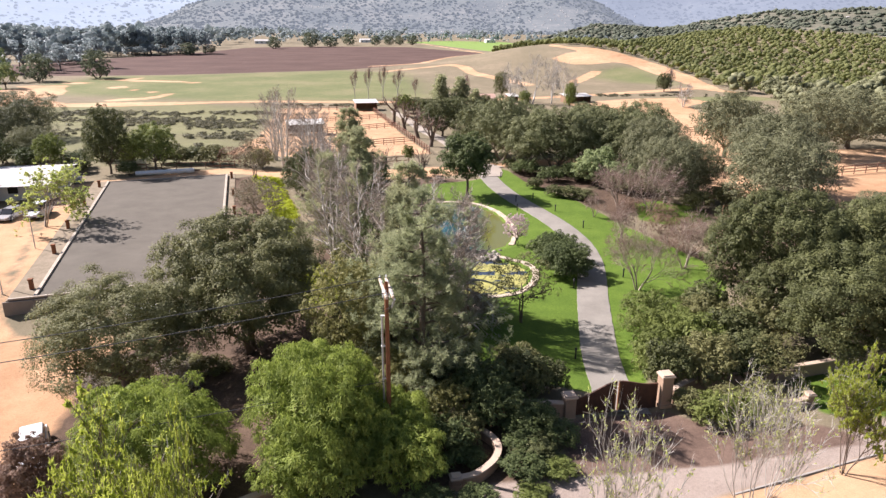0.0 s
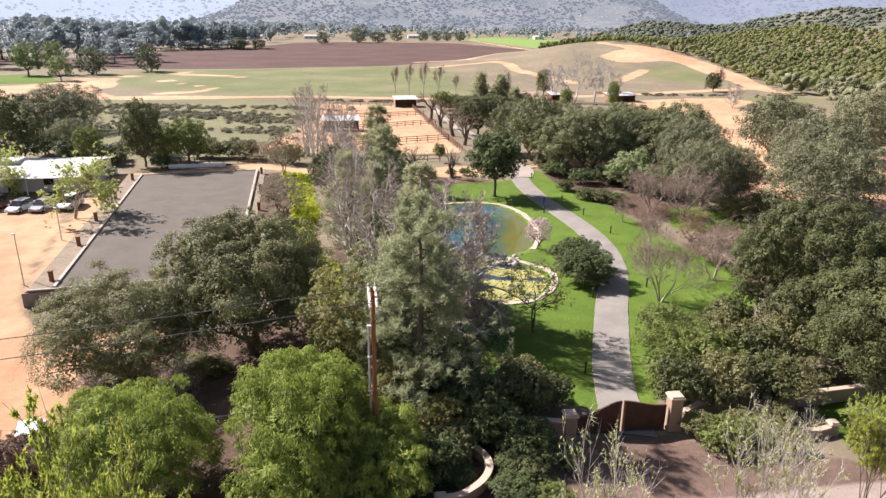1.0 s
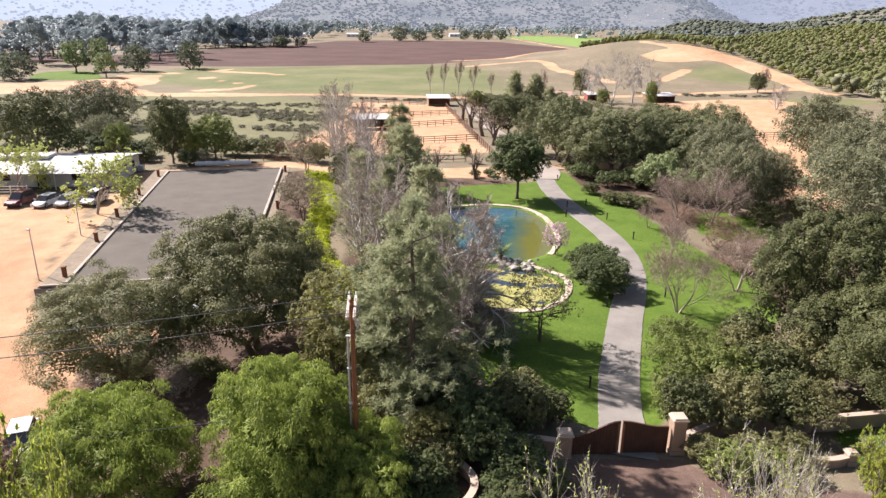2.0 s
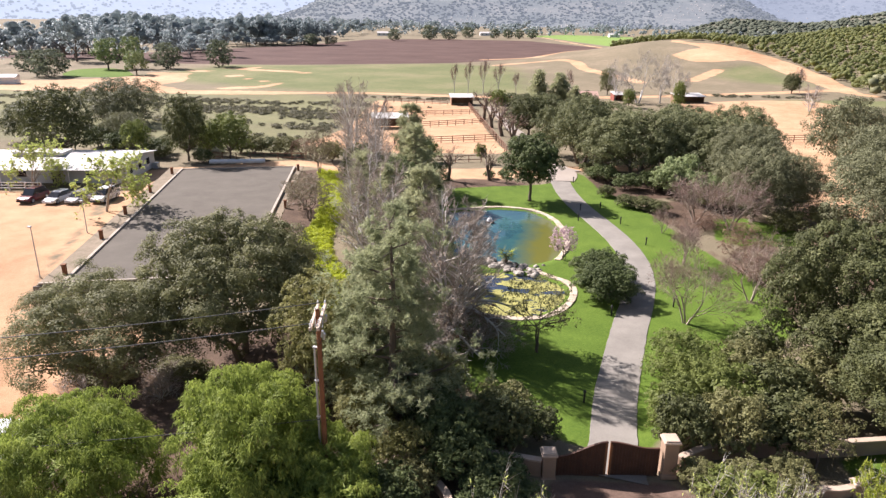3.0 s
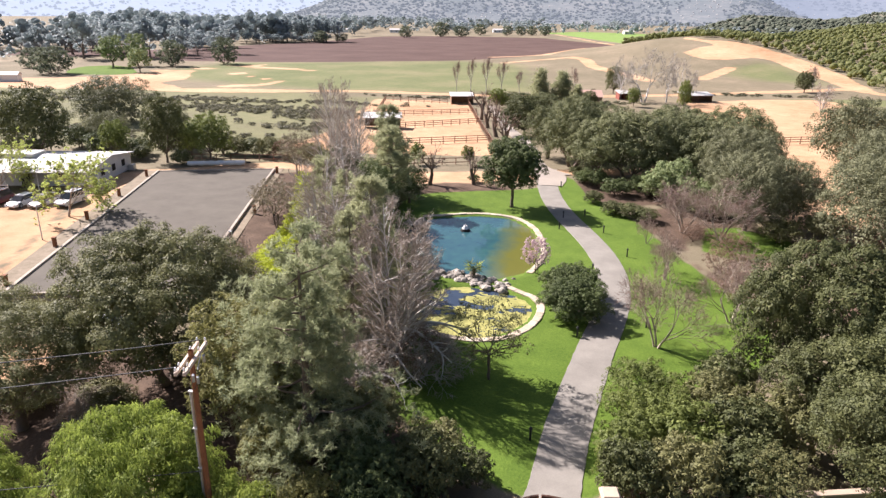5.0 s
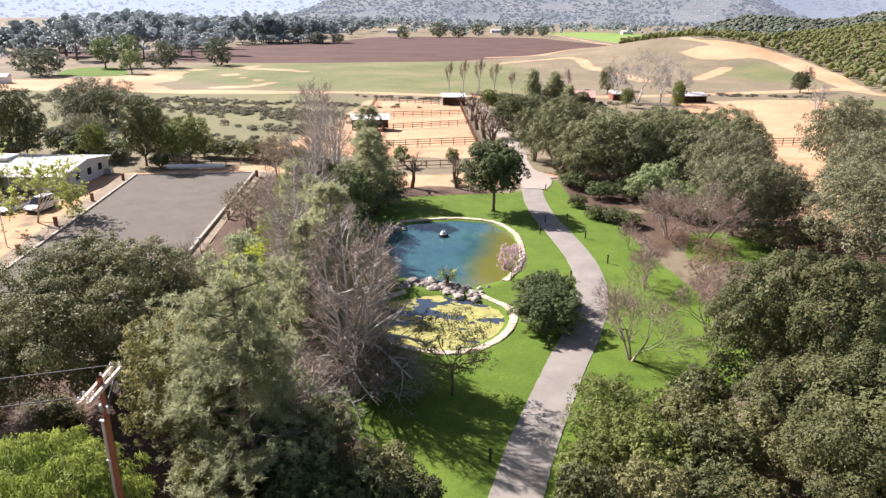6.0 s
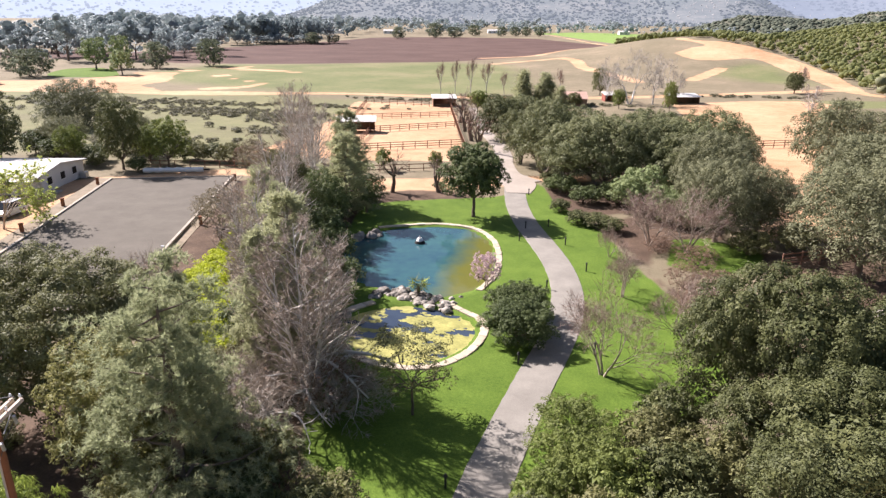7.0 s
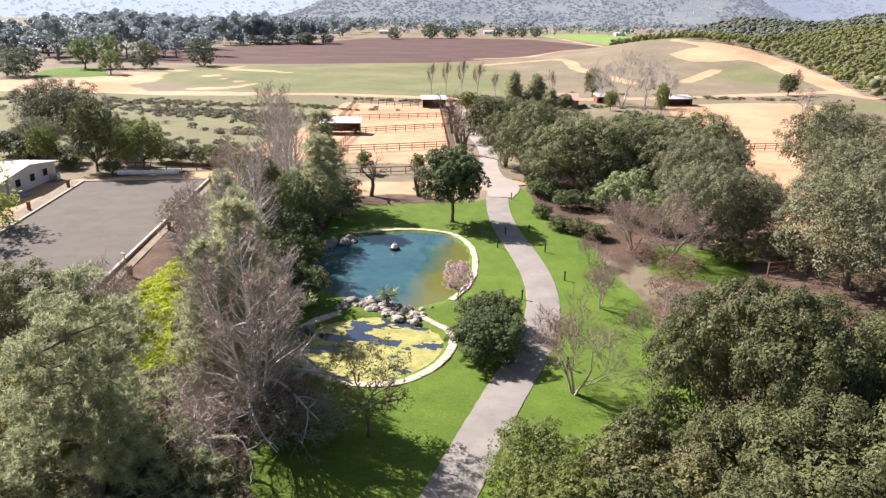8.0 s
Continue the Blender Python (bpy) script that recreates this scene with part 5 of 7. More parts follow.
ICO = bmesh.new()
bmesh.ops.create_icosphere(ICO, subdivisions=1, radius=1.0)
ICO_V, ICO_F = np.array([v.co[:] for v in ICO.verts]), np.array([[v.index for v in f.verts] for f in ICO.faces])
ICO.free()


def clump_arrays(rng, lobes, n, size, flat=0.8):
    """Small uneven leaf clumps set over larger ones, for crowns seen from afar."""
    w = np.array([r * r for _, r in lobes])
    which = rng.choice(len(lobes), n, p=w / w.sum())
    C, Rr = np.array([c for c, _ in lobes])[which], np.array([r for _, r in lobes])[which]
    d = sphere_dirs(n, rng)
    d[:, 2] = np.where(d[:, 2] < -0.4, -d[:, 2], d[:, 2])
    C = C + d * (Rr * rng.uniform(0.55, 1.0, n))[:, None] * np.array([1, 1, flat])
    r = Rr * size * rng.uniform(0.6, 1.35, n)
    V = C[:, None] + ICO_V[None] * (1 + rng.normal(0, 0.2, (n, 12, 1))) * r[:, None, None] * np.array([1, 1, 0.85])
    return V.reshape(-1, 3), (np.arange(n)[:, None, None] * 12 + ICO_F[None]).reshape(-1, 3)


def belt_lib(key, seed, R, H, material):
    """A far tree of rounded leaf clumps with a ragged edge of leaves."""
    rng = np.random.default_rng(seed)
    lobes = lobes_of(rng, R, H, 0.12 * H, 14, 0.40, 1.0)
    crown = array_mesh("crown", *merge([clump_arrays(rng, lobes, 64, 0.34, 1.0), simple_crown(rng, lobes, 640, 0.6, 0.42, 1.0)]))
    crown.polygons.foreach_set("use_smooth", [True] * len(crown.polygons))
    trunk = array_mesh("trunk", *wood_frame(rng, lobes, 0.2 * H, 0.4, limbs=5))
    crown.materials.append(material), trunk.materials.append(M_BARK)
    LIB[key] = (R, H, [("trunk", trunk), ("crown", crown)])


belt_lib("belt_tree", 39, 6.0, 14.0, M_FARWOOD_HAZE)
rng = np.random.default_rng(8)
for k in range(58):
    x = -490 + 266 * (k + rng.uniform(-0.4, 0.4)) / 57
    h = float(rng.choice((10, 13.3, 16.7, 20, 24.4))) * rng.uniform(0.9, 1.1)
    plant("belt_tree", "field_tree", x, 356 + rng.uniform(0, 61) + 14 * math.sin(x * 0.05), h, h * rng.uniform(0.32, 0.5), "tall haze-paled tree in the belt beyond the fields", group="trees of the far belt")


for k in range(26):
    u = rng.random()
    h = rng.uniform(16.5, 26.5)
    plant("belt_tree", "field_tree", -293 + 69 * u + rng.uniform(-4, 4), 567 + 38 * u + rng.uniform(0, 38), h, h * rng.uniform(0.26, 0.36), "tall hazy tree of a grove by the ploughed field", group="grove by the ploughed field")
for k in range(13):
    u = k / 12
    plant("belt_tree", "field_tree", -281 + 53 * u + rng.uniform(-2, 2), 551 + 47 * u + rng.uniform(-3, 3), rng.uniform(6, 9.5), rng.uniform(4.2, 6), "haze-paled hedgerow tree along the ploughed field", group="hedgerow of the ploughed field")


def scatter_trees(name, label, category, spots, rng, leaves, length, width, material, clumps=0, size=0.5):
    """Many far plants in one mesh: each a ragged cluster of leaf tufts; spots: x, y, height, radius."""
    arr = []
    for x, y, h, r in spots:
        r = min(r, h * 1.6)
        z = gz(x, y) - 0.1 * h
        lobes = [(np.array([x + rng.uniform(-0.5, 0.5) * r, y + rng.uniform(-0.5, 0.5) * r, z + h * rng.uniform(0.35, 0.72)]), r * rng.uniform(0.5, 0.75)) for _ in range(5)]
        arr.append(simple_crown(rng, lobes, leaves, length, width, flat=min(1.2, 0.5 * h / r)))
        if clumps:
            arr.append(clump_arrays(rng, lobes, clumps, size, min(1.2, 0.5 * h / r)))
    return tagged(mesh_part(name, array_mesh(name, *merge(arr)), material, smooth=True), label, category, kind="stuff")


rng = np.random.default_rng(5)
# orchard rows over the ridge
FRONT = [(289, 120), (301, 116), (330, 118), (368, 117), (403, 113), (426, 103), (443, 89), (459, 76), (478, 64), (492, 45), (504, 35), (531, 25), (576, 43), (665, 76)]
rows = []
for i in range(58):
    for j in range(30):
        y = 289 + i * 6.2 + rng.normal(0, 0.5)
        x = float(np.interp(y, [f[0] for f in FRONT], [f[1] for f in FRONT])) + j * 6.9 + rng.normal(0, 0.5)
        if rng.random() > 0.03 and x < 288:
            rows.append((x, y, rng.uniform(3.5, 5.0), rng.uniform(2.55, 3.3)))
scatter_trees("orchard", "rows of olive-green orchard trees on the ridge", "orchard", rows, rng, 52, 0.62, 0.42, M_ORCHARD, 4, 0.62)
# scrub beds on the dry flat
spots = []
for cx, cy, sx, sy, n in ((-85.3, 184.2, 32.3, 9.7, 190), (-109.3, 203, 26.4, 6.6, 110), (-62.9, 176, 19.2, 10.7, 100), (-143.3, 195.1, 37.1, 9.8, 150), (-67.9, 208.2, 22.1, 5.5, 50), (-54.2, 152.3, 12.4, 8.3, 40), (-159, 167.9, 21.1, 12.7, 60), (-92.1, 157.4, 10.4, 8.3, 20), (-1.8, 236, 33.3, 3.3, 60), (64.9, 271.5, 33.3, 3.3, 50), (-46.2, 232.6, 22.2, 2.8, 40), (-63, 135.5, 14.2, 6.1, 26), (-91.2, 134.3, 16.2, 8.1, 30)):
    for _ in range(n):
        spots.append((rng.normal(cx, sx * 0.5), rng.normal(cy, sy * 0.5), rng.uniform(0.4, 0.9), rng.uniform(0.9, 2.4)))
scatter_trees("scrub", "low grey-brown scrub on the dry flat", "scrub", spots, rng, 110, 0.34, 0.25, M_SCRUB)
# lime groundcover beside the arena
spots = []
while len(spots) < 560:
    x, y = rng.uniform(-34, -9), rng.uniform(54, 107)
    if float(inside(np.array([x]), np.array([y]), LIME_STRIP)[0]) > 0.25:
        spots.append((x, y, rng.uniform(0.35, 0.8), rng.uniform(0.45, 0.9)))
scatter_trees("groundcover", "bright lime-green flowering groundcover under the windbreak", "groundcover", spots, rng, 90, 0.2, 0.13, M_LIMECOVER)
# woods beyond the fields
spots = []
for x0, x1, y0, y1, n, h in ((-513, -241, 381, 465, 110, 17), (-402, -263, 465, 620, 120, 22), (-524, -257, 620, 776, 150, 23), (-257, -168, 909, 1064, 60, 16), (-690, -290, 798, 1109, 240, 19), (-135, 65, 998, 1275, 130, 13), (-557, -268, 254, 365, 120, 13), (65, 465, 864, 1109, 190, 11), (-446, -113, 1109, 1442, 140, 16), (-890, -335, 1109, 1664, 240, 18), (-68, 331, 1275, 1608, 150, 13)):
    for _ in range(n):
        hh = h * rng.choice((0.45, 0.6, 0.8, 1.0, 1.25)) * rng.uniform(0.85, 1.1)
        x, y = rng.uniform(x0, x1), rng.uniform(y0, y1)
        if noise.noise(Vector((x * 0.018, y * 0.018, 2.0))) > -0.12:
            spots.append((x, y, hh, hh * rng.uniform(0.3, 0.55)))
scatter_trees("far_woods", "hazy belts of dark trees across the valley", "woods", [s for s in spots if s[1] < 620], rng, 70, 1.1, 0.9, M_FARWOOD_HAZE, 14, 0.42)
scatter_trees("far_woods_beyond", "hazy belts of trees at the foot of the hills", "woods", [s for s in spots if s[1] >= 620], rng, 12, 1.6, 1.2, M_FARWOOD_HAZE, 7, 0.5)
# growth on the right beyond the oaks, at the orchard's foot
spots = [(rng.uniform(114, 209), rng.uniform(221, 285), rng.uniform(5.5, 10), rng.uniform(3.3, 5.5)) for _ in range(60)] + [(rng.uniform(73, 160), rng.uniform(133, 221), rng.uniform(6.5, 12), rng.uniform(4.2, 7)) for _ in range(45)]
spots = [s for s in spots if not (s[0] < 97 and 155 < s[1] < 272)]
scatter_trees("creek_woods", "grey-green trees at the orchard's foot", "woods", spots, rng, 420, 0.62, 0.42, M_OAKGREY, 14, 0.42)


# ---------------------------------------------------------------- hills round the valley
def hill_material(name, dark, mid, light):
    m = bpy.data.materials.new(name)
    nt, ns, ls, bsdf = nodes_of(m)
    tc = ns.new("ShaderNodeTexCoord").outputs["Object"]
    a, b = noise_node(nt, 0.006, 6, 0.65, tc), noise_node(nt, 0.06, 6, 0.8, tc)
    f = math_node(nt, "ADD", math_node(nt, "MULTIPLY", a.outputs[0], 0.5), math_node(nt, "MULTIPLY", b.outputs[0], 0.5))
    ls.new(ramp_node(nt, [(0.42, dark), (0.52, mid), (0.62, light)], f).outputs[0], bsdf.inputs["Base Color"])
    bsdf.inputs["Roughness"].default_value, bsdf.inputs["Specular IOR Level"].default_value = 1.0, 0.0
    return m


def hill_range(name, label, radius, depth, crest, a0, a1, seed, material, step=0.5, woods=0, leaf=None, size=9.0, pale=0.12, bare=-0.3):
    """A wooded range as a relief of folds, seen over the valley; crest(angle) gives its height. Trees and pale specks stand on it."""
    n, m = int((a1 - a0) / step) + 1, 26
    V = np.zeros((n, m, 3))
    for i in range(n):
        ang = radians(a0 + i * step)
        top = crest(a0 + i * step) * min(1.0, 0.02 + i * step / 5, 0.02 + (n - 1 - i) * step / 5)
        for k in range(m):
            f = k / (m - 1)
            rr_ = radius + depth * f
            x, y = math.sin(ang) * rr_, math.cos(ang) * rr_
            fold = noise.fractal(Vector((x * 0.0022, y * 0.0022, seed)), 1.0, 2.0, 6)
            V[i, k] = (x, y, -6 + top * float(soft(0, 0.8, f)) * (1 + 0.30 * fold) + 9 * fold * f)
    idx = np.arange(n * m).reshape(n, m)
    F = np.stack([idx[:-1, :-1], idx[:-1, 1:], idx[1:, 1:], idx[1:, :-1]], -1).reshape(-1, 4)
    ob = tagged(mesh_part(name, array_mesh(name, V.reshape(-1, 3), F), material, smooth=True), label, "hills", kind="structure")
    if woods:
        g, arr, specks = np.random.default_rng(int(seed * 10)), [], []
        for _ in range(woods):
            i, k = g.integers(0, n - 1), int(g.integers(0, int(m * 0.85)))
            u, w = g.random(), g.random()
            p = (V[i, k] * (1 - u) + V[i + 1, k] * u) * (1 - w) + (V[i, k + 1] * (1 - u) + V[i + 1, k + 1] * u) * w
            open_ground = noise.noise(Vector((p[0] * 0.006, p[1] * 0.006, seed))) < bare
            if open_ground or g.random() < 0.012:
                if not open_ground or g.random() < pale:
                    specks.append(p)
                continue
            s = size * g.uniform(0.45, 1.2)
            for _ in range(2):
                c = p + np.array([g.uniform(-0.5, 0.5) * s, g.uniform(-0.5, 0.5) * s, s * g.uniform(0.1, 0.3)])
                arr.append((c + ICO_V * (1 + g.normal(0, 0.16, (12, 1))) * s * g.uniform(0.35, 0.6) * np.array([1.15, 1.15, 0.8]), ICO_F))
        tagged(mesh_part(name + "_woods", array_mesh(name, *merge(arr)), leaf, smooth=True), "scattered brush and trees on the hillside", "woods", kind="stuff")
        bm = bmesh.new()
        for p in specks:
            bmesh.ops.create_icosphere(bm, subdivisions=1, radius=1.0, matrix=pose(p[0], p[1], p[2] + 0.4, g.uniform(-30, 30), 0, g.uniform(0, 180)) @ Matrix.Diagonal((g.uniform(1.2, 3.4), g.uniform(1, 2.4), g.uniform(0.8, 1.8), 1)))
        tagged(part(name + "_boulders", bm, M_SPECK), "pale boulders and houses scattered over the hillside", "boulders", kind="stuff")
    return ob


def add_haze_glow(m, air, share):
    """Paints haze on the far distance: the surface emits the colour of bright air over its own faint one."""
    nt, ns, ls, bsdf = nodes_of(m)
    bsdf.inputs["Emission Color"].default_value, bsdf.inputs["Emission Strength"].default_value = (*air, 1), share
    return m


# emission colours that stand in for haze before the far hills
HAZE_GLOW, HAZE_GLOW_WEST = (0.315, 0.35, 0.42), (0.41, 0.46, 0.54)
M_SPECK = surface("pale_granite", (0.42, 0.39, 0.36), (0.60, 0.57, 0.54), 0.1, 2, 0.9, bump=0)
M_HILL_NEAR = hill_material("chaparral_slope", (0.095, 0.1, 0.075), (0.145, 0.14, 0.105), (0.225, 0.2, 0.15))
M_HILL_MID = add_haze_glow(hill_material("hazy_chaparral_slope", (0.06, 0.066, 0.055), (0.095, 0.097, 0.08), (0.155, 0.145, 0.12)), HAZE_GLOW, 0.31)
M_HILL_BACK = add_haze_glow(hill_material("distant_hazy_slope", (0.03, 0.035, 0.04), (0.045, 0.05, 0.055), (0.065, 0.07, 0.07)), HAZE_GLOW, 0.5)
M_HILL_FAR = add_haze_glow(hill_material("haze_blue_far_range", (0.04, 0.045, 0.05), (0.045, 0.05, 0.055), (0.05, 0.055, 0.06)), HAZE_GLOW_WEST, 0.82)
M_HILL_WEST = add_haze_glow(hill_material("pale_hazy_slope", (0.03, 0.04, 0.045), (0.045, 0.05, 0.055), (0.065, 0.07, 0.07)), HAZE_GLOW_WEST, 0.66)
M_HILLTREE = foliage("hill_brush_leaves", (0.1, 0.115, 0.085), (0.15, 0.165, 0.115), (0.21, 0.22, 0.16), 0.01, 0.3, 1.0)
M_HILLTREE_MID = add_haze_glow(foliage("hazy_brush_leaves", (0.035, 0.045, 0.035), (0.06, 0.07, 0.05), (0.09, 0.1, 0.07), 0.01, 0.3, 1.0), HAZE_GLOW, 0.36)
M_HILLTREE_BACK = add_haze_glow(foliage("distant_hazy_brush_leaves", (0.02, 0.03, 0.03), (0.035, 0.04, 0.04), (0.045, 0.05, 0.05), 0.01, 0.3, 1.0), HAZE_GLOW, 0.72)
M_HILLTREE_WEST = add_haze_glow(foliage("pale_hazy_brush_leaves", (0.02, 0.03, 0.03), (0.035, 0.04, 0.04), (0.045, 0.05, 0.05), 0.01, 0.3, 1.0), HAZE_GLOW_WEST, 0.68)
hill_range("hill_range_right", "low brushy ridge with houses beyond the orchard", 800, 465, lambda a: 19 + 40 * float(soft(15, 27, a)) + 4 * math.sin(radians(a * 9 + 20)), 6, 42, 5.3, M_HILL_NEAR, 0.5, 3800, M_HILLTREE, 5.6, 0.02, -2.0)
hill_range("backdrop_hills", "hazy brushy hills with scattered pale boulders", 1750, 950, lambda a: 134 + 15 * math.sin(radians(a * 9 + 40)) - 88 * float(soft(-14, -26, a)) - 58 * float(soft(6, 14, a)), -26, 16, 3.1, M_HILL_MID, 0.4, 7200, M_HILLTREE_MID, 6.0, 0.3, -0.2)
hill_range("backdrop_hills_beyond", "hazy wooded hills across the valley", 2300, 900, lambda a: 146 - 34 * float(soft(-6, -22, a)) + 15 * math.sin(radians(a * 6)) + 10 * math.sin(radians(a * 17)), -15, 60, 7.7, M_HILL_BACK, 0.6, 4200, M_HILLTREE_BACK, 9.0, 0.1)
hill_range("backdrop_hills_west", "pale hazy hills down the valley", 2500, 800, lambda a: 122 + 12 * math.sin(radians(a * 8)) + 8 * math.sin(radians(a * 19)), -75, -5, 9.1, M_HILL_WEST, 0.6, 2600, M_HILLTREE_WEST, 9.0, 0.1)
hill_range("backdrop_mountains", "mountains on the skyline under painted pale blue haze", 3500, 900, lambda a: 235 + 36 * math.sin(radians(a * 5 + 30)) + 20 * math.sin(radians(a * 13)), -80, 80, 12.3, M_HILL_FAR)
hill_range("hill_range_behind", "wooded hills behind the street", 900, 700, lambda a: 60, 75, 285, 4.4, M_HILL_NEAR, 3)


# ---------------------------------------------------------------- ponds
def water_material(name, deep, shallow, weed, weed_side):
    m = bpy.data.materials.new(name)
    nt, ns, ls, bsdf = nodes_of(m)
    tc = ns.new("ShaderNodeTexCoord").outputs["Object"]
    sx = ns.new("ShaderNodeSeparateXYZ")
    ls.new(tc, sx.inputs[0])
    a, b, w = noise_node(nt, 0.18, 4, 0.6, tc), noise_node(nt, 1.1, 4, 0.6, tc), noise_node(nt, 2.2, 3, 0.5, tc)
    c = ramp_node(nt, [(0.3, deep), (0.7, shallow)], math_node(nt, "ADD", math_node(nt, "MULTIPLY", a.outputs[0], 0.7), math_node(nt, "MULTIPLY", b.outputs[0], 0.3))).outputs[0]
    # weed grows thick on the shallow shelf
    f = math_node(nt, "ADD", math_node(nt, "MULTIPLY", math_node(nt, "SUBTRACT", sx.outputs[0], weed_side), 0.35), math_node(nt, "MULTIPLY", math_node(nt, "SUBTRACT", a.outputs[0], 0.5), 1.8), clamp=True)
    c = mix_node(nt, f, c, weed)
    ls.new(c, bsdf.inputs["Base Color"])
    bsdf.inputs["Roughness"].default_value, bsdf.inputs["IOR"].default_value = 0.06, 1.33
    bp = ns.new("ShaderNodeBump")
    bp.inputs["Strength"].default_value, bp.inputs["Distance"].default_value = 0.08, 0.03
    ls.new(w.outputs[0], bp.inputs["Height"]), ls.new(bp.outputs[0], bsdf.inputs["Normal"])
    return m


def sheet(name, outline, z, material, label, category, smooth_n=6):
    """A level sheet filled inside a closed curve."""
    bm = bmesh.new()
    vs = [bm.verts.new((p.x, p.y, z)) for p in spline(outline, smooth_n, True)]
    f = bm.faces.new(vs)
    if f.normal.z < 0:
        f.normal_flip()
    bmesh.ops.triangulate(bm, faces=[f])
    return tagged(part(name, bm, material), label, category, kind="structure")


sheet("water_upper", POND, -0.16, water_material("blue_pond_water", (0.018, 0.052, 0.08), (0.042, 0.115, 0.105), (0.12, 0.12, 0.028), 2.0), "clear blue-green water of the upper pond", "water")
sheet("water_lower", POND_LOW, -0.22, water_material("dark_pond_water", (0.025, 0.036, 0.058), (0.045, 0.062, 0.085), (0.09, 0.10, 0.03), 9.0), "dark water of the lower pond", "water")


def algae_mats():
    """Floating mats of algae, broken by open leads of water."""
    bm, c = bmesh.new(), 0.16
    xs = np.arange(-4.2, 8.8, c)
    ys = np.arange(57, 69, c)
    X, Y = np.meshgrid(xs, ys)
    d = inside(X, Y, [(p.x, p.y) for p in spline(POND_LOW, 6, True)])
    cells, grid = set(), {}
    for j in range(len(ys)):
        for i in range(len(xs)):
            if d[j, i] < 0.25:
                continue
            p = Vector((xs[i] * 0.30, ys[j] * 0.62, 3.7))
            n = noise.fractal(p, 1.0, 2.0, 4) + 0.5 * noise.noise(p * 4.0)
            lead = 0.75 * math.exp(-((ys[j] - 64.0 - 0.25 * math.sin(xs[i])) / 0.7) ** 2) * (xs[i] < 4.5) + 0.9 * math.exp(-((xs[i] + 0.2) / 1.9) ** 2 - ((ys[j] - 66.4) / 1.2) ** 2)
            if n - lead > -0.55:
                cells.add((i, j))
    for i, j in cells:
        q = []
        for a, b in ((i, j), (i + 1, j), (i + 1, j + 1), (i, j + 1)):
            if (a, b) not in grid:
                k = Vector((xs[0] + a * c, ys[0] + b * c, 0))
                w = noise.noise(k * 1.7) * 0.10
                grid[(a, b)] = bm.verts.new((k.x + w, k.y + noise.noise(k * 1.9 + Vector((9, 9, 9))) * 0.10, -0.205 + 0.03 * noise.noise(k * 2.3)))
            q.append(grid[(a, b)])
        bm.faces.new(q)
    m = surface("yellow_green_algae", (0.15, 0.155, 0.042), (0.42, 0.385, 0.12), 0.9, 6, 0.9, bump=0.4, bump_size=0.03)
    return tagged(part("algae", bm, m), "yellow-green algae mats floating on the pond", "algae", kind="stuff")


algae_mats()


def stone_rim(name, label, line, closed, width, z, seed):
    """A kerb of flagstones laid along a curve, each a stone of its own."""
    rng = random.Random(seed)
    root = tagged(new(name), label, "pond rim", kind="structure")
    pts = spline(line, 24, closed)
    run, last = 0.0, pts[0]
    marks = [pts[0]]
    goal = 0.85
    for p in pts[1:] + ([pts[0]] if closed else []):
        run += (p - last).length
        last = p
        if run >= goal:
            marks.append(p)
            run, goal = 0.0, rng.uniform(0.7, 1.05)
    shapes = []
    for k in range(6):
        bm = bmesh.new()
        bmesh.ops.create_cube(bm, size=1)
        for v in bm.verts:
            v.co.x += rng.uniform(-0.04, 0.04)
            v.co.y += rng.uniform(-0.07, 0.07)
            v.co.z += rng.uniform(-0.08, 0.08) * (v.co.z > 0)
        bmesh.ops.bevel(bm, geom=list(bm.edges), offset=0.06, segments=1, affect="EDGES")
        me = bpy.data.meshes.new("stone")
        bm.to_mesh(me)
        bm.free()
        me.materials.append(M_RIM)
        shapes.append(me)
    for a, b in zip(marks[:-1], marks[1:]):
        d = b - a
        ob = new("stone", shapes[rng.randrange(6)])
        ob.parent = root
        c = (a + b) / 2
        ob.matrix_basis = pose(c.x, c.y, z + rng.uniform(-0.02, 0.02), 0, 0, math.degrees(math.atan2(d.y, d.x))) @ Matrix.Diagonal((d.length * 1.0, width * rng.uniform(0.9, 1.1), 0.34, 1))
    return root


stone_rim("pond_rim_upper", "cream flagstone rim round the upper pond", [(-8.2, 89.0), (-6.3, 90.2), (-1.6, 92.2), (2.8, 91.6), (5.8, 88.0), (7.4, 82.1), (7.7, 77.0), (6.8, 72.4)], False, 0.6, -0.07, 1)
stone_rim("pond_rim_lower", "cream flagstone rim round the lower pond", [(4.6, 69.2), (6.4, 67.8), (8.2, 66.4), (8.8, 63.8), (8.2, 60.6), (6.4, 58.0), (3.6, 57.0), (0.2, 57.8), (-2.4, 60.2)], False, 0.65, -0.07, 2)
stone_rim("pond_rim_left", "cream flagstone kerb beside the lower pond", [(-3.9, 63.8), (-3.0, 66.2), (-1.2, 68.2)], False, 0.7, -0.05, 3)


def boulder_mesh(seed):
    rng = random.Random(seed)
    bm = bmesh.new()
    bmesh.ops.create_icosphere(bm, subdivisions=2, radius=0.5)
    off = Vector((rng.uniform(0, 90), rng.uniform(0, 90), rng.uniform(0, 90)))
    for v in bm.verts:
        n = noise.noise(v.co * 2.2 + off) * 0.42 + noise.noise(v.co * 5 + off) * 0.16
        v.co *= 1 + n
        v.co.z *= 0.72
    me = bpy.data.meshes.new("boulder")
    bm.to_mesh(me)
    bm.free()
    me.materials.append(M_ROCK)
    return me


BOULDERS = [boulder_mesh(k) for k in range(6)]
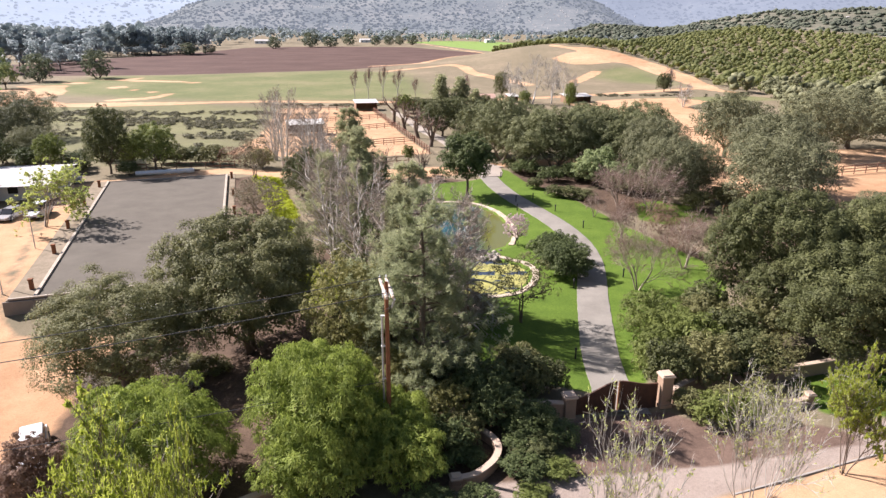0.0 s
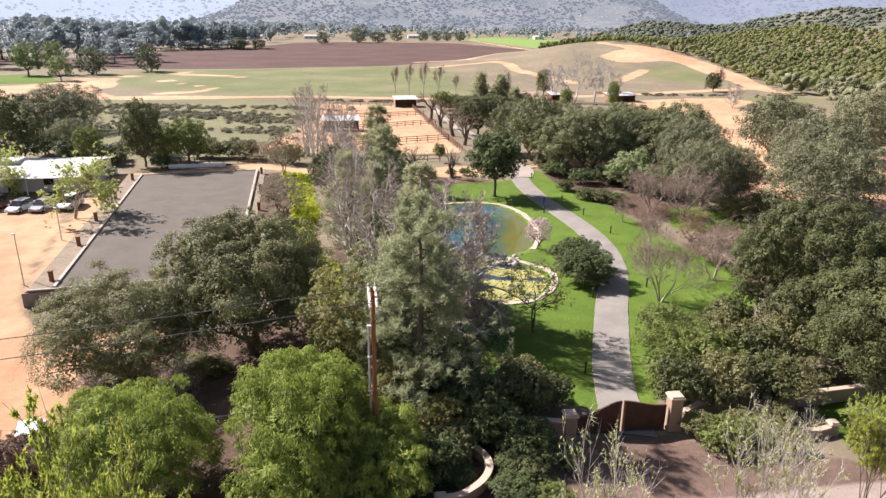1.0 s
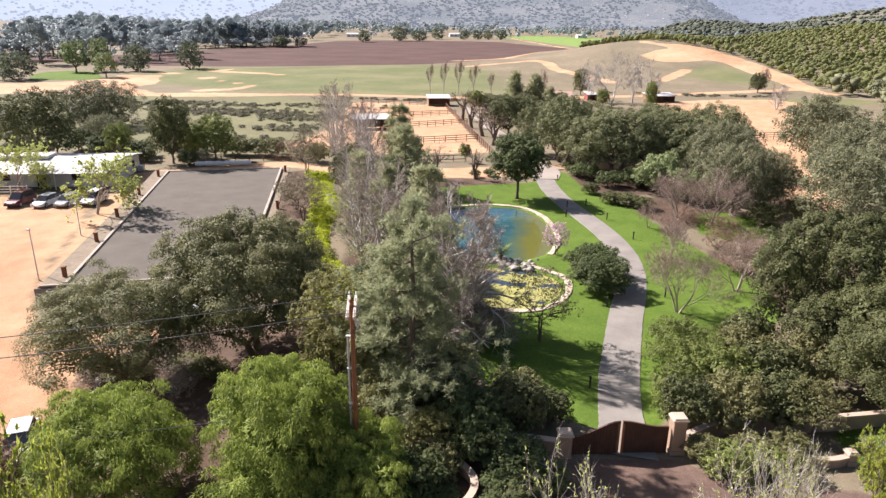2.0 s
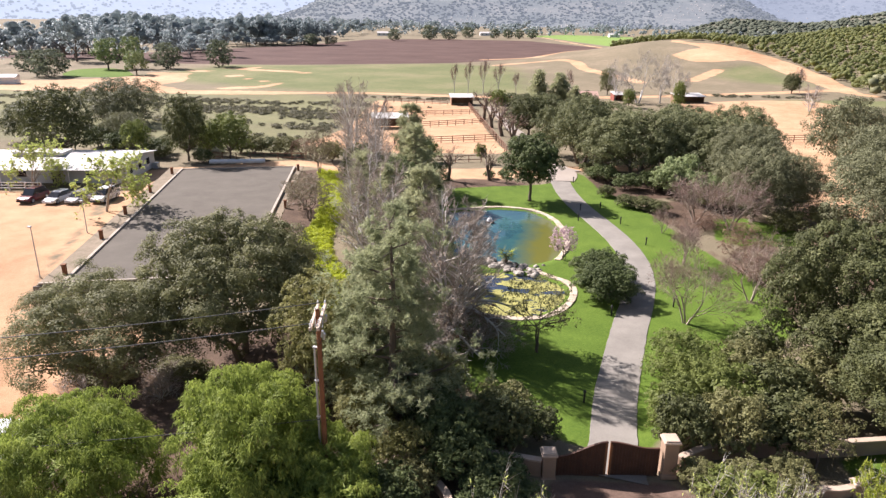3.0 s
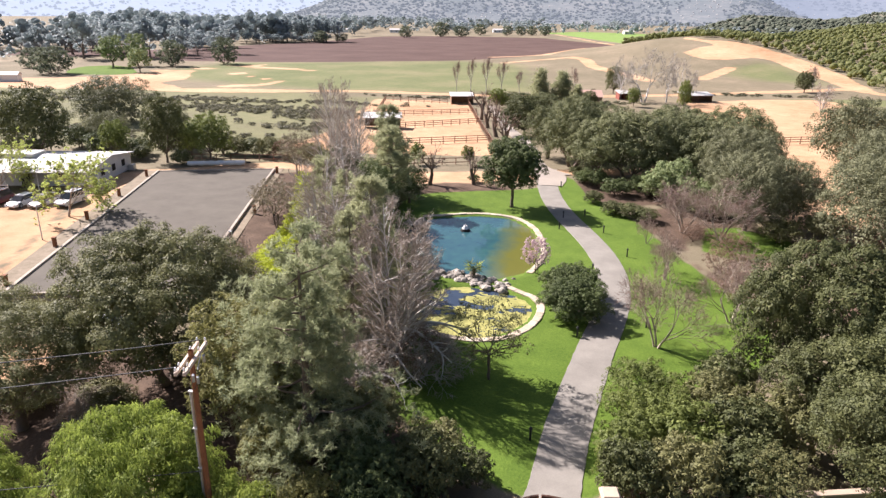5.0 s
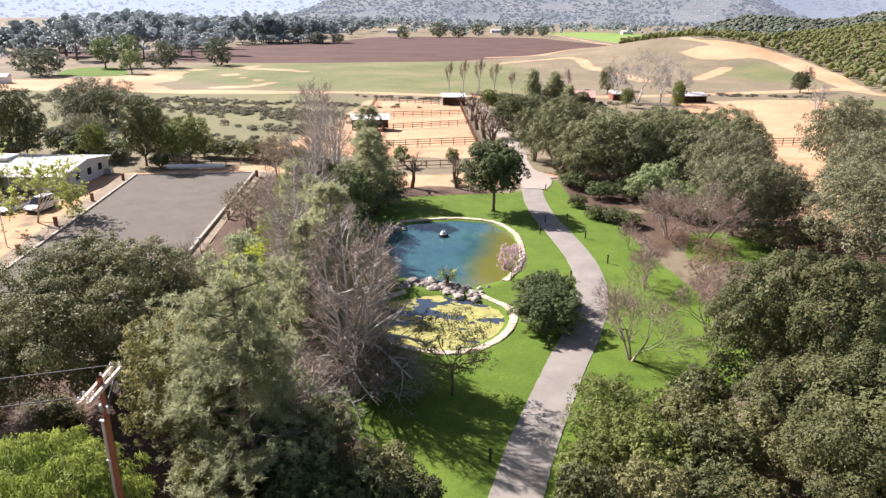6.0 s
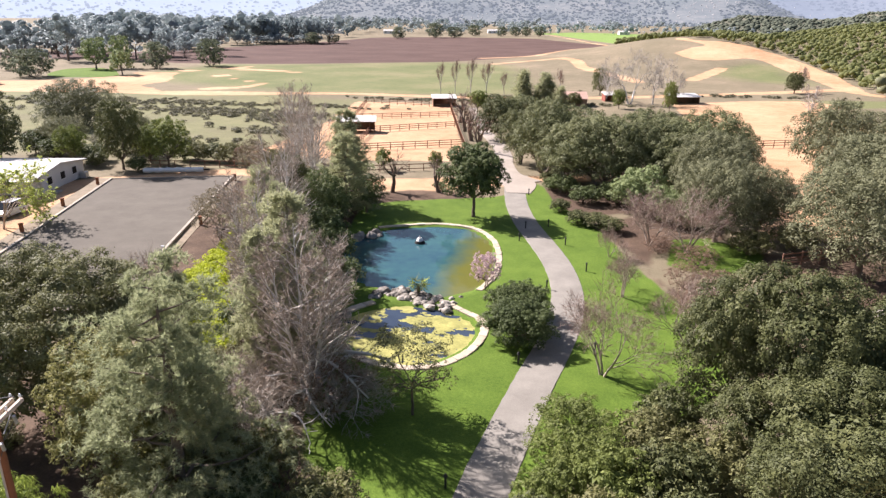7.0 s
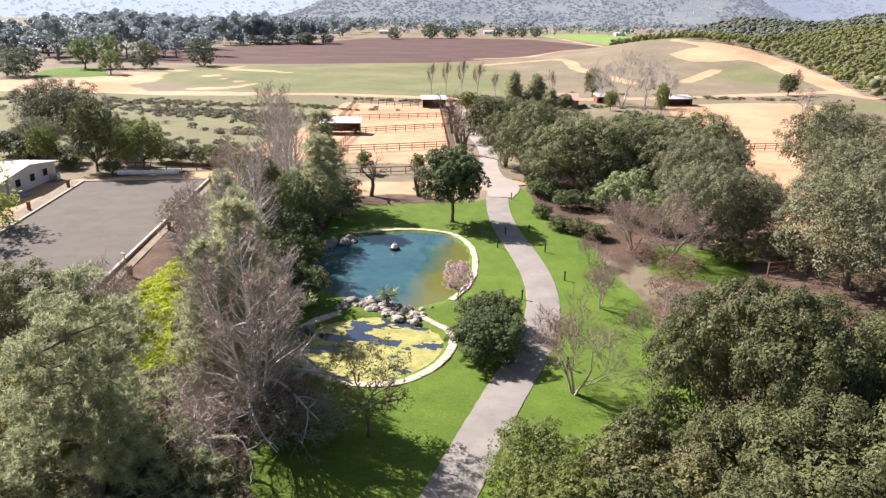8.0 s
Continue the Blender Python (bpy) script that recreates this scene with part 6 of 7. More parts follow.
rr = random.Random(4)


def boulder(x, y, s, label, group):
    ob = new("boulder", BOULDERS[rr.randrange(6)])
    ob.matrix_basis = pose(x, y, 0.15 * s - 0.12, rr.uniform(-15, 15), rr.uniform(-15, 15), rr.uniform(0, 360)) @ Matrix.Diagonal((s * rr.uniform(0.8, 1.3), s, s * rr.uniform(0.8, 1.1), 1))
    tagged(ob, label, "boulder", group)


for k in range(135):
    u = rr.random()
    boulder(-2.4 + 7.6 * u + rr.uniform(-0.3, 0.3), 69.5 + 0.8 * math.sin(u * 5) + rr.uniform(-1.2, 1.2), rr.choice((0.3, 0.4, 0.52, 0.66, 0.85)), "grey weathered boulder in the waterfall between ponds", "boulders between the ponds")
for x, y, s in ((-1.6, 70.4, 1.3), (3.6, 70.0, 0.9), (4.8, 70.2, 0.7), (0.4, 69.2, 0.9), (5.6, 70.8, 0.6)):
    boulder(x, y, s, "large grey boulder at the pond's edge", "boulders between the ponds")
for k in range(16):
    u = rr.random()
    boulder(-9.8 + 3.4 * u + rr.uniform(-0.5, 0.5), 84.5 + 3.6 * u + rr.uniform(-0.6, 0.6), rr.choice((0.6, 0.9, 1.2)), "dark grey boulder on the pond bank", "boulders on the bank")
for k in range(14):
    boulder(-4.0 + rr.uniform(-1.2, 1.0), 60.0 + 5 * rr.random(), rr.choice((0.4, 0.6, 0.8)), "dark grey rock beside the lower pond", "rocks beside the lower pond")


def small_palm(x, y):
    root = thing("palm", x, y, 0.0, 0, (1, 1, 1), "small fan palm growing among the boulders", "palm")
    tube("trunk", [(0, 0, -0.2), (0.03, 0, 0.5), (0, 0.02, 1.0)], [0.16, 0.14, 0.12], 8, M_BARK, root)
    rg = np.random.default_rng(3)
    for k in range(20):
        a, up = k * 2.4, 0.9 - 1.3 * (k / 20)
        d = np.array([math.cos(a), math.sin(a), up])
        P, D = [], []
        c = np.array([0, 0, 1.0]) + d * 0.45
        for j in range(11):
            b = a + (j - 5) * 0.26
            P.append(c)
            D.append((math.cos(b), math.sin(b), up - 0.35))
        v, f = leaf_arrays(np.array(P), np.tile([[0, 0, 1.0]], (11, 1)), 0.75, 0.10, rg, 0.0, np.array(D))
        sv, sf = tube_arrays([(0, 0, 0.95), tuple(c)], [0.015, 0.01], 3)
        mesh_part("frond", array_mesh("frond", *merge([(v, f), (sv, np.concatenate([sf[:, [0, 1, 2]], sf[:, [0, 2, 3]]]))])), M_LIME if k % 4 == 0 else M_OAKDARK, root)


small_palm(1.7, 70.2)


def pond_float(x, y):
    root = thing("pond_aerator", x, y, -0.16, 20, (1, 1, 1), "small floating pond aerator with a white top", "aerator")
    bm = bmesh.new()
    bmesh.ops.create_cone(bm, cap_ends=True, segments=16, radius1=0.62, radius2=0.5, depth=0.3, matrix=pose(0, 0, 0.12))
    part("float", bm, M_DARK, root)
    bm = bmesh.new()
    bmesh.ops.create_cone(bm, cap_ends=True, segments=14, radius1=0.42, radius2=0.22, depth=0.35, matrix=pose(0, 0, 0.44))
    part("cover", bm, M_WHITE, root)
    bm = bmesh.new()
    bmesh.ops.create_cone(bm, cap_ends=True, segments=10, radius1=0.1, radius2=0.06, depth=0.25, matrix=pose(0, 0, 0.72))
    part("nozzle", bm, M_STEEL, root)


pond_float(-2.1, 85.2)


# ---------------------------------------------------------------- the arena on its terrace
A_NL, A_NR, A_FR, A_FL = (-40.7, 54.2), (-22.0, 61.2), (-37.2, 109.6), (-57.6, 102.2)
I_NL, I_NR, I_FR, I_FL = (-38.6, 55.3), (-23.4, 61.0), (-38.3, 108.6), (-55.2, 102.2)


def prism(poly, z0, z1, material, name):
    bm = bmesh.new()
    lo, hi = [bm.verts.new((*p, z0)) for p in poly], [bm.verts.new((*p, z1)) for p in poly]
    bm.faces.new(hi), bm.faces.new(lo[::-1])
    for k in range(len(poly)):
        bm.faces.new((lo[k], lo[(k + 1) % len(poly)], hi[(k + 1) % len(poly)], hi[k]))
    bmesh.ops.recalc_face_normals(bm, faces=bm.faces)
    return part(name, bm, material)


M_TERRACE = surface("dry_brown_earth", (0.13, 0.108, 0.065), (0.30, 0.235, 0.165), 0.7, 6, 0.95, bump=0.3)
M_RETAIN = surface("grey_retaining_wall", (0.15, 0.138, 0.12), (0.25, 0.232, 0.205), 0.8, 12, 0.9)
tagged(prism([A_NL, A_NR, A_FR, A_FL], -3.0, 0.07, M_TERRACE, "terrace"), "raised earth terrace that carries the arena", "terrace", kind="structure")
tagged(prism([I_NL, I_NR, I_FR, I_FL], 0.02, 0.085, M_ARENA, "arena_floor"), "dark grey gravel floor of a riding arena", "arena floor", kind="structure")


def beam(a, b, w, h, z, material, name, parent=None):
    """A squared timber lying from a to b."""
    d = Vector(b) - Vector(a)
    bm = block(d.length, w, h, 0, 0, 0, min(w, h) * 0.12)
    ob = part(name, bm, material, parent)
    c = (Vector(a) + Vector(b)) / 2
    ob.matrix_basis = pose(c.x, c.y, z + h / 2, 0, 0, math.degrees(math.atan2(d.y, d.x)))
    return ob


def kerb_row(name, label, a, b, n, w, h, z, material):
    root = tagged(new(name), label, "kerb", kind="structure")
    for k in range(n):
        p, q = (Vector(a).lerp(Vector(b), (k + s) / n) for s in (0.004, 0.996))
        beam(p, q, w, h, z, material, "plank", root)


kerb_row("arena_kerb_west", "weathered timber kerb along the arena", I_NL, I_FL, 13, 0.34, 0.20, 0.07, M_WOODPLANK)
kerb_row("arena_kerb_east", "weathered timber kerb along the arena", (-23.6, 62.0), (-38.0, 107.8), 12, 0.36, 0.34, 0.07, M_WOODPLANK)
kerb_row("arena_kerb_north", "low timber kerb behind the arena", I_FL, I_FR, 5, 0.2, 0.12, 0.075, M_WOODPLANK)
kerb_row("arena_kerb_south", "pale timber kerb on the retaining wall", (-40.6, 54.35), (-22.1, 61.3), 6, 0.26, 0.16, 0.07, M_WOODPLANK)
kerb_row("retaining_wall", "grey board retaining wall below the arena", (-40.9, 53.98), (-21.8, 61.1), 8, 0.14, 2.6, -2.6, M_RETAIN)


def arena_post(x, y):
    root = thing("arena_post", x, y, 0.07, 15, (1, 1, 1), "short dark brown post beside the arena kerb", "post", "arena posts")
    part("shaft", block(0.36, 0.36, 0.95, 0, 0, 0.475, 0.03), M_POLE, root)
    part("cap", block(0.46, 0.46, 0.12, 0, 0, 1.01, 0.03), M_POLE, root)


for p in ((-40.05, 57.2), (-43.9, 67.6), (-47.6, 77.0), (-51.2, 87.6), (-54.9, 98.8), (-36.6, 106.0), (-32.6, 94.4), (-29.3, 84.7), (-24.3, 70.8)):
    arena_post(*p)


def yard_lamp(x, y, h):
    root = thing("yard_lamp", x, y, gz(x, y), 0, (1, 1, 1), "slim grey yard lamp pole with a small head", "lamp post", "yard lamps")
    tube("pole", [(0, 0, -0.2), (0, 0, h * 0.5), (0.0, 0.0, h)], [0.07, 0.055, 0.045], 8, M_STEEL, root)
    part("lamp_head", block(0.42, 0.2, 0.14, -0.12, 0, h + 0.05, 0.03), M_STEEL, root)


yard_lamp(-43.2, 57.4, 5.2)
yard_lamp(-47.1, 69.3, 3.8)
yard_lamp(-24.0, 70.0, 2.6)


def tarp_roll():
    root = thing("tarp_roll", -48.4, 108.6, 0.05, 19.5, (1, 1, 1), "long white rolled tarpaulin lying behind the arena", "tarpaulin")
    xs = np.linspace(-4.9, 4.3, 24)
    tube("roll", [(x, 0.04 * math.sin(x * 3), 0.45 + 0.02 * math.sin(x * 5)) for x in xs], [0.38 + 0.035 * math.sin(x * 4.1) for x in xs], 12, M_WHITE, root)
    tube("core", [(-5.1, 0, 0.45), (5.2, 0, 0.45)], [0.13, 0.13], 8, M_DARK, root)


tarp_roll()


# ---------------------------------------------------------------- long house and parked cars
def long_house():
    root = thing("long_house", -57.6, 89.6, 0.0, 14, (1, 1, 1), "long low white house with a pale metal roof", "house")
    L, D, E, R = 36.0, 14.5, 2.55, 3.5
    M_WALL = surface("white_house_paint", (0.54, 0.535, 0.52), (0.68, 0.67, 0.655), 0.4, 10, 0.7, bump=0.05)

    def wall(sx, sy, cx, cy):
        part("wall", block(sx, sy, E, cx, cy, E / 2), M_WALL, root)
    wall(L, 0.2, -L / 2, D - 0.1), wall(0.2, D - 2.2, -0.1, 2.2 + (D - 2.2) / 2), wall(0.2, D - 2.2, -L + 0.1, 2.2 + (D - 2.2) / 2), wall(L, 0.2, -L / 2, 2.3)
    for x0 in (0.0, -L + 0.2):
        bm = bmesh.new()
        v = [bm.verts.new(p) for p in ((x0 - 0.2, 2.2, E), (x0 - 0.2, D, E), (x0 - 0.2, D / 2, R - 0.05), (x0, 2.2, E), (x0, D, E), (x0, D / 2, R - 0.05))]
        for f in ((0, 2, 1), (3, 4, 5), (0, 1, 4, 3), (1, 2, 5, 4), (2, 0, 3, 5)):
            bm.faces.new([v[k] for k in f])
        bmesh.ops.recalc_face_normals(bm, faces=bm.faces)
        part("gable", bm, M_WALL, root)
    for y0, y1 in ((-0.5, D / 2), (D + 0.5, D / 2)):
        bm = bmesh.new()
        n = 72
        rows = []
        for k in range(n + 1):
            x = 0.5 - (L + 1) * k / n
            z = 0.03 * (k % 2)
            rows.append([bm.verts.new((x, y, zz + z + t)) for y, zz, t in ((y0, E - 0.06, 0), (y1, R, 0), (y1, R, 0.07), (y0, E - 0.06, 0.07))])
        for a, b in zip(rows[:-1], rows[1:]):
            for i in range(4):
                bm.faces.new((a[i], a[(i + 1) % 4], b[(i + 1) % 4], b[i]))
        bmesh.ops.recalc_face_normals(bm, faces=bm.faces)
        part("roof", bm, M_ROOF_WHITE, root)
    part("roof_monitor", block(7.5, 3.4, 0.45, -14, D / 2, R + 0.22, 0.03), M_ROOF_WHITE, root, "raised white box on the roof")
    part("roof_vent", block(0.5, 0.5, 0.5, -24, D / 2 + 2, R - 0.05, 0.03), M_STEEL, root)
    for x in (-2.6, -7.2, -11.8, -17.0, -22.0, -27.0, -32.0):
        tube("porch_post", [(x, 0.15, 0), (x, 0.15, E)], [0.07, 0.07], 6, M_WHITE, root)
    for k, (x, w) in enumerate(((-5, 1.0), (-10, 1.0), (-15, 1.0), (-20, 1.0), (-25, 1.0), (-30, 1.0))):
        d = part("door" if k % 2 else "window", block(w + 0.3, 0.06, 2.05 if k % 2 else 1.1, x, 2.17, 1.03 if k % 2 else 1.55), M_DARK, root)
    for y in (4.6, 8.2, 11.6):
        part("window", block(0.06, 1.1, 1.0, 0.02, y, 1.5), M_DARK, root)
        part("window_sill", block(0.1, 1.3, 0.08, 0.04, y, 0.95), M_WHITE, root)
    part("step", block(1.8, 1.6, 0.3, 0.9, 3.4, 0.15, 0.03), M_CONCRETE, root)
    part("air_conditioner", block(0.9, 1.0, 0.9, 0.7, 13.0, 0.45, 0.04), M_STEEL, root)


long_house()


def car(x, y, rz, paint, label, tall=False):
    """A parked car: body, cabin, glass, wheels with rims, lamps, bumpers."""
    root = thing("car", x, y, gz(x, y), rz, (1, 1, 1), label, "car", "parked cars")
    L, W, H = (4.6, 1.85, 1.75) if tall else (4.5, 1.78, 1.42)

    def loft(rows, name, material, parent):
        bm = bmesh.new()
        rings = []
        for px, half, z0, z1 in rows:
            rings.append([bm.verts.new((px, s * half * k, z)) for s, k, z in ((-1, 1, z0), (-1, 1, (z0 + z1) / 2), (-1, 0.9, z1), (1, 0.9, z1), (1, 1, (z0 + z1) / 2), (1, 1, z0))])
        for a, b in zip(rings[:-1], rings[1:]):
            for i in range(6):
                bm.faces.new((a[i], a[(i + 1) % 6], b[(i + 1) % 6], b[i]))
        bm.faces.new(rings[0]), bm.faces.new(rings[-1][::-1])
        bmesh.ops.recalc_face_normals(bm, faces=bm.faces)
        return part(name, bm, material, parent, smooth=False)
    hood = 0.95 if tall else 0.82
    loft([(-L / 2, W * 0.44, 0.35, 0.75), (-L / 2 + 0.15, W * 0.5, 0.25, hood), (-0.9, W * 0.5, 0.22, hood + 0.04), (0.9, W * 0.5, 0.22, hood + 0.02), (L / 2 - 0.6, W * 0.49, 0.24, hood - 0.08), (L / 2, W * 0.42, 0.35, hood - 0.28)], "body", paint, root)
    back = -L / 2 + 0.25 if tall else -1.75
    loft([(back, W * 0.44, hood, hood + 0.05), (back + 0.35, W * 0.43, hood, H - 0.04), (0.1, W * 0.42, hood, H), (0.45, W * 0.42, hood, H - 0.06), (1.15, W * 0.44, hood - 0.02, hood + 0.03)], "glasshouse", M_CARGLASS, root)
    loft([(back + 0.32, W * 0.36, H - 0.06, H + 0.0), (0.1, W * 0.37, H - 0.03, H + 0.035), (0.4, W * 0.35, H - 0.07, H)], "roof_panel", paint, root)
    for sx in (-1.38, 1.38):
        for sy in (-1, 1):
            bm = bmesh.new()
            bmesh.ops.create_cone(bm, cap_ends=True, segments=16, radius1=0.33, radius2=0.33, depth=0.22, matrix=pose(sx, sy * (W / 2 - 0.1), 0.33, 90))
            wh = part("wheel", bm, M_BLACK, root)
            bm = bmesh.new()
            bmesh.ops.create_cone(bm, cap_ends=True, segments=12, radius1=0.2, radius2=0.2, depth=0.03, matrix=pose(sx, sy * (W / 2 + 0.02), 0.33, 90))
            part("rim", bm, M_STEEL, wh)
    for sy in (-1, 1):
        part("headlight", block(0.08, 0.38, 0.14, L / 2 - 0.08, sy * 0.58, hood - 0.22, 0.02), M_WHITE, root)
        part("tail_light", block(0.06, 0.3, 0.2, -L / 2 + 0.05, sy * 0.64, 0.68, 0.02), M_REDWALL, root)
        part("mirror", block(0.12, 0.2, 0.14, 0.85, sy * (W / 2 + 0.06), hood + 0.1, 0.02), paint, root)
    part("bumper", block(0.16, W * 0.86, 0.2, L / 2 - 0.02, 0, 0.4, 0.04), M_BLACK if tall else paint, root)


def car_paint(name, c):
    m = surface(name, tuple(v * 0.92 for v in c), c, 0.6, 8, 0.25, bump=0)
    m.node_tree.nodes["Principled BSDF"].inputs["Coat Weight"].default_value = 0.6
    return m


M_CARGLASS = surface("tinted_car_glass", (0.02, 0.022, 0.025), (0.035, 0.04, 0.045), 1, 5, 0.06, bump=0, spec=0.6)
P_WHITE, P_RED, P_GREY = car_paint("white_car_paint", (0.75, 0.75, 0.74)), car_paint("dark_red_car_paint", (0.13, 0.025, 0.03)), car_paint("silver_car_paint", (0.33, 0.32, 0.31))
car(-63.9, 80.2, -84, P_RED, "dark red off-road car parked on sand", True)
car(-60.3, 80.6, -86, P_WHITE, "white saloon car parked on sand")
car(-57.6, 81.4, -86, P_GREY, "silver grey saloon car parked on sand")
car(-54.7, 82.6, -84, P_WHITE, "white off-road car parked under a tree", True)
car(-26.2, 34.2, -60, P_WHITE, "white saloon car parked on the sandy yard")
car(-27.0, 54.0, 20, P_WHITE, "white saloon car parked under the oak")


# ---------------------------------------------------------------- gate and boundary walls
def pillar(name, x, y, z, s, h, label, group=""):
    root = thing(name, x, y, z, 12, (1, 1, 1), label, "pillar", group)
    part("shaft", block(s, s, h + 0.4, 0, 0, h / 2 - 0.2, 0.025), M_STUCCO, root)
    part("plinth", block(s + 0.12, s + 0.12, 0.28, 0, 0, 0.14, 0.03), M_STUCCO, root)
    bm = block(s + 0.16, s + 0.16, 0.14, 0, 0, h + 0.07, 0.03)
    part("capstone", bm, M_CAP, root, "pale stone cap")
    bm = block(s + 0.02, s + 0.02, 0.08, 0, 0, h + 0.18, 0.03)
    part("cap_top", bm, M_CAP, root)
    return root


PL, PR = (7.95, 35.85), (14.35, 37.25)
pillar("gate_pillar", *PL, 0.45, 0.72, 1.62, "tan stucco gate pillar with a stone cap", "gate pillars")
right_pillar = pillar("gate_pillar", *PR, 0.70, 0.76, 2.2, "tall tan stucco gate pillar with a stone cap", "gate pillars")
part("intercom", block(0.05, 0.22, 0.3, 0.456, 0.0, 1.35, 0.01), M_STEEL, right_pillar)


def driveway_gate():
    d = Vector(PR) - Vector(PL)
    root = thing("driveway_gate", PL[0], PL[1], 0.55, math.degrees(math.atan2(d.y, d.x)), (1, 1, 1), "closed brown wooden driveway gate with an arched top", "gate")
    L = d.length
    x0, x1 = 0.46, L - 0.53

    def top(x):
        u = (x - x0) / (x1 - x0)
        return 1.35 + 0.95 * soft(0.0, 0.5, u) - 0.42 * soft(0.5, 0.92, u)
    mid = (x0 + x1) / 2
    for a, b in ((x0, mid - 0.07), (mid + 0.07, x1)):
        leaf = new("gate_leaf")
        leaf.parent = root
        n = 16
        for k in range(n):
            u0, u1 = a + (b - a) * k / n, a + (b - a) * (k + 0.94) / n
            bm = bmesh.new()
            vs = [bm.verts.new((x, y, z)) for y in (-0.03, 0.03) for x, z in ((u0, 0.06), (u1, 0.06), (u1, float(top(u1)) - 0.08), (u0, float(top(u0)) - 0.08))]
            for f in ((0, 1, 2, 3), (7, 6, 5, 4), (0, 4, 5, 1), (1, 5, 6, 2), (2, 6, 7, 3), (3, 7, 4, 0)):
                bm.faces.new([vs[i] for i in f])
            bmesh.ops.recalc_face_normals(bm, faces=bm.faces)
            part("board", bm, M_GATE, leaf)
        xs = np.linspace(a, b, 9)
        bm, rows = bmesh.new(), []
        for x in xs:
            t = float(top(x))
            rows.append([bm.verts.new((x, y, z)) for y, z in ((-0.06, t - 0.14), (0.06, t - 0.14), (0.06, t), (-0.06, t))])
        for p, q in zip(rows[:-1], rows[1:]):
            for i in range(4):
                bm.faces.new((p[i], p[(i + 1) % 4], q[(i + 1) % 4], q[i]))
        bm.faces.new(rows[0]), bm.faces.new(rows[-1][::-1])
        bmesh.ops.recalc_face_normals(bm, faces=bm.faces)
        part("top_rail", bm, M_GATE, leaf)
        part("bottom_rail", block(b - a, 0.11, 0.16, (a + b) / 2, 0, 0.13, 0.01), M_GATE, leaf)
        for x in (a + 0.06, b - 0.06):
            part("stile", block(0.13, 0.12, float(top(x)) - 0.12, x, 0, float(top(x)) / 2, 0.01), M_GATE_FRAME if abs(x - mid) < 0.5 else M_GATE, leaf)


driveway_gate()


def curved_wall(name, label, line, h, thick, end_pillars=(), z_add=0.0):
    """A low rendered wall along a curve with a rounded coping."""
    pts = spline(line, 6)
    root = tagged(new(name), label, "wall", kind="structure")

    def sweep(w, z0, z1, nm, mat_):
        bm, rows = bmesh.new(), []
        for i, p in enumerate(pts):
            d = (pts[min(i + 1, len(pts) - 1)] - pts[max(i - 1, 0)]).normalized()
            s = Vector((d.y, -d.x, 0)) * w / 2
            g = gz(p.x, p.y) + z_add
            rows.append([bm.verts.new((q.x, q.y, g + z)) for q, z in ((p - s, z0), (p + s, z0), (p + s, z1), (p - s, z1))])
        for a, b in zip(rows[:-1], rows[1:]):
            for i in range(4):
                bm.faces.new((a[i], a[(i + 1) % 4], b[(i + 1) % 4], b[i]))
        bm.faces.new(rows[0]), bm.faces.new(rows[-1][::-1])
        bmesh.ops.recalc_face_normals(bm, faces=bm.faces)
        part(nm, bm, mat_, root)
    sweep(thick, -0.6, h, "wall_body", M_STUCCO)
    sweep(thick + 0.1, h + 0.003, h + 0.1, "coping", M_CAP)


curved_wall("boundary_wall_east", "tan stucco boundary wall right of the gate", [(15.0, 37.7), (17.0, 39.6), (19.4, 40.7), (22.5, 41.4), (26.0, 42.6), (30.7, 44.3), (38, 47), (50, 52)], 0.95, 0.3)
curved_wall("boundary_wall_west", "tan stucco boundary wall left of the gate", [(7.6, 35.7), (5.0, 35.8), (2.2, 35.6), (-2, 33.5), (-6, 30.4), (-10, 27), (-16, 23.5), (-26, 20)], 0.95, 0.3)
curved_wall("planter_wall_west", "curved tan stucco planter wall by the street", [(0.9, 28.8), (1.9, 29.1), (2.9, 30.2), (3.25, 31.4), (3.0, 32.4), (2.3, 33.3)], 0.55, 0.3)
curved_wall("planter_wall_east", "curved tan stucco planter wall by the verge", [(19.6, 38.6), (20.6, 37.8), (21.8, 37.3), (22.9, 37.3), (23.9, 37.8)], 0.5, 0.28)
for x, y, h in ((0.8, 28.75, 0.62), (24.1, 37.9, 0.7), (2.2, 35.7, 1.25), (31.0, 44.5, 1.3)):
    pillar("wall_pillar", x, y, gz(x, y), 0.5, h, "short tan stucco wall pillar with a cap", "wall pillars")


kerb_row("street_kerb", "grey concrete kerb along the street", (15.6, 28.4), (27.4, 33.1), 10, 0.14, 0.3, 0.47, M_CONCRETE)


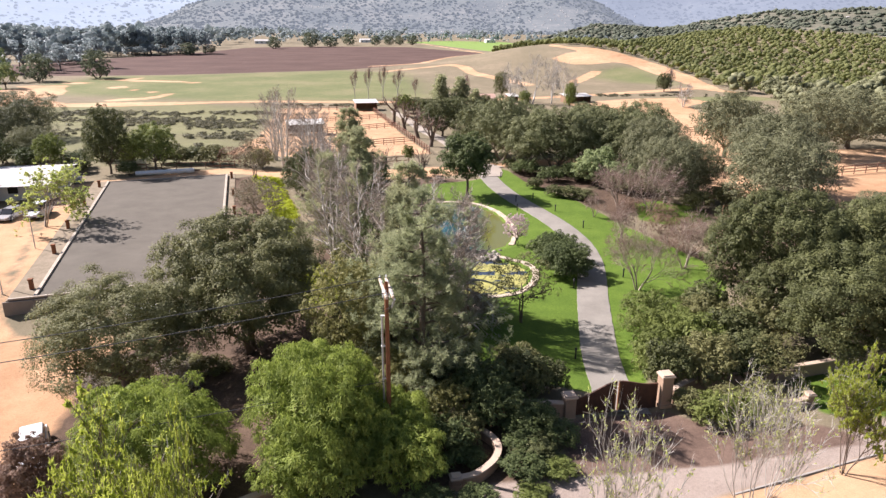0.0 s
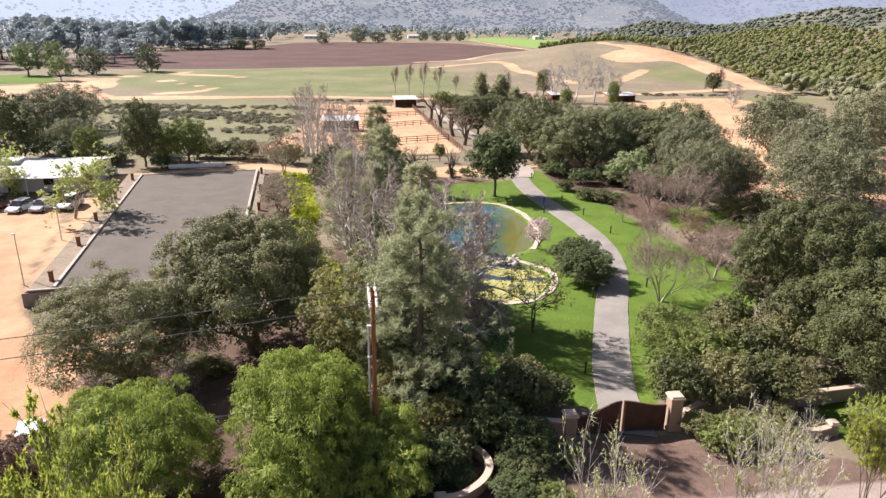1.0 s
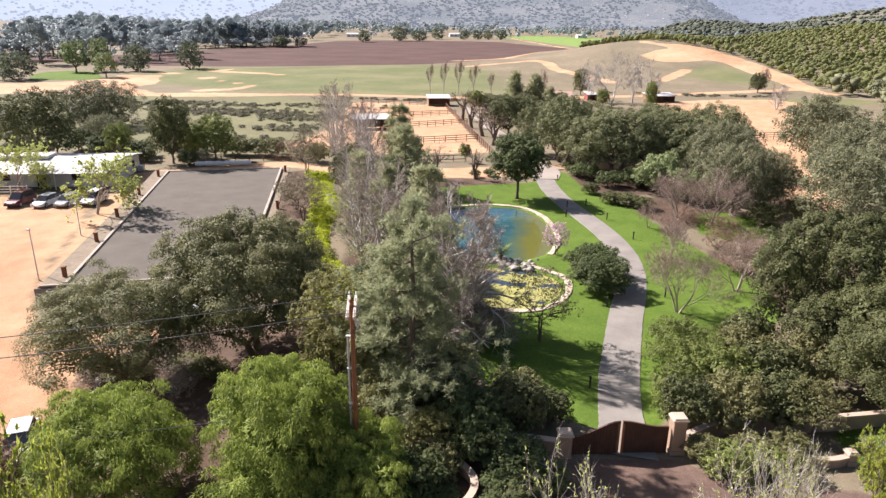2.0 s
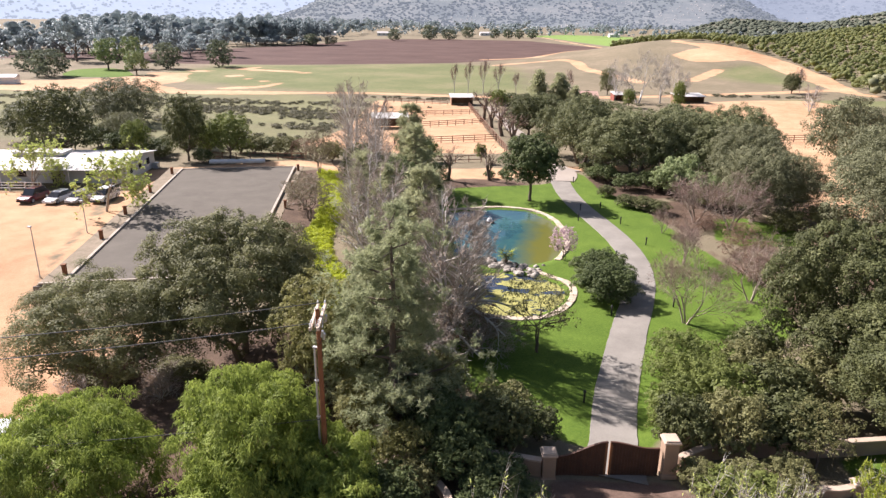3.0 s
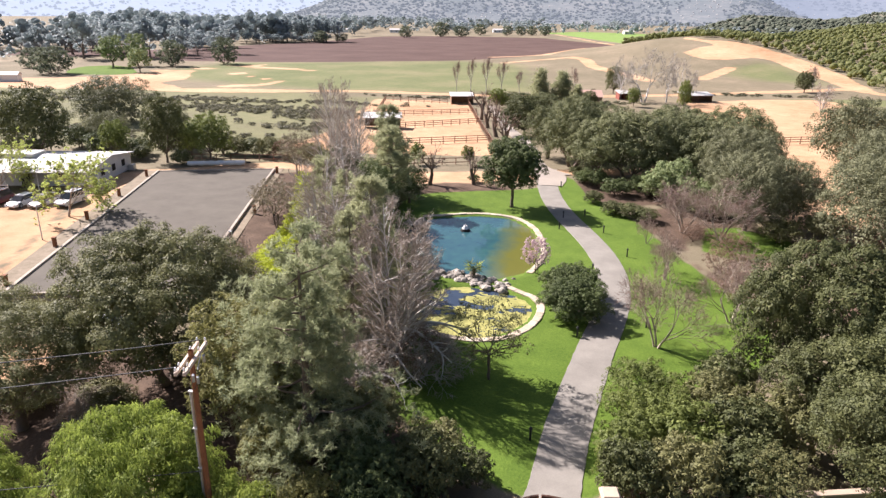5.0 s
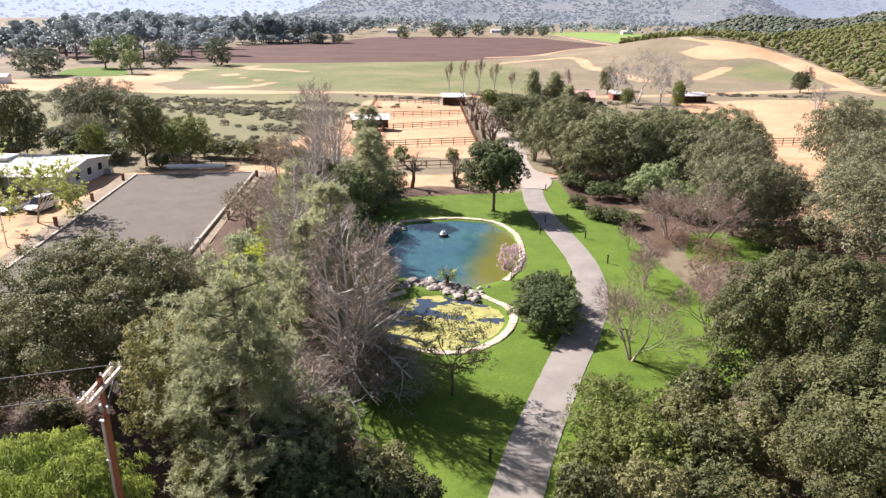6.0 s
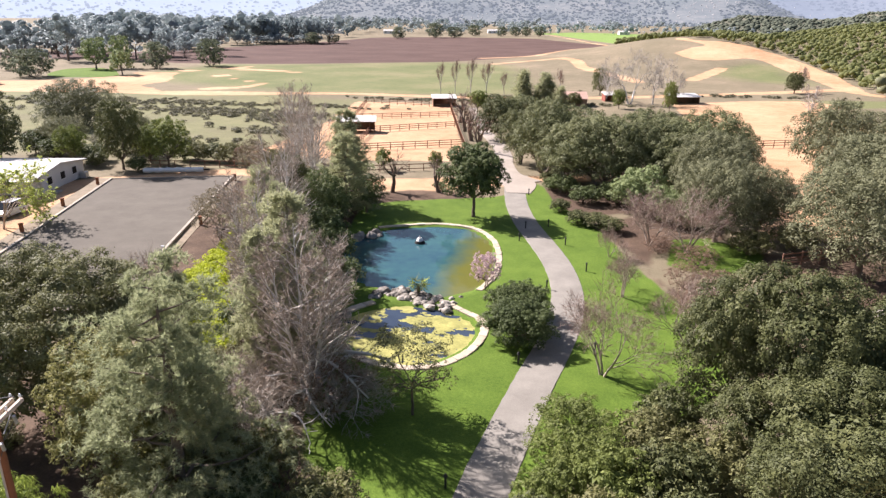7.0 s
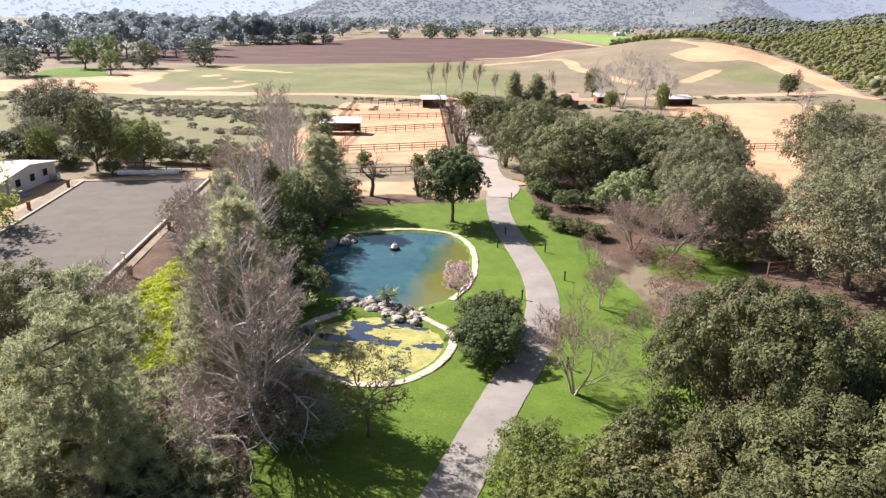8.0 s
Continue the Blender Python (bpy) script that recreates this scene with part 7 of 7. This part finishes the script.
# ---------------------------------------------------------------- utility pole
def utility_pole():
    root = thing("utility_pole", -3.0, 31.2, gz(-3.0, 31.2), 0, (1, 1, 1), "brown wooden utility pole with double crossarms", "utility pole")
    tube("pole", [(0.0, 0, -0.5), (0, 0, 6), (0, 0, 11.35)], [0.155, 0.13, 0.105], 12, M_POLE, root)
    d = Vector((0.24, -0.97, 0)).normalized()
    s = Vector((d.y, -d.x, 0))
    rz = math.degrees(math.atan2(d.y, d.x))
    for k in (-1, 1):
        c = s * 0.17 * k
        ob = part("crossarm", block(2.7, 0.13, 0.15, 0, 0, 0, 0.012), M_ARM, root)
        ob.matrix_basis = pose(c.x, c.y, 11.0, 0, 0, rz)
        ob = part("brace", block(0.9, 0.03, 0.05, 0, 0, 0, 0.005), M_STEEL, root)
        ob.matrix_basis = pose(c.x - d.x * 0.4, c.y - d.y * 0.4, 10.7, 0, 38, rz)
    for t in (-1.28, -0.45, 0.9, 1.28):
        for k in (-1, 1):
            c = d * t + s * 0.17 * k
            bm = bmesh.new()
            bmesh.ops.create_cone(bm, cap_ends=True, segments=10, radius1=0.03, radius2=0.05, depth=0.08, matrix=pose(c.x, c.y, 11.14))
            bmesh.ops.create_cone(bm, cap_ends=True, segments=10, radius1=0.05, radius2=0.025, depth=0.08, matrix=pose(c.x, c.y, 11.24))
            part("insulator", bm, M_WHITE, root)
    for t, z in ((0.75, 10.5), (0.3, 10.15), (-0.6, 10.65)):
        c = d * t - s * 0.28
        bm = bmesh.new()
        bmesh.ops.create_cone(bm, cap_ends=True, segments=10, radius1=0.06, radius2=0.06, depth=0.42, matrix=pose(c.x, c.y, z, 20, 15))
        part("cutout_fuse", bm, M_STEEL, root)
        p = [(c.x, c.y, z), (c.x * 0.6 - 0.1, c.y * 0.6, z - 0.45), (-0.25, 0.05, z - 0.9)]
        tube("jumper_lead", p, [0.015] * 3, 4, M_WIRE, root)
    tube("conduit", [(-0.27, 0.05, -0.3), (-0.27, 0.05, 5), (-0.27, 0.05, 9.4)], [0.06] * 3, 8, M_STEEL, root)
    for z in (3.0, 5.6, 7.6, 9.4):
        part("conduit_bracket", block(0.42, 0.12, 0.06, -0.14, 0.03, z, 0.01), M_WHITE, root)


utility_pole()


def cable(a, b, sag, r, label):
    t = np.linspace(0, 1, 22)
    P = np.outer(1 - t, a) + np.outer(t, b)
    P[:, 2] -= sag * 4 * t * (1 - t)
    tagged(tube("power_line", P, [r] * 22, 5, M_WIRE), label, "cable", "power lines")


POLE_TOP = gz(-3.0, 31.2)
cable((-3.3, 32.4, 11.18 + POLE_TOP), (-58, 12.5, 11.2), 1.3, 0.022, "thin overhead power cable")
cable((-2.9, 30.1, 11.18 + POLE_TOP), (-57.5, 10.3, 11.2), 1.3, 0.022, "thin overhead power cable")
cable((-3.2, 31.2, 5.6), (-58, 12, 6.2), 0.9, 0.018, "thin overhead telephone cable")


# ---------------------------------------------------------------- paddock fences and sheds
def fence(a, b, label, h=1.45, rails=3, step=2.6, group="paddock fences", material=M_FENCE):
    a, b = Vector(a), Vector(b)
    n = max(1, round((b - a).length / step))
    ang = math.degrees(math.atan2(b.y - a.y, b.x - a.x))
    root = thing("fence", a.x, a.y, gz(a.x, a.y), ang, (1, 1, 1), label, "fence", group)
    L = (b - a).length
    root.matrix_basis = pose(a.x, a.y, gz(a.x, a.y), 0, -math.degrees(math.atan2(gz(b.x, b.y) - gz(a.x, a.y), L)), ang)
    for k in range(n + 1):
        part("post", block(0.13, 0.13, h + 0.25, L * k / n, 0, h / 2 - 0.1, 0.012), material, root)
    for r in range(rails):
        part("rail", block(L, 0.05, 0.13, L / 2, -0.09, h * (0.35 + 0.60 * r / (rails - 1)), 0.01), material, root)


for a, b in (((-28, 133.9), (-9.3, 146.2)), ((-32.9, 158.9), (-15.2, 176.5)), ((-45.2, 181.2), (-21, 197.1)), ((-9.2, 146.3), (-18.2, 181.7)), ((-18.3, 182.3), (-27, 216.3)), ((-28.1, 133.8), (-32.9, 158.6)), ((-33.2, 159.2), (-45.4, 180.9)), ((-45.4, 181.7), (-55, 220.3)), ((-5.2, 130.5), (-9.1, 146)), ((-55, 220.6), (-33.9, 217.9))):
    fence(a, b, "brown three-rail paddock fence")
for a, b in (((-30, 116), (-19.7, 116.6)), ((-19.5, 116.7), (-8.6, 121.7)), ((-58.0, 110.5), (-39, 115))):
    fence(a, b, "low brown rail fence along the dirt road", 1.2, 2)
for a, b in (((45.2, 160.7), (54.4, 165.7)), ((54.5, 165.9), (69, 171.9)), ((36.0, 86.0), (44.5, 91.0)), ((56.5, 110.0), (74, 116.6)), ((74.1, 116.7), (96.2, 121.2))):
    fence(a, b, "brown rail fence of the far riding pen", 1.6, 3)


fence((-82.0, 81.0), (-66.6, 84.8), "white three-rail fence before the long house", 1.3, 3, 2.4, "yard fences", M_WHITE)


def run_in_shed(x, y, rz, L, D, H, walls, label, open_front=True):
    """An open-fronted horse shelter with a pale single-pitch roof."""
    root = thing("horse_shed", x, y, gz(x, y), rz, (1, 1, 1), label, "shed", "horse sheds")
    part("back_wall", block(L, 0.12, H - 0.02, L / 2, D - 0.06, (H - 0.02) / 2), walls, root)
    for xx in (0.06, L - 0.06):
        bm = bmesh.new()
        vs = [bm.verts.new((xx + s, yy, z)) for s in (-0.06, 0.06) for yy, z in ((0, 0), (D - 0.13, 0), (D - 0.13, H - 0.02), (0, H - 0.5))]
        for f in ((0, 1, 2, 3), (7, 6, 5, 4), (0, 4, 5, 1), (1, 5, 6, 2), (2, 6, 7, 3), (3, 7, 4, 0)):
            bm.faces.new([vs[i] for i in f])
        bmesh.ops.recalc_face_normals(bm, faces=bm.faces)
        part("side_wall", bm, walls, root)
    bm = bmesh.new()
    rows = []
    n = int(L / 0.4)
    for k in range(n + 1):
        xx = -0.35 + (L + 0.7) * k / n
        z = 0.03 * (k % 2)
        rows.append([bm.verts.new((xx, yy, zz + z)) for yy, zz in ((-0.7, H - 0.55), (D + 0.3, H + 0.12), (D + 0.3, H + 0.18), (-0.7, H - 0.47))])
    for a, b in zip(rows[:-1], rows[1:]):
        for i in range(4):
            bm.faces.new((a[i], a[(i + 1) % 4], b[(i + 1) % 4], b[i]))
    bmesh.ops.recalc_face_normals(bm, faces=bm.faces)
    part("roof", bm, M_ROOF_WHITE, root)
    for k in range(1, max(2, int(L / 3.2))):
        part("post", block(0.14, 0.14, H - 0.5, L * k / max(2, int(L / 3.2)), 0.1, H / 2 - 0.25), walls, root)


run_in_shed(-32.8, 218.1, 17, 6.9, 4.6, 3.0, M_SHEDWALL, "horse shed with a white roof and dark opening")
run_in_shed(-39.6, 156.3, 17, 8.2, 4.0, 3.0, M_SHEDWALL, "brown horse shed with a white roof")
run_in_shed(38.9, 245.5, 18, 9.6, 5.0, 2.7, M_SHEDWALL, "long horse shed with a white roof")
run_in_shed(18.4, 246.2, 18, 3.4, 3.6, 2.6, M_REDWALL, "small red-brown shed with a pale roof")


def barn(x, y, rz, L, D, E, R, walls, roof, label):
    """A simple gabled building: four walls, two roof slopes, openings."""
    root = thing("farm_building", x, y, gz(x, y), rz, (1, 1, 1), label, "building", "farm buildings")
    part("wall", block(L, D, E, 0, 0, E / 2), walls, root)
    bm = bmesh.new()
    v = [bm.verts.new(p) for p in ((-L / 2 - 0.3, -D / 2 - 0.4, E), (L / 2 + 0.3, -D / 2 - 0.4, E), (L / 2 + 0.3, D / 2 + 0.4, E), (-L / 2 - 0.3, D / 2 + 0.4, E), (-L / 2 - 0.3, 0, R), (L / 2 + 0.3, 0, R))]
    for f in ((0, 1, 5, 4), (2, 3, 4, 5), (1, 2, 5), (3, 0, 4), (3, 2, 1, 0)):
        bm.faces.new([v[i] for i in f])
    bmesh.ops.recalc_face_normals(bm, faces=bm.faces)
    part("roof", bm, roof, root)
    for k in range(max(1, int(L / 6))):
        part("window", block(1.6, 0.1, 1.3, -L / 2 + 3 + k * 6, -D / 2 - 0.02, E * 0.5), M_DARK, root)


M_TILE = surface("terracotta_roof_tile", (0.44, 0.27, 0.20), (0.56, 0.38, 0.30), 0.8, 10, 0.8)
barn(7.8, 233.8, 12, 9, 7, 2.4, 4.2, M_STUCCO, M_TILE, "low building with a terracotta tiled roof")
barn(-3.3, 205.6, 35, 7, 5, 2.0, 3.2, M_SHEDWALL, M_SHEDWALL, "low brown barn under trees beside the lane")
for x, y, rz, L, D in ((-212.7, 232.6, 20, 11, 4), (-228.3, 238.2, 10, 10, 4)):
    barn(x, y, rz, L, D, 2.6, 3.6, M_WHITE, M_ROOF_WHITE, "white trailer home by a sandy lot")
for x, y, L in ((-334.9, 886.7, 34), (-259.4, 920, 22), (-392.6, 709, 18), (-468.1, 864.5, 22), (-135, 1003.3, 18), (42.7, 1031, 14), (-534.8, 775.6, 20)):
    barn(x, y, 15, L, 10, 3.6, 5.2, M_WHITE, M_ROOF_WHITE, "long pale farm building across the valley")
for x, y in ((295.8, 709), (331.4, 725.7), (260.3, 775.6), (364.7, 620.2)):
    barn(x, y, 25, 20, 12, 5, 8, M_WHITE, M_ROOF_WHITE, "white hillside house above the orchard")


# ---------------------------------------------------------------- garden lights, bench
def path_light(x, y):
    root = thing("path_light", x, y, gz(x, y), 0, (1, 1, 1), "black bollard light beside the driveway", "bollard", "path lights")
    tube("post", [(0, 0, -0.1), (0, 0, 0.8)], [0.07, 0.07], 8, M_BLACK, root)
    bm = bmesh.new()
    bmesh.ops.create_cone(bm, cap_ends=True, segments=12, radius1=0.13, radius2=0.05, depth=0.16, matrix=pose(0, 0, 0.88))
    part("lamp_cap", bm, M_BLACK, root)


for p in ((9.9, 44.9), (12.1, 59.7), (13.0, 74.6), (9.0, 93.0), (16.5, 80.2), (11.6, 94.5), (7.7, 109.0), (17.6, 62.8), (14.0, 88.0), (8.8, 88.2)):
    path_light(*p)


def picnic_table(x, y, rz):
    root = thing("picnic_table", x, y, gz(x, y), rz, (1, 1, 1), "pale concrete picnic table under the oaks", "table")
    part("tabletop", block(2.2, 0.85, 0.09, 0, 0, 0.76, 0.02), M_CONCRETE, root)
    for s in (-1, 1):
        part("bench_seat", block(2.2, 0.34, 0.08, 0, 0.78 * s, 0.45, 0.02), M_CONCRETE, root)
        part("leg", block(0.16, 1.5, 0.4, 0.7 * s, 0, 0.2, 0.02), M_CONCRETE, root)
        part("pedestal", block(0.18, 0.5, 0.32, 0.7 * s, 0, 0.56, 0.02), M_CONCRETE, root)


picnic_table(42.0, 74.6, 10)


def dead_limb(x, y, z, rz, size, seed):
    """A pale broken limb, arched to the ground, with its bare side shoots."""
    rg = np.random.default_rng(seed)
    root = thing("dead_limb", x, y, gz(x, y) + z, rz, (size, size, size), "pale broken limb hanging from the sycamore to the lawn", "dead limb", "dead limbs")
    t = np.linspace(0, 1, 9)
    P = np.stack([t * 4.2, 0.35 * np.sin(t * 5 + seed), 1.2 * np.sin(t * 2.6) + (1 - t) * 0.8 - 0.25 * t], -1)
    tube("bough", P, 0.13 - 0.10 * t, 6, M_PALEBARK, root)
    for k in range(9):
        a = P[rg.integers(2, 9)]
        d = np.array([rg.uniform(0.1, 1.0), rg.uniform(-0.9, 0.9), rg.uniform(-0.5, 0.6)])
        b = a + d * rg.uniform(0.5, 1.2)
        tube("shoot", [a, (a + b) / 2 + rg.normal(0, 0.08, 3), b, b + d * 0.3 + rg.normal(0, 0.1, 3)], [0.035, 0.028, 0.018, 0.006], 4, M_PALEBARK, root)


for k, (x, y, z, rz, s) in enumerate(((-2.0, 50.6, 1.5, -6, 1.45), (-1.2, 49.6, 1.0, -34, 1.1), (-0.6, 51.8, 1.8, 14, 1.3), (-2.4, 48.4, 1.0, -60, 1.0), (-0.4, 52.4, 1.0, 34, 1.1), (-1.6, 47.4, 0.7, -25, 0.9))):
    dead_limb(x, y, z, rz, s, k)
